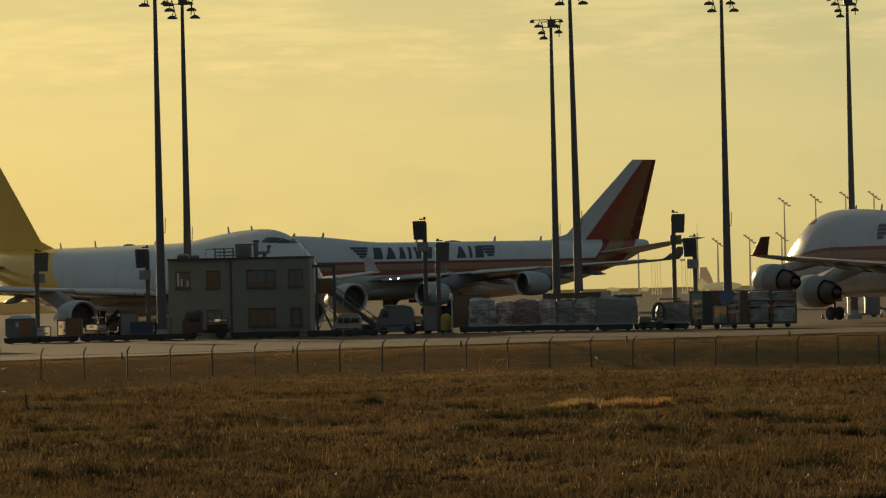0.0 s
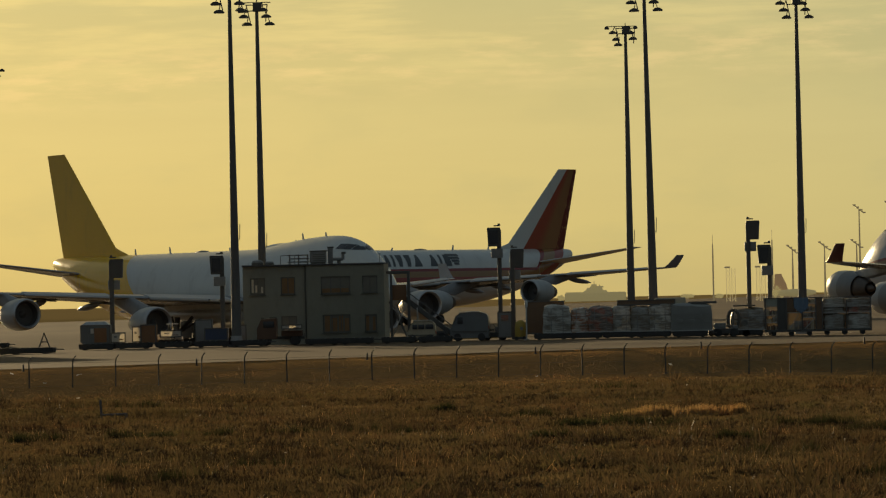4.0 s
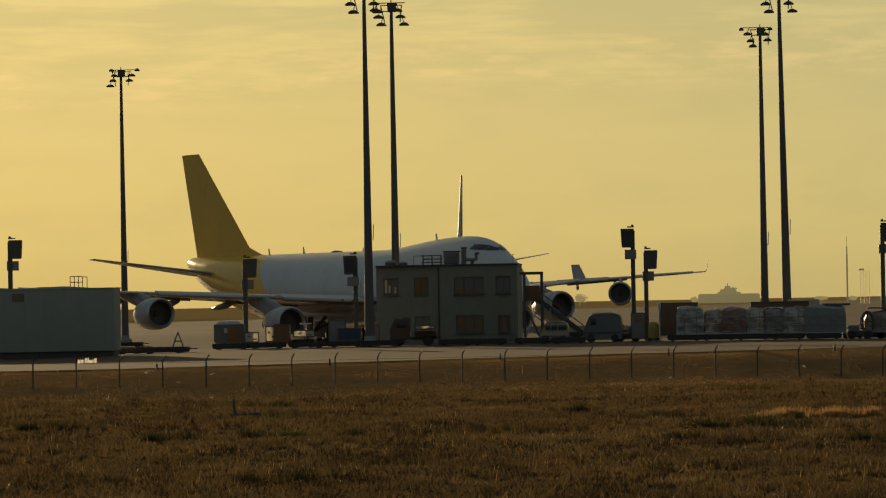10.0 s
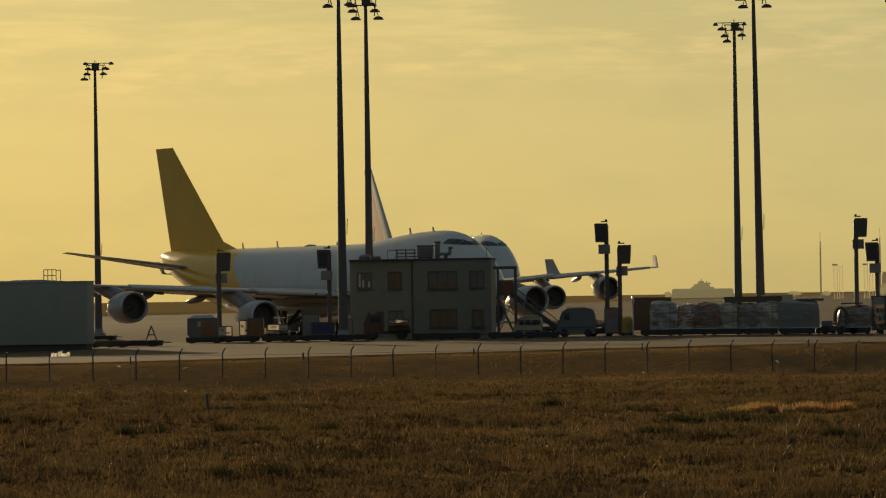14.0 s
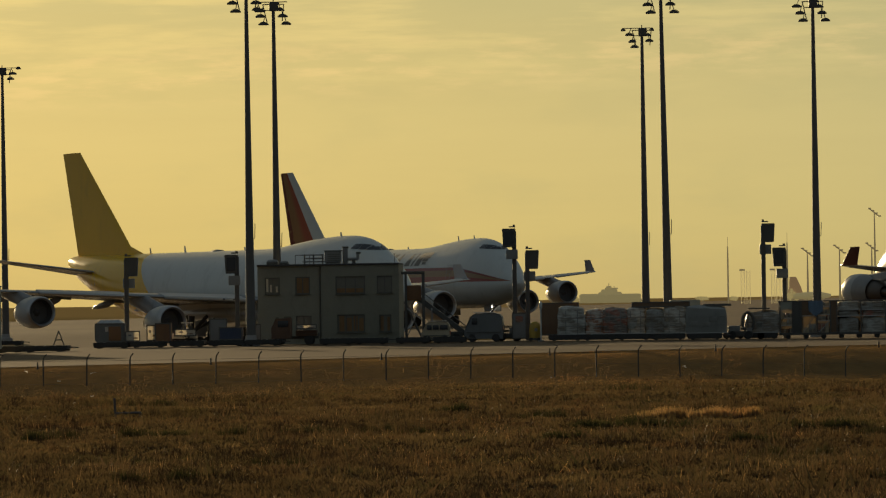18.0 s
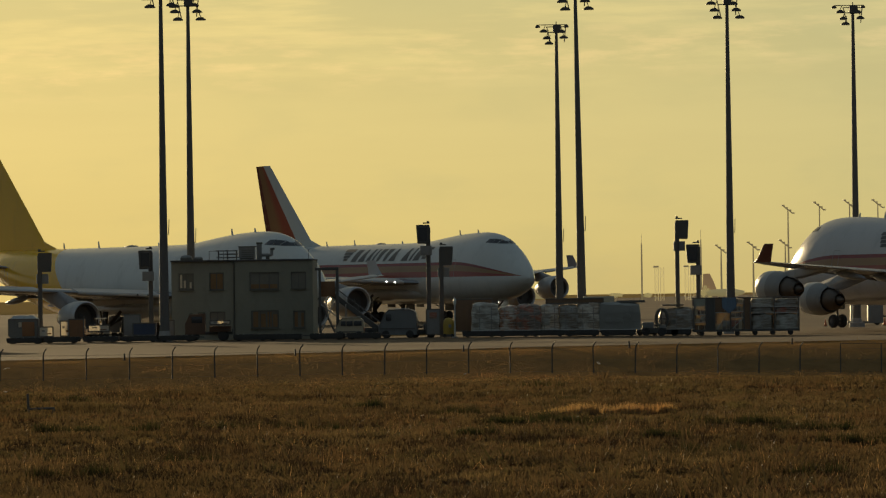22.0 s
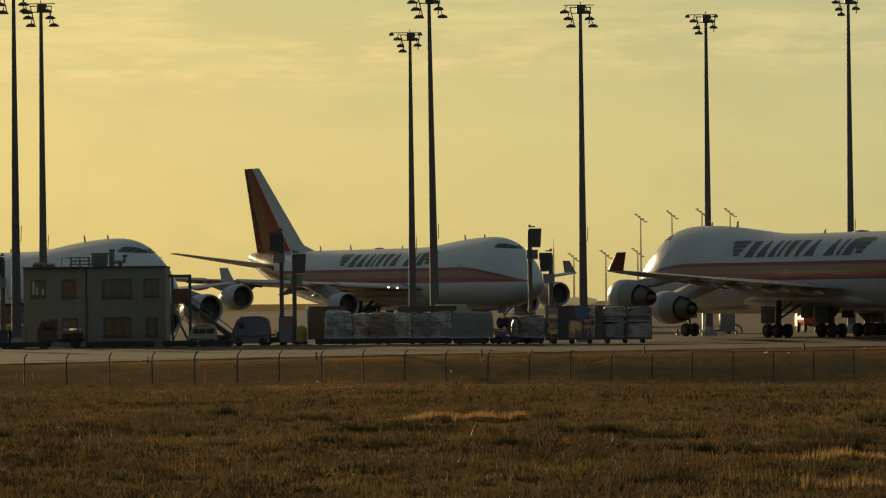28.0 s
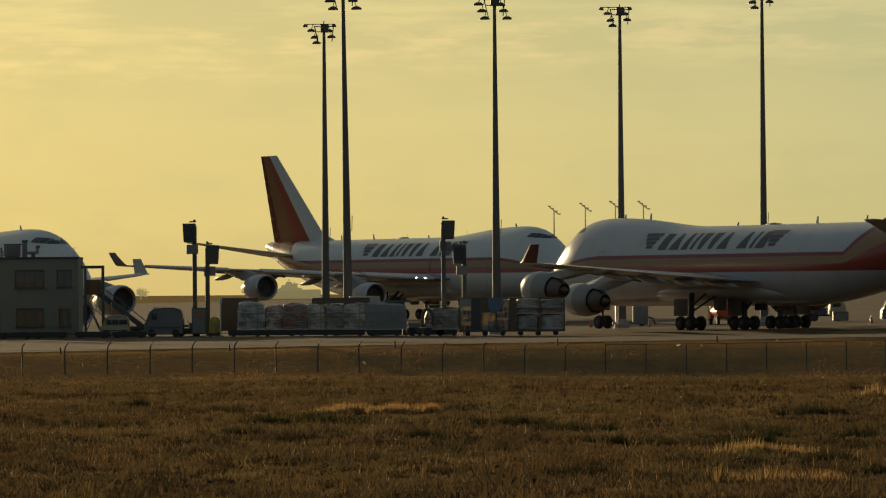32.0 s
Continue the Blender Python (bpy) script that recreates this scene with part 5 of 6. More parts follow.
build_container(west(253), 386, 1.8, 1.0, M_BLUE, "dark blue steel container on a dolly", 1.5, 0.5)
build_container(west(292), 389, 0.75, 1.6, M_PANEL, "narrow grey cabinet at the foot of a mast", 0.6, 0.1, name="switch_cabinet")
build_truck(west(366), 386.5, 182, M_RUST, M_RUST, "dull red-brown flatbed service truck before the office block", 3.8, 2.0, 0.45)
build_container(west(386, 385), 385.0, 1.6, 0.34, M_PALE, "pale flat crate on the truck bed", 0.9, 1.30, name="equipment_crate")
for u in (440, 500, 575, 640):
    build_dolly(west(u, 384.5), 384.5, 2.6)


def build_belt(x, y):
    """A belt loader with raised boom and cross-braces."""
    z = level(x, y) + 0.03
    b = empty("belt_loader", pose(x, y, z), "dark belt loader with raised conveyor boom", "belt loader", "service vehicles")
    part("chassis", boxes((0, 0, 0.6, 3.2, 1.6, 0.5, 0.06)), M_DARK, b)
    bm = bmesh.new()
    box(bm, 0, 0, 0, 5.4, 0.95, 0.42, 0.05, Matrix.Rotation(radians(38), 4, "Y"))
    bmesh.ops.translate(bm, vec=(0.1, 0, 2.0), verts=bm.verts)
    part("conveyor", bm, M_DARK, b)
    for s in (-0.5, 0.5):
        part("handrail", rods(0.03, ((-1.8, s, 4.2), (2.0, s, 1.2)), ((-1.8, s, 3.3), (-1.8, s, 4.2)), ((0.1, s, 1.8), (0.1, s, 2.7)), ((2.0, s, 0.6), (2.0, s, 1.2))), M_STEEL, b)
        part("lift_strut", rods(0.06, ((-0.9, s, 0.8), (-0.9, s, 2.8))), M_SILVER, b)
    for sx in (-1.1, 1.1):
        for sy in (-0.72, 0.72):
            tyre(b, sx, sy, 0.36, 0.24)


build_belt(near(975), 394)


def build_gantry():
    x0, x1 = near(904), near(941)
    z = level(x0, 393) + 0.03
    g = empty("stair_gantry", pose(x0, 393, z), "black steel stair gantry against the office block", "gantry")
    h = 5.55 - z
    part("beam", boxes(((x1 - x0) / 2, 0, h - 0.1, x1 - x0 + 0.25, 0.25, 0.24, 0.02)), M_DARK, g)
    part("post", boxes((x1 - x0, 0, h / 2, 0.24, 0.24, h, 0.02)), M_DARK, g)
    part("post", boxes((0.25, 0, h / 2, 0.2, 0.24, h, 0.02)), M_DARK, g)
    part("stair_flight", rods(0.07, ((0.1, 0.2, h * 0.58), (x1 - x0 - 0.1, 0.2, 0.2)), ((0.1, 0.9, h * 0.58), (x1 - x0 - 0.1, 0.9, 0.2))), M_STEEL, g)
    for i in range(9):
        u = (i + 0.5) / 9
        part("tread", boxes((0.1 + (x1 - x0 - 0.2) * u, 0.55, h * 0.58 * (1 - u) + 0.2 * u, 0.26, 0.75, 0.04)), M_STEEL, g)
    part("brace", rods(0.04, ((0.2, 0, 0.2), (x1 - x0 - 0.2, 0, h * 0.55)), ((0.2, 0, h * 0.5), (x1 - x0, 0, h * 0.3))), M_SILVER, g)
    part("side_panel", boxes(((x1 - x0) * 0.48, 0.3, h * 0.70, (x1 - x0) * 0.80, 0.06, 1.25, 0.02)), M_ORANGE, g, "orange-brown weather panel")


build_gantry()
v = build_van(west(615, 390), 390, 2.35, 1.72, 180, M_CREAM, "small cream and orange apron car with pale roof", "apron_car")
part("door_panel", boxes((-0.55, -0.935, 0.85, 0.9, 0.03, 0.65, 0.02)), M_ORANGE, v, "orange rear panel")
part("roof_skin", boxes((-0.1, 0, 1.76, 1.5, 1.5, 0.06, 0.03)), M_PALE, v, "pale roof")
build_van(west(701, 391), 391, 3.15, 2.35, 178, M_VAN, "grey panel van parked on the apron", panes=((0.16, 0.31),))

# freight row east of the van
c = build_container(west(763, 391), 391, 1.1, 2.1, M_PANEL, "grey equipment cabinet with a red sign", 0.9, 0.2, name="switch_cabinet")
part("sign_plate", boxes((0.0, -0.48, 1.6, 0.6, 0.03, 0.5)), M_WRAPR, c, "faded red sign")
build_tug(west(745, 392), 392, 0, M_PANEL, "dark grey tow tractor waiting beside freight", 2.0, False)


def build_bowser(x, y):
    z = level(x, y) + 0.03
    b = empty("fuel_bowser", pose(x, y, z), "mustard-yellow upright bowser with rounded top", "bowser")
    part("tank", turned([(0.25, 0.30), (0.28, 0.44), (1.1, 0.45), (1.4, 0.40), (1.58, 0.24), (1.62, 0.03)], "z", 20), M_YELLOW, b)
    part("skirt", boxes((0, 0, 0.16, 0.9, 0.8, 0.2, 0.03)), M_DARK, b)
    part("gauge", boxes((0.1, -0.46, 0.95, 0.22, 0.05, 0.25, 0.02)), M_PANEL, b)
    for sy in (-0.36, 0.36):
        tyre(b, 0.3, sy, 0.16, 0.12)
        tyre(b, -0.3, sy, 0.16, 0.12)


build_bowser(west(790, 388), 388)
build_container(west(835, 390), 390, 3.0, 2.62, M_CARD, "tall brown freight container on a dolly", 1.6, 0.45)


def marker_pole(x, y):
    z = level(x, y) + 0.03
    p = empty("marker_pole", pose(x, y, z), "thin white marker pole with a white bulb for its sunlit top", "marker pole")
    part("pole", rods(0.05, ((0, 0, 0), (0, 0, 2.6))), M_WHITE, p)
    # White bulb shaped to stand for the pole's sunlit end.
    part("lamp", turned([(2.6, 0.06), (2.75, 0.12), (3.0, 0.13), (3.2, 0.06), (3.25, 0.01)], "z", 12), M_WHITE, p)
    part("foot", boxes((0, 0, 0.05, 0.5, 0.5, 0.1, 0.02)), M_CONC, p)


marker_pole(west(801), 386.5)
ROW = [(855, 2.3, 2.20, M_WRAP, "tall pale freight bale in creased film on a steel pallet", 0.10), (897, 1.75, 2.04, M_WRAPP, "low pale and orange bale with a torn film cover", 0.18), (932, 2.1, 2.10, M_WRAPR, "red cartons wrapped in film on a pallet", 0.08), (969, 1.75, 2.08, M_WRAP, "pale leaning bale in loose film on a pallet", 0.16), (1002, 1.6, 2.0, M_WRAPD, "dark wrapped freight stack on a pallet", 0.08), (1037, 2.1, 2.12, M_WRAP, "pale freight wrapped in creased film on a pallet", 0.14), (1092, 3.5, 2.16, M_WRAPG, "large plain grey covered freight block on dollies", 0.02)]
for i, (u, w, h, mat, label, soft) in enumerate(ROW):
    build_load(west(u), 386.5 + 0.3 * (i % 2), w, h, 11 + i, mat, label, soft=soft)
for u in (845, 905, 965, 1025, 1090):
    build_dolly(west(u), 386.5, 2.7)
build_truck(west(1036, 392.5), 392.5, 180, M_BOXY, M_PANEL, "dark box truck behind the freight row", 4.6, 3.0, 2.45)
build_container(west(1013, 387.0), 387.0, 4.6, 0.42, M_CARD, "long brown carton of flat goods laid over the stacks", 1.0, 2.62, name="flat_crate")
build_container(west(1112, 387), 387, 2.2, 0.14, M_CREAM, "thin cream board lying across the freight", 0.9, 2.70, name="flat_board")
# Bundle added to give a bright spot above the freight.
b = empty("pale_bundle", pose(0.84, 387.0, level(0.84, 387) + 2.5), "small pale bundle added as a sunlit spot on the freight", "bundle")
part("bag", lumpy(0.36, 0.34, 0.32, 5, 0.35, 0.2, 6), M_PALE, b)
build_dolly(west(1140, 392), 392, 1.6)

# second freight row, before the parked striped freighter
east = lambda u, y=391: (8.507 + (u - 1155) * 0.0459) * y / 391
ld = build_load(east(1191), 391, 2.9, 1.75, 61, M_WRAPD, "dark rounded freight stack under film on a dolly", 2.1, 0.5, 1)
part("tray", boxes((-0.3, -0.2, 1.98, 1.8, 1.4, 0.12, 0.03)), M_DARK, ld, "dark flat tray")


def build_reel(x, y):
    z = level(x, y) + 0.5
    r = empty("hose_reel", pose(x, y, z), "black hose reel ring standing on a dolly", "hose reel")
    pts = [(0.46 * math.cos(radians(a)), 0, 0.90 + 0.80 * math.sin(radians(a))) for a in range(-90, 271, 20)]
    part("ring", rods(0.13, *list(zip(pts, pts[1:]))), M_DARK, r)
    part("hub", rods(0.07, ((-0.4, 0, 0.9), (0.4, 0, 0.9)), ((0, 0, 0.15), (0, 0, 1.65))), M_STEEL, r)


build_reel(east(1165, 389.4), 389.4)
build_tug(east(1150), 388.5, 180, M_PANEL, "grey tow tractor at the head of the dolly train", 2.0, False)
RX, RW, RH = east(1314), 8.63, 2.72
build_rack(RX, 391, RW, RH, (0.05, 1.06, 1.75, 3.05, 4.13, 4.65, 6.6, 8.58), ((0.1, 1.06, 0.75), (0.1, 1.06, 1.35), (1.75, 3.05, 1.5), (3.05, 4.13, 1.1), (3.05, 4.13, 1.6), (3.05, 4.13, 2.25), (4.65, 8.6, 1.45), (4.65, 8.6, 1.95)), ((0.1, 1.06, 2.05, 2.72, M_BOXY), (1.06, 1.75, 0.15, 2.72, M_DARK), (1.75, 2.55, 1.55, 2.70, M_CARD), (4.13, 4.65, 0.15, 2.76, M_CARD)), "long steel rack crowded with goods on low wheels")
rng = random.Random(77)
z0 = level(RX, 391) + 0.38
for x0, x1, lo, hi in ((0.15, 1.02, 0.15, 0.72), (0.15, 1.02, 0.78, 1.32), (0.15, 1.02, 1.38, 2.0), (1.8, 3.0, 0.15, 0.9), (2.6, 3.02, 1.53, 2.6), (3.1, 4.1, 0.15, 1.06), (3.1, 4.1, 1.13, 1.56), (3.1, 4.1, 1.63, 2.2), (3.1, 4.1, 2.28, 2.68)):
    at = x0
    while at < x1 - 0.16:
        w = min(rng.uniform(0.22, 0.7), x1 - at)
        carton(RX - RW / 2 + at + w / 2, 391 - 0.45 + rng.uniform(-0.12, 0.12), z0 + lo, w * 0.94, 0.85, (hi - lo) * rng.uniform(0.5, 0.97), rng.choice((M_CARD, M_WRAP, M_WRAPD, M_CREAM, M_WRAPR, M_WRAPD)), "packed carton standing on a rack shelf", rng.uniform(-6, 6))
        at += w
for x0, x1, lo, hi, mat, label in ((4.72, 6.5, 0.16, 1.40, M_WRAPD, "film-wrapped bundle low in the rack"), (6.65, 8.52, 0.16, 1.38, M_WRAP, "pale film-wrapped bundle low in the rack"), (4.72, 6.5, 1.49, 1.92, M_WRAPD, "flat wrapped bundle on a rack shelf"), (6.65, 8.5, 1.49, 1.92, M_WRAPR, "reddish wrapped bundle on a rack shelf"), (4.72, 6.5, 1.99, 2.66, M_WRAP, "pale film-wrapped bundle on a rack shelf"), (6.65, 8.5, 1.99, 2.6, M_WRAPD, "grey film-wrapped bundle on a rack shelf")):
    g = empty("wrapped_bundle", pose(RX - RW / 2 + (x0 + x1) / 2, 391, z0 + lo), label, "wrapped freight", "goods in the rack")
    part("film_wrap", lumpy(x1 - x0, 1.9, (hi - lo) * 0.93, int(x0 * 10 + lo * 7), 0.06, 0.09), mat, g)


def build_tarp(x, y):
    z = level(x, y) + 2.56
    t = empty("tarpaulin", pose(x, y, z), "pale blue tarpaulin hung over the rack", "tarpaulin")
    rings = []
    for i in range(9):
        u = i / 8 - 0.5
        rings.append([(u * 1.2, -1.06 - 0.05 * math.sin(u * 17), 0.52 - 0.9 * abs(u)), (u * 1.15, -1.02, 0.50), (u * 1.15, 0.6, 0.52), (u * 1.15, 0.6, 0.55), (u * 1.15, -1.06, 0.54), (u * 1.1, -1.12 - 0.05 * math.sin(u * 17), -0.75 + 0.9 * abs(u))])
    part("sheet", loft(rings), M_TARP, t)


build_tarp(east(1284), 391)
for u in (1175, 1198):
    build_dolly(east(u), 390.5, 1.6)

# odds and ends on the open apron by the steel unit
build_dolly(-46.6, 372.5, 4.6, 0, 2.2, "empty flat transport dolly on the apron edge")
cone(-49.0, 415)
build_dolly(-66.0, 500, 3.4, 0, 2.2, "low dark transport dolly at the foot of a mast")
build_dolly(-48.6, 374.5, 3.0, 0, 2.2, "empty flat transport dolly on the apron edge")


def a_frame(x, y):
    z = level(x, y) + 0.5
    a = empty("towbar_stand", pose(x, y, z), "A-shaped steel towbar stand on a dolly", "stand")
    part("leg_frame", rods(0.05, ((-0.42, 0, 0), (0, 0, 1.15)), ((0.42, 0, 0), (0, 0, 1.15)), ((-0.26, 0, 0.45), (0.26, 0, 0.45))), M_DARK, a)


a_frame(-45.05, 372.5)

# under and behind the parked striped freighter
def build_gpu(x, y):
    z = level(x, y) + 0.03
    g = empty("ground_power_unit", pose(x, y, z), "pale grey ground power unit with open frame", "power unit", "service vehicles")
    part("cabinet", boxes((0.85, 0, 1.25, 1.5, 1.6, 2.1, 0.05)), M_PANEL, g)
    part("cabinet", boxes((-1.15, 0, 1.25, 0.9, 1.6, 2.1, 0.05)), M_PANEL, g)
    part("top_frame", boxes((-0.25, 0, 2.35, 3.6, 1.6, 0.14, 0.03), (-0.2, 0, 0.3, 3.4, 1.5, 0.2, 0.03)), M_STEEL, g)
    part("hose", rods(0.08, ((1.6, -0.3, 0.9), (2.1, -0.3, 0.75)), ((2.1, -0.3, 0.75), (2.35, -0.3, 0.15))), M_DARK, g)
    for sx in (-1.2, 1.0):
        for sy in (-0.7, 0.7):
            tyre(g, sx, sy, 0.26, 0.18)


def build_tanker(x, y, turn):
    z = level(x, y) + 0.03
    t = empty("fuel_tanker", pose(x, y, z, 0, 0, turn), "orange-red tank truck parked behind the landing gear", "tank truck", "service vehicles")
    part("chassis", boxes((0, 0, 0.7, 6.5, 0.9, 0.25, 0.03)), M_DARK, t)
    part("tank", loft([[(sx, 1.15 * r * math.cos(2 * math.pi * j / 22), 1.30 + 0.72 * r * math.sin(2 * math.pi * j / 22)) for j in range(22)] for sx, r in ((-3.1, 0.2), (-3.05, 0.8), (-2.85, 1.0), (1.0, 1.0), (1.2, 0.8), (1.25, 0.2))]), M_REDP, t)
    part("cab", loft([[(1.5, s, 0.6), (3.2, s, 0.6), (3.2, s, 1.5), (2.95, s * 0.96, 2.3), (1.5, s * 0.96, 2.35)] for s in (-1.1, 1.1)]), M_REDP, t)
    part("tank_walkway", boxes((-0.9, 0, 2.06, 3.6, 0.5, 0.08, 0.02)), M_DARK, t)
    for sx in (-2.2, -1.2, 2.3):
        for sy in (-0.9, 0.9):
            tyre(t, sx, sy, 0.46, 0.28)


build_gpu(31.1, 475)
build_tanker(39.8, 470, 94)
build_truck(51.5, 486, 0, M_BLUE, M_CREAM, "dark low truck with pale cab behind the parked freighter", 4.0, 2.2, 0.6)
build_container(51.1, 468.5, 1.4, 0.85, M_PANEL, "grey wheeled equipment box on the apron", 1.3, 0.2, name="equipment_crate")
build_van(57.6, 470, 4.6, 2.6, 180, M_VAN, "dark grey delivery van on the apron", "delivery_van")
for x, y in ((54.3, 470), (26.8, 470.8), (32.2, 465.4), (52.7, 455.7)):
    cone(x, y)

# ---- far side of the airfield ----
# Emission in these far materials stands in for the evening haze.
M_FAR = material("far_building_haze_glow", (0.24, 0.22, 0.17), 0.8, vary=0.2, grain=0.3, emit=(0.27, 0.215, 0.090), power=0.62)
M_FARTREE = material("far_foliage_haze_glow", (0.10, 0.085, 0.05), 0.9, vary=0.4, grain=0.5, emit=(0.34, 0.265, 0.105), power=0.72)
M_FARPOLE = material("far_steel_haze_glow", (0.13, 0.12, 0.10), 0.6, 0.2, 0.2, 1.0, emit=(0.13, 0.098, 0.045), power=1.0)
M_FARLAT = material("far_lattice_haze_glow", (0.20, 0.17, 0.12), 0.6, 0.2, 0.2, 1.0, emit=(0.33, 0.245, 0.10), power=1.0)


def far_pole(x, h, y=1500, lamp=True, name="street_lamp"):
    p = empty(name, pose(x, y, 0.05), "far tall lamp post with slanted double head" if lamp else "far thin radio mast on the airfield", "lamp post" if lamp else "radio mast", "far lamp posts" if lamp else "far radio masts")
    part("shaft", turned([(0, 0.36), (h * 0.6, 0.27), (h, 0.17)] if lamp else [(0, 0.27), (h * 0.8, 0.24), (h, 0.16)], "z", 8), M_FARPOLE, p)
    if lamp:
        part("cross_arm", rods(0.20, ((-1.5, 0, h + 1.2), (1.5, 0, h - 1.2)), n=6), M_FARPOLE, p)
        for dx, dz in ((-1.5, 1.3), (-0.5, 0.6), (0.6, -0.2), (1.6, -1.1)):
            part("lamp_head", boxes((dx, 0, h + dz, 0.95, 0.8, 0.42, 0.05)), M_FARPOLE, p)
    else:
        part("tip", rods(0.06, ((0, 0, h), (0, 0, h + 3)), n=6), M_FARPOLE, p)
    return p


for x, h in ((53.2, 15.8), (63.2, 16.6), (73.2, 17.1), (74.2, 27.9), (84.0, 28.8), (93.4, 29.3), (102.2, 29.3)):
    far_pole(x, h)
for x, h in ((28.4, 18), (46.9, 19)):
    far_pole(x, h, lamp=False, name="radio_mast")


def lattice(x, h, y=1500, deck=True):
    t = empty("lattice_tower", pose(x, y, 0.05), "far steel lattice tower with lamp platform", "lattice tower", "far lattice towers")
    bm = bmesh.new()
    for sx in (-0.55, 0.55):
        for sy in (-0.55, 0.55):
            rod(bm, (sx, sy, 0), (sx, sy, h), 0.075, 6)
    n = 6
    for i in range(n):
        a, b = h * i / n, h * (i + 1) / n
        rod(bm, (-0.55, -0.55, a), (0.55, -0.55, b), 0.04, 5)
        rod(bm, (0.55, -0.55, a), (-0.55, -0.55, b), 0.04, 5)
    part("lattice", bm, M_FARLAT, t)
    if deck:
        part("platform", boxes((-0.2, 0, h + 0.25, 1.7, 1.4, 0.55, 0.1)), M_FARPOLE, t)


for x in (33.0, 34.7, 42.4, 44.0):
    lattice(x, 10.4, deck=x in (33.0, 42.4))

# a distant terminal roof
tb = empty("far_terminal", pose(-12.3, 2200, 0), "far low terminal hall with a stepped roof tower, paled by a faint haze glow", "building")
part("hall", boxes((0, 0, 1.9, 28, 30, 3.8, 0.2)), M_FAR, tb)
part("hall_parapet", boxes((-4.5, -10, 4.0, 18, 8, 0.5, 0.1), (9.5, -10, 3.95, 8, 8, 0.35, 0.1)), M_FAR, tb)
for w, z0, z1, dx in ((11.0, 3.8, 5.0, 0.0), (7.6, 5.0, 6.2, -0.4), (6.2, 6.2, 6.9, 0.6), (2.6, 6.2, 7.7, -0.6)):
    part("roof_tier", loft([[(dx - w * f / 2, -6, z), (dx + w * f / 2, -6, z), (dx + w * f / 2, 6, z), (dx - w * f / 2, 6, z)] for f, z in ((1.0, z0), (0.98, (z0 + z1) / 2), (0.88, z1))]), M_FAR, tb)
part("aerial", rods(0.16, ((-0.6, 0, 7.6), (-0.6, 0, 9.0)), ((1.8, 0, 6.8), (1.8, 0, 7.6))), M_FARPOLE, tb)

# The distant fin also glows a little in place of haze.
M_FARFIN = material("far_fin_haze_glow", (0.30, 0.16, 0.10), 0.6, vary=0.2, grain=1.0, emit=(0.30, 0.19, 0.085), power=0.45)

# fin of a freighter far across the field
ft = empty("far_airplane", pose(48.5, 1480, 0.05), "far parked airplane with white and red tail", "airplane")
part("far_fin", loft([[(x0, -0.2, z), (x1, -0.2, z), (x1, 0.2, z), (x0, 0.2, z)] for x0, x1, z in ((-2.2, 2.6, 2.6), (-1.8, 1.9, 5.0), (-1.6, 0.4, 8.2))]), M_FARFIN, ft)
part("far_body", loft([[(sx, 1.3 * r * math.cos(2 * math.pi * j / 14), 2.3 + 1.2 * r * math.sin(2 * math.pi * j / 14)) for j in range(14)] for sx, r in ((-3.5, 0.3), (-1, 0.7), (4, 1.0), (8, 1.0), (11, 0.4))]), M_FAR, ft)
for sx in (3.0, 8.0):
    part("gear", rods(0.15, ((sx, 0, 0), (sx, 0, 1.5))), M_FARPOLE, ft)


def far_tree(x, y, w, h, seed):
    t = empty("far_tree", pose(x, y, 0), "far low-crowned tree paled by a faint haze glow", "tree", "far trees")
    part("trunk", turned([(0, 0.5), (h * 0.3, 0.35), (h * 0.75, 0.1)], "z", 8), M_FARPOLE, t)
    rng = random.Random(seed)
    lumps = [(rng.uniform(-0.32, 0.32) * w, rng.uniform(-0.2, 0.2) * w, h * rng.uniform(0.30, 0.72), rng.uniform(0.16, 0.30) * w) for _ in range(8)] + [(0.0, 0.0, h * 0.72, 0.26 * w)]
    v, f = [], []
    for i in range(1800):
        lx, ly, lz, lr = lumps[i % len(lumps)]
        a, u, r = rng.uniform(0, 6.28), rng.uniform(-1, 1), lr * rng.uniform(0.3, 1.05)
        q = math.sqrt(1 - u * u)
        c = Vector((lx + r * q * math.cos(a), ly + r * q * math.sin(a), max(0.1, lz + r * u * min(1.0, h / w * 1.1))))
        s = rng.uniform(0.15, 0.45)
        for k in range(3):
            v.append(c + Vector((rng.uniform(-s, s), rng.uniform(-s, s), rng.uniform(-s, s))))
        f.append((3 * i, 3 * i + 1, 3 * i + 2))
    part("crown", (v, f), M_FARTREE, t, smooth=False)


for i, (x, y, w, h) in enumerate(((-80.7, 2200, 6.5, 5.4), (-28.5, 2250, 4.0, 3.0), (47.7, 1480, 4.5, 5.0), (60, 1900, 5, 3.2), (30, 2200, 6.5, 2.4), (44.4, 2200, 3.8, 2.0), (88, 2000, 3.0, 4.4))):
    far_tree(x, y, w, h, i)


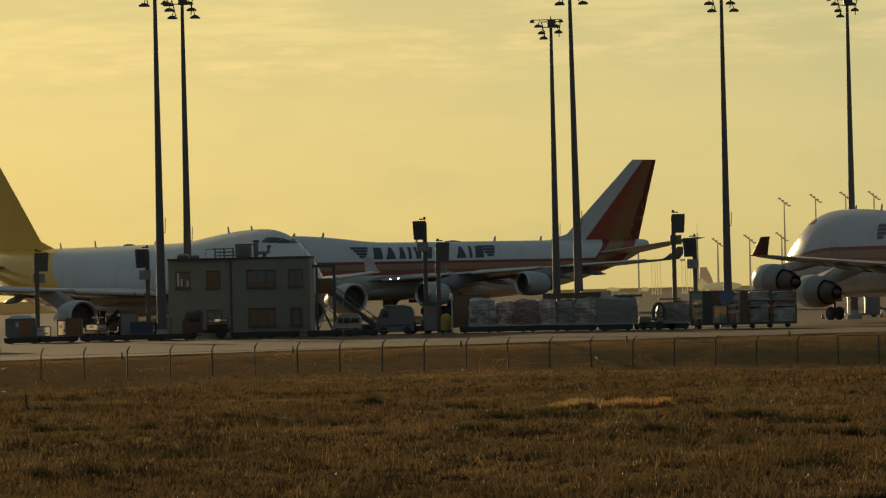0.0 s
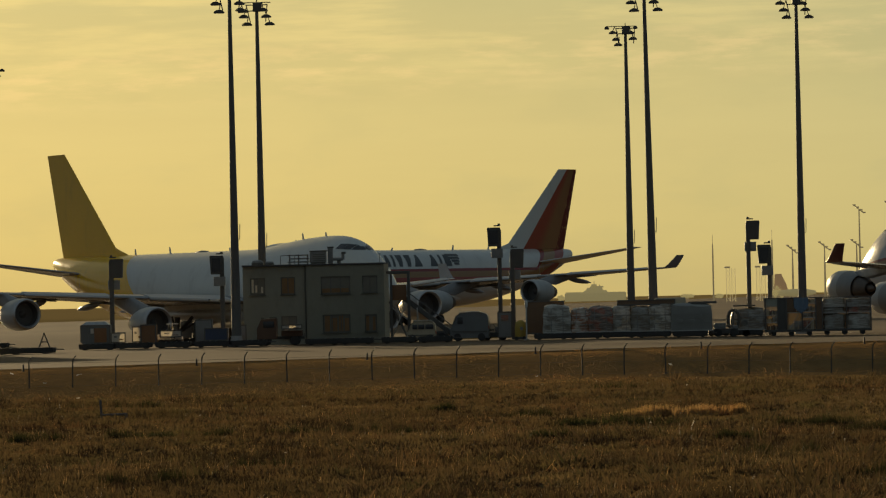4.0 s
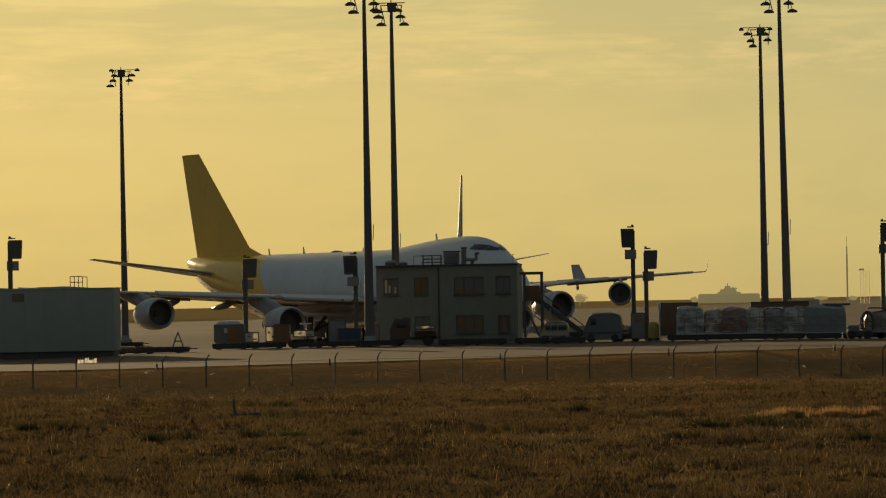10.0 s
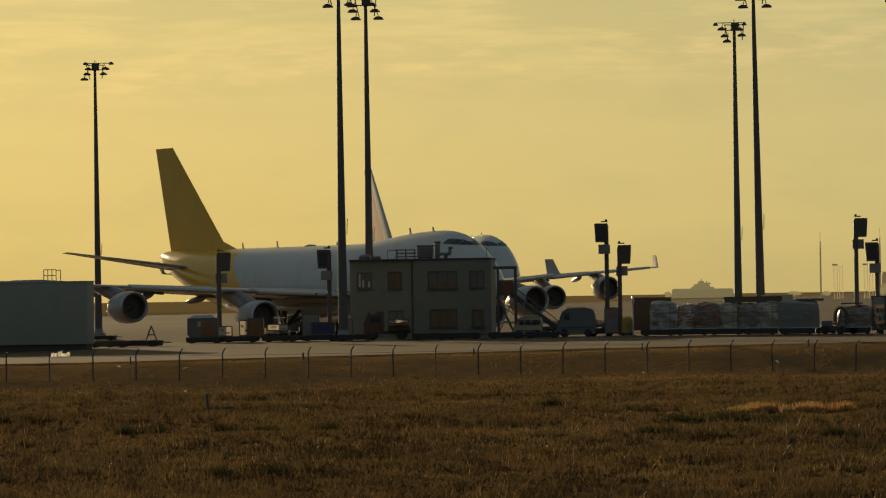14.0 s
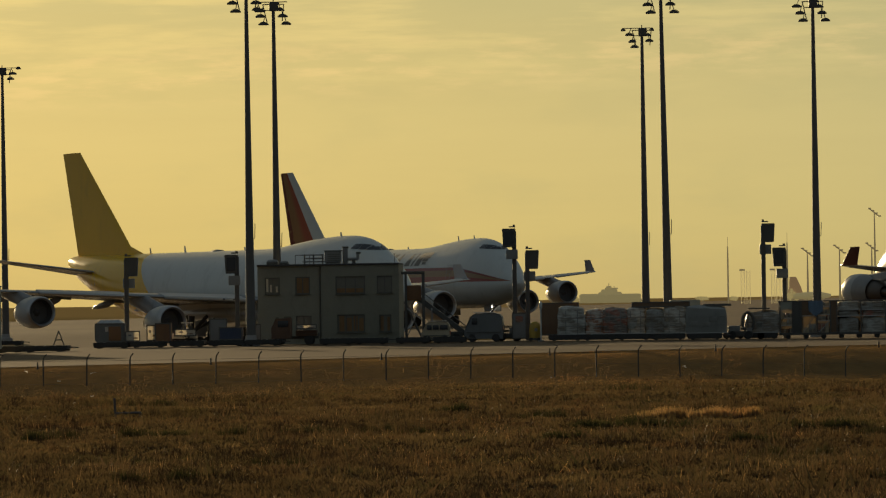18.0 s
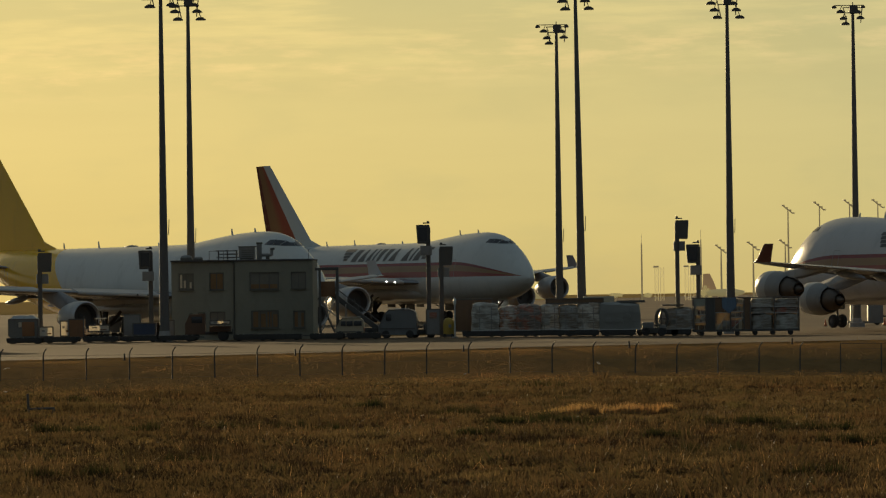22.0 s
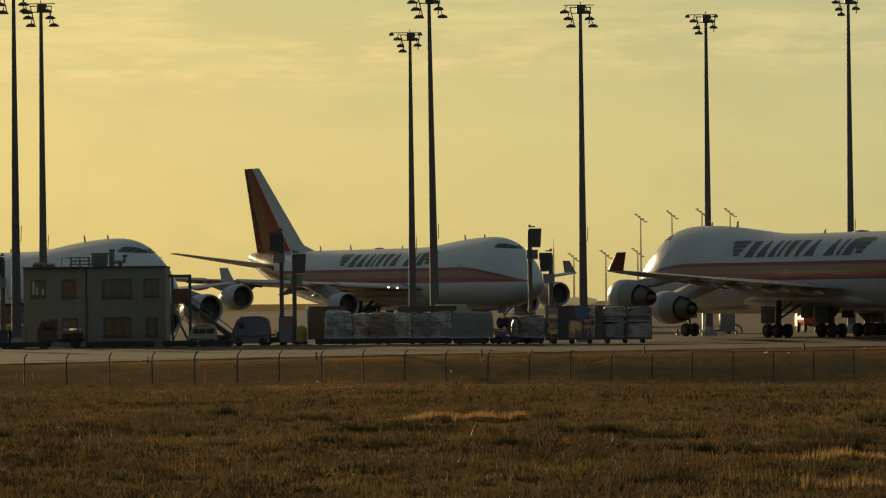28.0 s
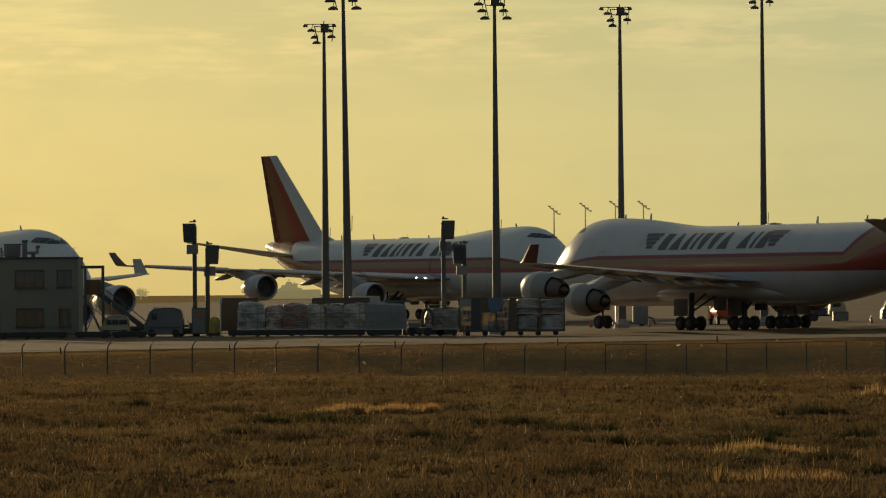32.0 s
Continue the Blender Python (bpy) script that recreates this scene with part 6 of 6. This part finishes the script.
# ---- grass ----
def grass_material(name, a, b, c, rough=0.8, trans=0.42, patch=1.0):
    m = bpy.data.materials.new(name)
    m.use_nodes = True
    k = Nodes(m.node_tree)
    pb = next(n for n in k.n if n.type == "BSDF_PRINCIPLED")
    out = next(n for n in k.n if n.type == "OUTPUT_MATERIAL")
    g = k.add("ShaderNodeNewGeometry")
    v = k.coord("Object")
    wide = k.step(k.noise(k.mapped(v, (1, 0.45, 1)), 0.14, 4.0, 0.6), 0.36, 0.66)
    small = k.step(k.noise(k.mapped(v, (1, 0.6, 1)), 0.75, 4.0, 0.65), 0.42, 0.66)
    rust = k.step(k.noise(v, 0.30, 3.0, 0.6), 0.48, 0.70)
    col = k.ramp(g.outputs["Random Per Island"], [(0.0, a), (0.5, b), (1.0, c)])
    col = k.mix(k.m("MULTIPLY", rust, 0.60 * patch), col, (b[0] * 1.15, b[1] * 0.78, b[2] * 0.72))
    green = k.step(k.noise(k.mapped(v, (1, 0.5, 1)), 0.22, 3.0, 0.6), 0.52, 0.68)
    col = k.mix(k.m("MULTIPLY", green, 0.55 * patch), col, (b[0] * 0.62, b[1] * 0.82, b[2] * 0.62))
    straw = k.step(k.noise(k.mapped(v, (0.6, 0.35, 1)), 0.20, 3.0, 0.6, 1), 0.55, 0.72)
    col = k.mix(k.m("MULTIPLY", straw, 0.55 * patch), col, (b[0] * 1.5, b[1] * 1.42, b[2] * 1.3))
    col = k.mix(k.m("MULTIPLY", wide, 0.68 * patch), col, tuple(q * 0.60 for q in b))
    col = k.mix(k.m("MULTIPLY", small, 0.50 * patch), col, tuple(q * 0.58 for q in b))
    k.put(pb.inputs["Base Color"], col)
    pb.inputs["Roughness"].default_value = rough - 0.2
    pb.inputs["Specular IOR Level"].default_value = 0.14
    tr = k.add("ShaderNodeBsdfTranslucent")
    k.put(tr.inputs[0], col)
    mx = k.add("ShaderNodeMixShader")
    mx.inputs[0].default_value = trans
    k.l.new(pb.outputs[0], mx.inputs[1])
    k.l.new(tr.outputs[0], mx.inputs[2])
    k.l.new(mx.outputs[0], out.inputs[0])
    return m


M_GRASS = grass_material("dry_brown_grass", (0.112, 0.080, 0.037), (0.122, 0.087, 0.040), (0.131, 0.093, 0.044), trans=0.56)
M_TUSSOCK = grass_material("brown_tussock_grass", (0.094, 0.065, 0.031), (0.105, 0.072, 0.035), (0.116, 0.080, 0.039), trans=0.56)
# Turf set well above the field grass to offset the shaded bank.
M_TURF = grass_material("short_brown_turf", (0.226, 0.138, 0.059), (0.238, 0.145, 0.062), (0.250, 0.153, 0.066), trans=0.60, patch=0.6)
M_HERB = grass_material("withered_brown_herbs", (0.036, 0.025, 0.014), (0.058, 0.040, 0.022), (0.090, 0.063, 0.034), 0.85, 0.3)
M_LEAFY = grass_material("olive_and_rust_leaves", (0.055, 0.050, 0.022), (0.095, 0.070, 0.034), (0.150, 0.092, 0.048), 0.8, 0.45)
M_STRAW = grass_material("golden_straw_grass", (0.262, 0.158, 0.062), (0.369, 0.230, 0.094), (0.475, 0.306, 0.131), 0.7, 0.55)
M_WISP = grass_material("dull_straw_grass", (0.150, 0.105, 0.047), (0.190, 0.132, 0.058), (0.235, 0.163, 0.072), 0.75, 0.5, 0.4)
M_WEED = grass_material("dark_green_weeds", (0.030, 0.032, 0.013), (0.044, 0.047, 0.018), (0.062, 0.062, 0.022), 0.8, 0.35)

LV = np.vectorize(level)


def blades(name, x, y, h, wide, mat, label, seed, lean=0.28):
    """One mesh of upright tapering blades; x, y, h, wide are arrays."""
    rng = np.random.default_rng(seed)
    n = len(x)
    a = rng.uniform(0, 2 * np.pi, n)
    dx, dy = np.cos(a) * wide / 2, np.sin(a) * wide / 2 * 0.4
    z = LV(x, y) - 0.03
    lx, ly = rng.normal(0, lean, n) * h, rng.normal(0, lean, n) * h
    v = np.empty((n, 3, 3), np.float32)
    v[:, 0] = np.stack([x - dx, y - dy, z], 1)
    v[:, 1] = np.stack([x + dx, y + dy, z], 1)
    v[:, 2] = np.stack([x + lx, y + ly, z + h], 1)
    me = bpy.data.meshes.new(name)
    me.vertices.add(3 * n)
    me.vertices.foreach_set("co", v.ravel())
    me.loops.add(3 * n)
    me.loops.foreach_set("vertex_index", np.arange(3 * n, dtype=np.int32))
    me.polygons.add(n)
    me.polygons.foreach_set("loop_start", np.arange(0, 3 * n, 3, dtype=np.int32))
    me.update(calc_edges=True)
    me.materials.append(mat)
    return tagged(new(name, me), label, "grass", kind="stuff")


def clump(x, y, s, seed=3):
    """Smooth random field between 0 and 1, with spots of about 1 / s metres."""
    g = np.random.default_rng(seed).random((64, 64))
    u, w = np.asarray(x) * s + 500.0, np.asarray(y) * s * 0.6 + 500.0
    i, j = np.floor(u).astype(int), np.floor(w).astype(int)
    a, b = u - i, w - j
    a, b = a * a * (3 - 2 * a), b * b * (3 - 2 * b)
    i0, i1, j0, j1 = i % 64, (i + 1) % 64, j % 64, (j + 1) % 64
    return (g[i0, j0] * (1 - a) + g[i1, j0] * a) * (1 - b) + (g[i0, j1] * (1 - a) + g[i1, j1] * a) * b


def spread(rng, n):
    y = 112 + (314 - 112) * rng.random(n) ** 1.2
    x = y * rng.uniform(-0.185, 0.150, n)
    yy = y - 0.25 * (np.clip(x, -60, 60) + 35)
    keep = yy < 296.3
    return x[keep], y[keep], yy[keep]


def meadow():
    rng = np.random.default_rng(5)
    # low matted growth
    x, y, yy = spread(rng, 560000)
    keep = rng.random(len(x)) < np.clip((284 - yy) / 12, 0.0, 1.0)
    x, y, yy = x[keep], y[keep], yy[keep]
    thick = clump(x, y, 0.8) * 0.6 + clump(x, y, 0.17, 8) * 0.5
    h = rng.uniform(0.06, 0.20, len(x)) * (0.5 + thick) * np.clip((300 - yy) / 40, 0.35, 1.0)
    blades("dry_grass", x, y, h, rng.uniform(0.05, 0.13, len(x)) * (0.3 + y / 180), M_GRASS, "matted dry brown grass covering the field", 6, 0.5)
    # short turf on the bank below the road
    x = rng.uniform(-55, 46, 240000)
    yy = rng.uniform(250, 296.3, 240000)
    y = yy + 0.25 * (x + 35)
    h = rng.uniform(0.035, 0.085, len(x)) * (0.6 + 0.7 * clump(x, y, 0.5, 19))
    blades("bank_turf", x, y, h, rng.uniform(0.04, 0.08, len(x)), M_TURF, "short dull brown turf on the bank below the road", 61, 0.35)
    # tussocks of uneven height
    cx, cy, cyy = spread(rng, 34000)
    want = clump(cx, cy, 0.45, 12) * 0.6 + clump(cx, cy, 1.7, 14) * 0.5
    keep = rng.random(len(cx)) < np.clip((want - 0.28) * 2.0, 0.04, 1) * np.clip((284 - cyy) / 34, 0.0, 1.0)
    cx, cy, cyy, want = cx[keep], cy[keep], cyy[keep], want[keep]
    tall = np.exp(rng.normal(-1.45, 0.42, len(cx))) * (0.35 + 0.75 * want) * np.clip((300 - cyy) / 45, 0.4, 1.0)
    k = 15
    r = rng.uniform(0.05, 0.30, (len(cx), k)) * (0.5 + tall[:, None])
    t = rng.uniform(0, 2 * np.pi, (len(cx), k))
    x, y = (cx[:, None] + r * np.cos(t)).ravel(), (cy[:, None] + r * np.sin(t)).ravel()
    h = (np.clip(tall, 0.08, 0.60)[:, None] * rng.uniform(0.45, 1.1, (len(cx), k))).ravel()
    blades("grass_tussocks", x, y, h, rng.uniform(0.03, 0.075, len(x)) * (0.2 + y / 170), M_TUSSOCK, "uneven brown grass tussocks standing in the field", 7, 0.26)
    # pale specks of seed heads on the near side
    y = 112 + 85 * rng.random(9000) ** 1.6
    x = y * rng.uniform(-0.185, 0.150, 9000)
    keep = rng.random(len(x)) < np.clip(clump(x, y, 0.5, 23) * 1.5 - 0.45, 0.03, 1)
    x, y = x[keep], y[keep]
    blades("seed_heads", x, y, rng.uniform(0.20, 0.42, len(x)), rng.uniform(0.010, 0.03, len(x)), M_STRAW, "small pale seed heads on dry stems", 63, 0.5)
    # seed stalks
    x, y, yy = spread(rng, 5000)
    keep = rng.random(len(x)) < np.clip(clump(x, y, 0.3, 17) * 1.6 - 0.5, 0.02, 1)
    x, y = x[keep], y[keep]
    blades("seed_stalks", x, y, rng.uniform(0.25, 0.55, len(x)), np.full(len(x), 0.022), M_STRAW, "thin pale seed stalks scattered over the field", 9, 0.12)


meadow()


def herbs():
    """Withered leafy plants, thickest on the near side of the field, which they darken."""
    rng = np.random.default_rng(51)
    n = 15000
    cy = 112 + 150 * rng.random(n) ** 1.9
    cx = cy * rng.uniform(-0.185, 0.150, n)
    keep = rng.random(n) < np.clip(clump(cx, cy, 0.22, 33) * 1.5 + clump(cx, cy, 0.9, 35) * 0.8 - 0.75, 0.05, 1)
    cx, cy = cx[keep], cy[keep]
    size = np.exp(rng.normal(-1.35, 0.35, len(cx)))
    k = 26
    t, q = rng.uniform(0, 2 * np.pi, (len(cx), k)), np.sqrt(rng.random((len(cx), k)))
    x, y = (cx[:, None] + size[:, None] * q * np.cos(t)).ravel(), (cy[:, None] + size[:, None] * q * np.sin(t)).ravel()
    h = (size[:, None] * (1.15 - 0.7 * q) * rng.uniform(0.6, 1.2, (len(cx), k))).ravel()
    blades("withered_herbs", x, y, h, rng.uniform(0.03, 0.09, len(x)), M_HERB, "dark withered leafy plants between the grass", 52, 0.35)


herbs()


def leafy():
    """Broad-leaved dry plants that break up the grass."""
    rng = np.random.default_rng(81)
    n = 16000
    cy = 112 + 160 * rng.random(n) ** 1.5
    cx = cy * rng.uniform(-0.185, 0.150, n)
    keep = rng.random(n) < np.clip(clump(cx, cy, 0.35, 43) * 1.3 + clump(cx, cy, 1.1, 45) * 0.8 - 0.55, 0.08, 1)
    cx, cy = cx[keep], cy[keep]
    size = np.exp(rng.normal(-1.45, 0.45, len(cx)))
    k = 18
    t, q = rng.uniform(0, 2 * np.pi, (len(cx), k)), np.sqrt(rng.random((len(cx), k)))
    x, y = (cx[:, None] + size[:, None] * 1.1 * q * np.cos(t)).ravel(), (cy[:, None] + size[:, None] * 1.1 * q * np.sin(t)).ravel()
    h = (size[:, None] * (1.25 - 0.8 * q) * rng.uniform(0.5, 1.2, (len(cx), k))).ravel()
    blades("leafy_plants", x, y, h, rng.uniform(0.06, 0.16, len(x)), M_LEAFY, "broad-leaved olive and rust-brown plants in the grass", 82, 0.6)


leafy()


def swathe(name, spots, mat, label, seed, per=420, hmin=0.35, hmax=0.72, category="grass"):
    """Patches of other growth: (x0, x1, y, depth) along the field."""
    rng = np.random.default_rng(seed)
    xs, ys = [], []
    for x0, x1, y, dep in spots:
        n = int(per * (x1 - x0) * dep)
        u = rng.random(n)
        xs.append(x0 + (x1 - x0) * u + rng.normal(0, 0.12, n))
        ys.append(y + dep * (rng.random(n) - 0.5) * (0.35 + 0.65 * np.sin(np.pi * u)) + 0.25 * np.sin((x0 + u * (x1 - x0)) * 0.9))
    x, y = np.concatenate(xs), np.concatenate(ys)
    keep = rng.random(len(x)) < np.clip(clump(x, y, 1.6) * 1.7 - 0.25, 0.08, 1)
    x, y = x[keep], y[keep]
    h = rng.uniform(hmin, hmax, len(x)) * (0.45 + 0.8 * clump(x + 2, y, 1.3))
    blades(name, x, y, h, rng.uniform(0.02, 0.05, len(x)) * (0.6 + y / 220), mat, label, seed + 1, 0.16)


swathe("straw_grass", [(-1.0, 1.9, 205.5, 2.4), (2.2, 5.2, 208.5, 2.2), (11.3, 15.3, 147, 1.0), (10.5, 13.9, 126.5, 1.0), (25.0, 28.0, 221, 0.5)], M_STRAW, "pale golden straw grass in bands across the field", 21)
swathe("straw_wisps", [(-4.6, -3.4, 205, 1.0), (-2.9, -2.1, 201, 1.0), (0.8, 3.6, 199.5, 0.5), (6.6, 7.4, 204, 0.8), (7.9, 10.6, 206.5, 0.9), (19.5, 25.0, 222, 0.6), (-38, -33, 262, 0.8), (-30.5, -25, 258, 0.7), (-24, -18, 263, 0.6), (-9, -2, 252, 0.6), (12, 20, 262, 0.7), (21, 30, 266, 0.6), (-36, -28, 232, 0.7), (-22, -12, 228, 0.6), (-27, -24, 206, 0.6), (-16, -10, 208, 0.5), (-20, -14, 168, 0.5), (-9, -3, 158, 0.5), (14, 20, 246, 0.6), (-5.5, 3.5, 136, 0.5), (-19, -11, 133, 0.6), (4.5, 8.5, 122, 0.5)], M_WISP, "thin dull straw bands running across the field", 71, 170, 0.12, 0.3)
# Some clumps on the near right are added to darken that side.
swathe("dark_weeds", [(-20.0, -17.6, 185.5, 3.0), (-16.3, -15.2, 184, 2.0), (-23.8, -21.8, 186, 2.4), (-9.0, -7.4, 180, 2.0), (-3.4, -2.0, 170, 2.0), (3.2, 4.8, 167, 2.0), (-9.6, -8.0, 223, 2.0), (0.2, 1.6, 236, 2.4), (8.0, 11.0, 178, 2.5), (14.5, 17.5, 176, 2.5), (-1.6, 0.6, 262, 3.0), (3.5, 6.0, 150, 1.6), (-12.5, -10.5, 150, 1.8), (18.5, 21.5, 196, 2.4), (-31, -28.5, 200, 2.4), (-26, -23.6, 244, 2.0), (-5.4, -3.2, 210.5, 1.6), (-15.4, -13.0, 141, 1.6), (6.2, 8.0, 134, 1.4), (15.5, 22.0, 168, 2.2), (17.5, 24.0, 158, 1.8), (9.0, 15.5, 162, 1.6), (21.0, 27.0, 182, 2.0), (-2.6, 2.2, 192, 1.6), (6.0, 9.0, 190, 1.6), (-14.0, -9.5, 188, 1.8), (11.5, 16.0, 140, 1.2), (15.0, 18.5, 133, 1.2), (2.6, 4.0, 214, 1.2)], M_WEED, "dark green weeds in low clumps between dry grass", 31, 200, 0.2, 0.55)


# ---- litter and a broken post in the grass ----
M_POST = material("weathered_fence_steel", (0.075, 0.070, 0.060), 0.7, 0.1, 0.25, 6.0)
M_PAPER = let_through(material("white_paper", (0.75, 0.74, 0.70), 0.7, vary=0.1, grain=9.0), 0.65, (0.92, 0.90, 0.85))


def scrap(x, y, s, seed):
    rng = random.Random(seed)
    p = empty("litter", pose(x, y, level(x, y) + (0.12 if s < 0.2 else 0.05), rng.uniform(-20, 20), rng.uniform(-20, 20), rng.uniform(0, 180)), "crumpled scrap of white paper caught in the grass", "litter", "litter")
    rings = []
    for i in range(6):
        rings.append([((i / 5 - 0.5) * s * 2 + rng.uniform(-0.1, 0.1) * s, c * s * 0.7 + rng.uniform(-0.15, 0.15) * s, d * s * 0.5 + rng.uniform(0, 0.35) * s) for c, d in ((-1, 0), (-0.4, 0.4), (0.3, 0.2), (1, 0.5), (0.3, 0.1), (-0.4, 0.3))])
    part("paper", loft(rings), M_PAPER, p)


def plastic_sheet(x, y):
    """A torn sheet of plastic that stands up in folds."""
    p = empty("plastic_sheet", pose(x, y, level(x, y) + 0.03), "torn white plastic sheet blown against the road edge", "litter", "litter")
    rng = random.Random(41)
    for dx, w, h in ((-0.28, 0.42, 0.30), (0.08, 0.30, 0.44), (0.42, 0.36, 0.26), (0.70, 0.22, 0.38)):
        n = 7
        v = [(dx + w * (i / (n - 1) - 0.5), 0.10 * math.sin(i * 2.1 + dx * 9) + 0.06 * j, h * j / 3 * (0.55 + 0.45 * math.sin(i * 1.7 + dx * 5) ** 2) + 0.02 * rng.random()) for j in range(4) for i in range(n)]
        f = [(j * n + i, j * n + i + 1, (j + 1) * n + i + 1, (j + 1) * n + i) for j in range(3) for i in range(n - 1)]
        part("fold", (v, f), M_PAPER, p)


plastic_sheet(-46.2, 328.5)


def road_marker(x):
    y = 294.6 + 0.25 * (x + 35)
    p = empty("road_marker", pose(x, y, level(x, y) - 0.02), "short dark marker stub at the road edge", "marker post", "road markers")
    part("stub", turned([(0, 0.055), (0.40, 0.05), (0.45, 0.03), (0.46, 0.01)], "z", 10), M_CHASSIS, p)
    part("collar", turned([(0, 0.09), (0.05, 0.09), (0.07, 0.06)], "z", 10), M_CHASSIS, p)


for i in range(7):
    road_marker(-36.9 + 10.45 * i)

for i, (x, y, s) in enumerate(((-34.43, 284.5, 0.1), (-32.94, 289, 0.12), (-37.09, 290, 0.1), (2.81, 294.5, 0.1), (-5.2, 287, 0.09), (22.98, 305.5, 0.12), (24.42, 305.5, 0.09), (29.66, 309.5, 0.1), (2.86, 294, 0.09), (-34.41, 284.5, 0.1), (-32.85, 289.5, 0.1), (-32.45, 267.6, 0.10), (-31.2, 273.5, 0.12))):
    scrap(x, y, s, i)

bp = empty("broken_post", pose(-23.54, 215.5, level(-23.54, 215.5)), "bent dark steel post lying in the grass", "post")
part("bar", rods(0.055, ((0, 0, 0.30), (1.15, 0, 0.33)), ((0, 0, 0.05), (-0.05, 0, 1.0)), ((1.1, 0, 0.0), (1.12, 0, 0.33))), M_DARK, bp)


# ---- the fence ----
def build_fence():
    f = empty("fence", pose(0, 0, 0), "steel mesh perimeter fence with cranked posts in dry grass", "fence", kind="structure")
    me = None
    ends = []
    straight = None
    for i in range(46):
        x = -52.75 + 2.512 * i
        y = 283 + 0.195 * (x + 35)
        z = level(x, y) - 0.05
        if x > 15.5:
            if straight is None:
                p = part("fence_post", rods(0.036, ((0, 0, 0), (0, 0, 1.85))), M_POST, f)
                straight = p.data
            else:
                p = new("fence_post", straight)
                p.parent = f
            p.location = (x, y, z)
            ends.append((x, y, z))
            continue
        if me is None:
            bm = bmesh.new()
            rod(bm, (0, 0, 0), (0, 0, 1.55), 0.042, 8)
            rod(bm, (0, 0, 1.54), (0.05, -0.03, 1.76), 0.040, 8)
            rod(bm, (0.05, -0.03, 1.75), (0.20, -0.09, 1.95), 0.036, 8)
            p = part("fence_post", bm, M_POST, f)
            me = p.data
        else:
            p = new("fence_post", me)
            p.parent = f
        p.location = (x, y, z)
        p.rotation_euler = (radians(random.uniform(-1.2, 1.2)), radians(random.uniform(-1.5, 1.5)), radians(random.uniform(-12, 12)))
        ends.append((x, y, z))
    for h, r in ((0.15, 0.006), (0.85, 0.006), (1.52, 0.008)):
        part("wire", rods(r, *[((a[0], a[1], a[2] + h), (b[0], b[1], b[2] + h)) for a, b in zip(ends, ends[1:])], n=4), M_POST, f)
    rail = [e for e in ends if e[0] > 15.5]
    part("top_rail", rods(0.024, *[((a[0], a[1], a[2] + 1.85), (b[0], b[1], b[2] + 1.85)) for a, b in zip(rail, rail[1:])], n=6), M_POST, f)
    return f


build_fence()


def motions():
    walk(taxiing, [(t, heading_pose(x, y, 0.03, a)) for t, x, y, a in TAXI])


motions()
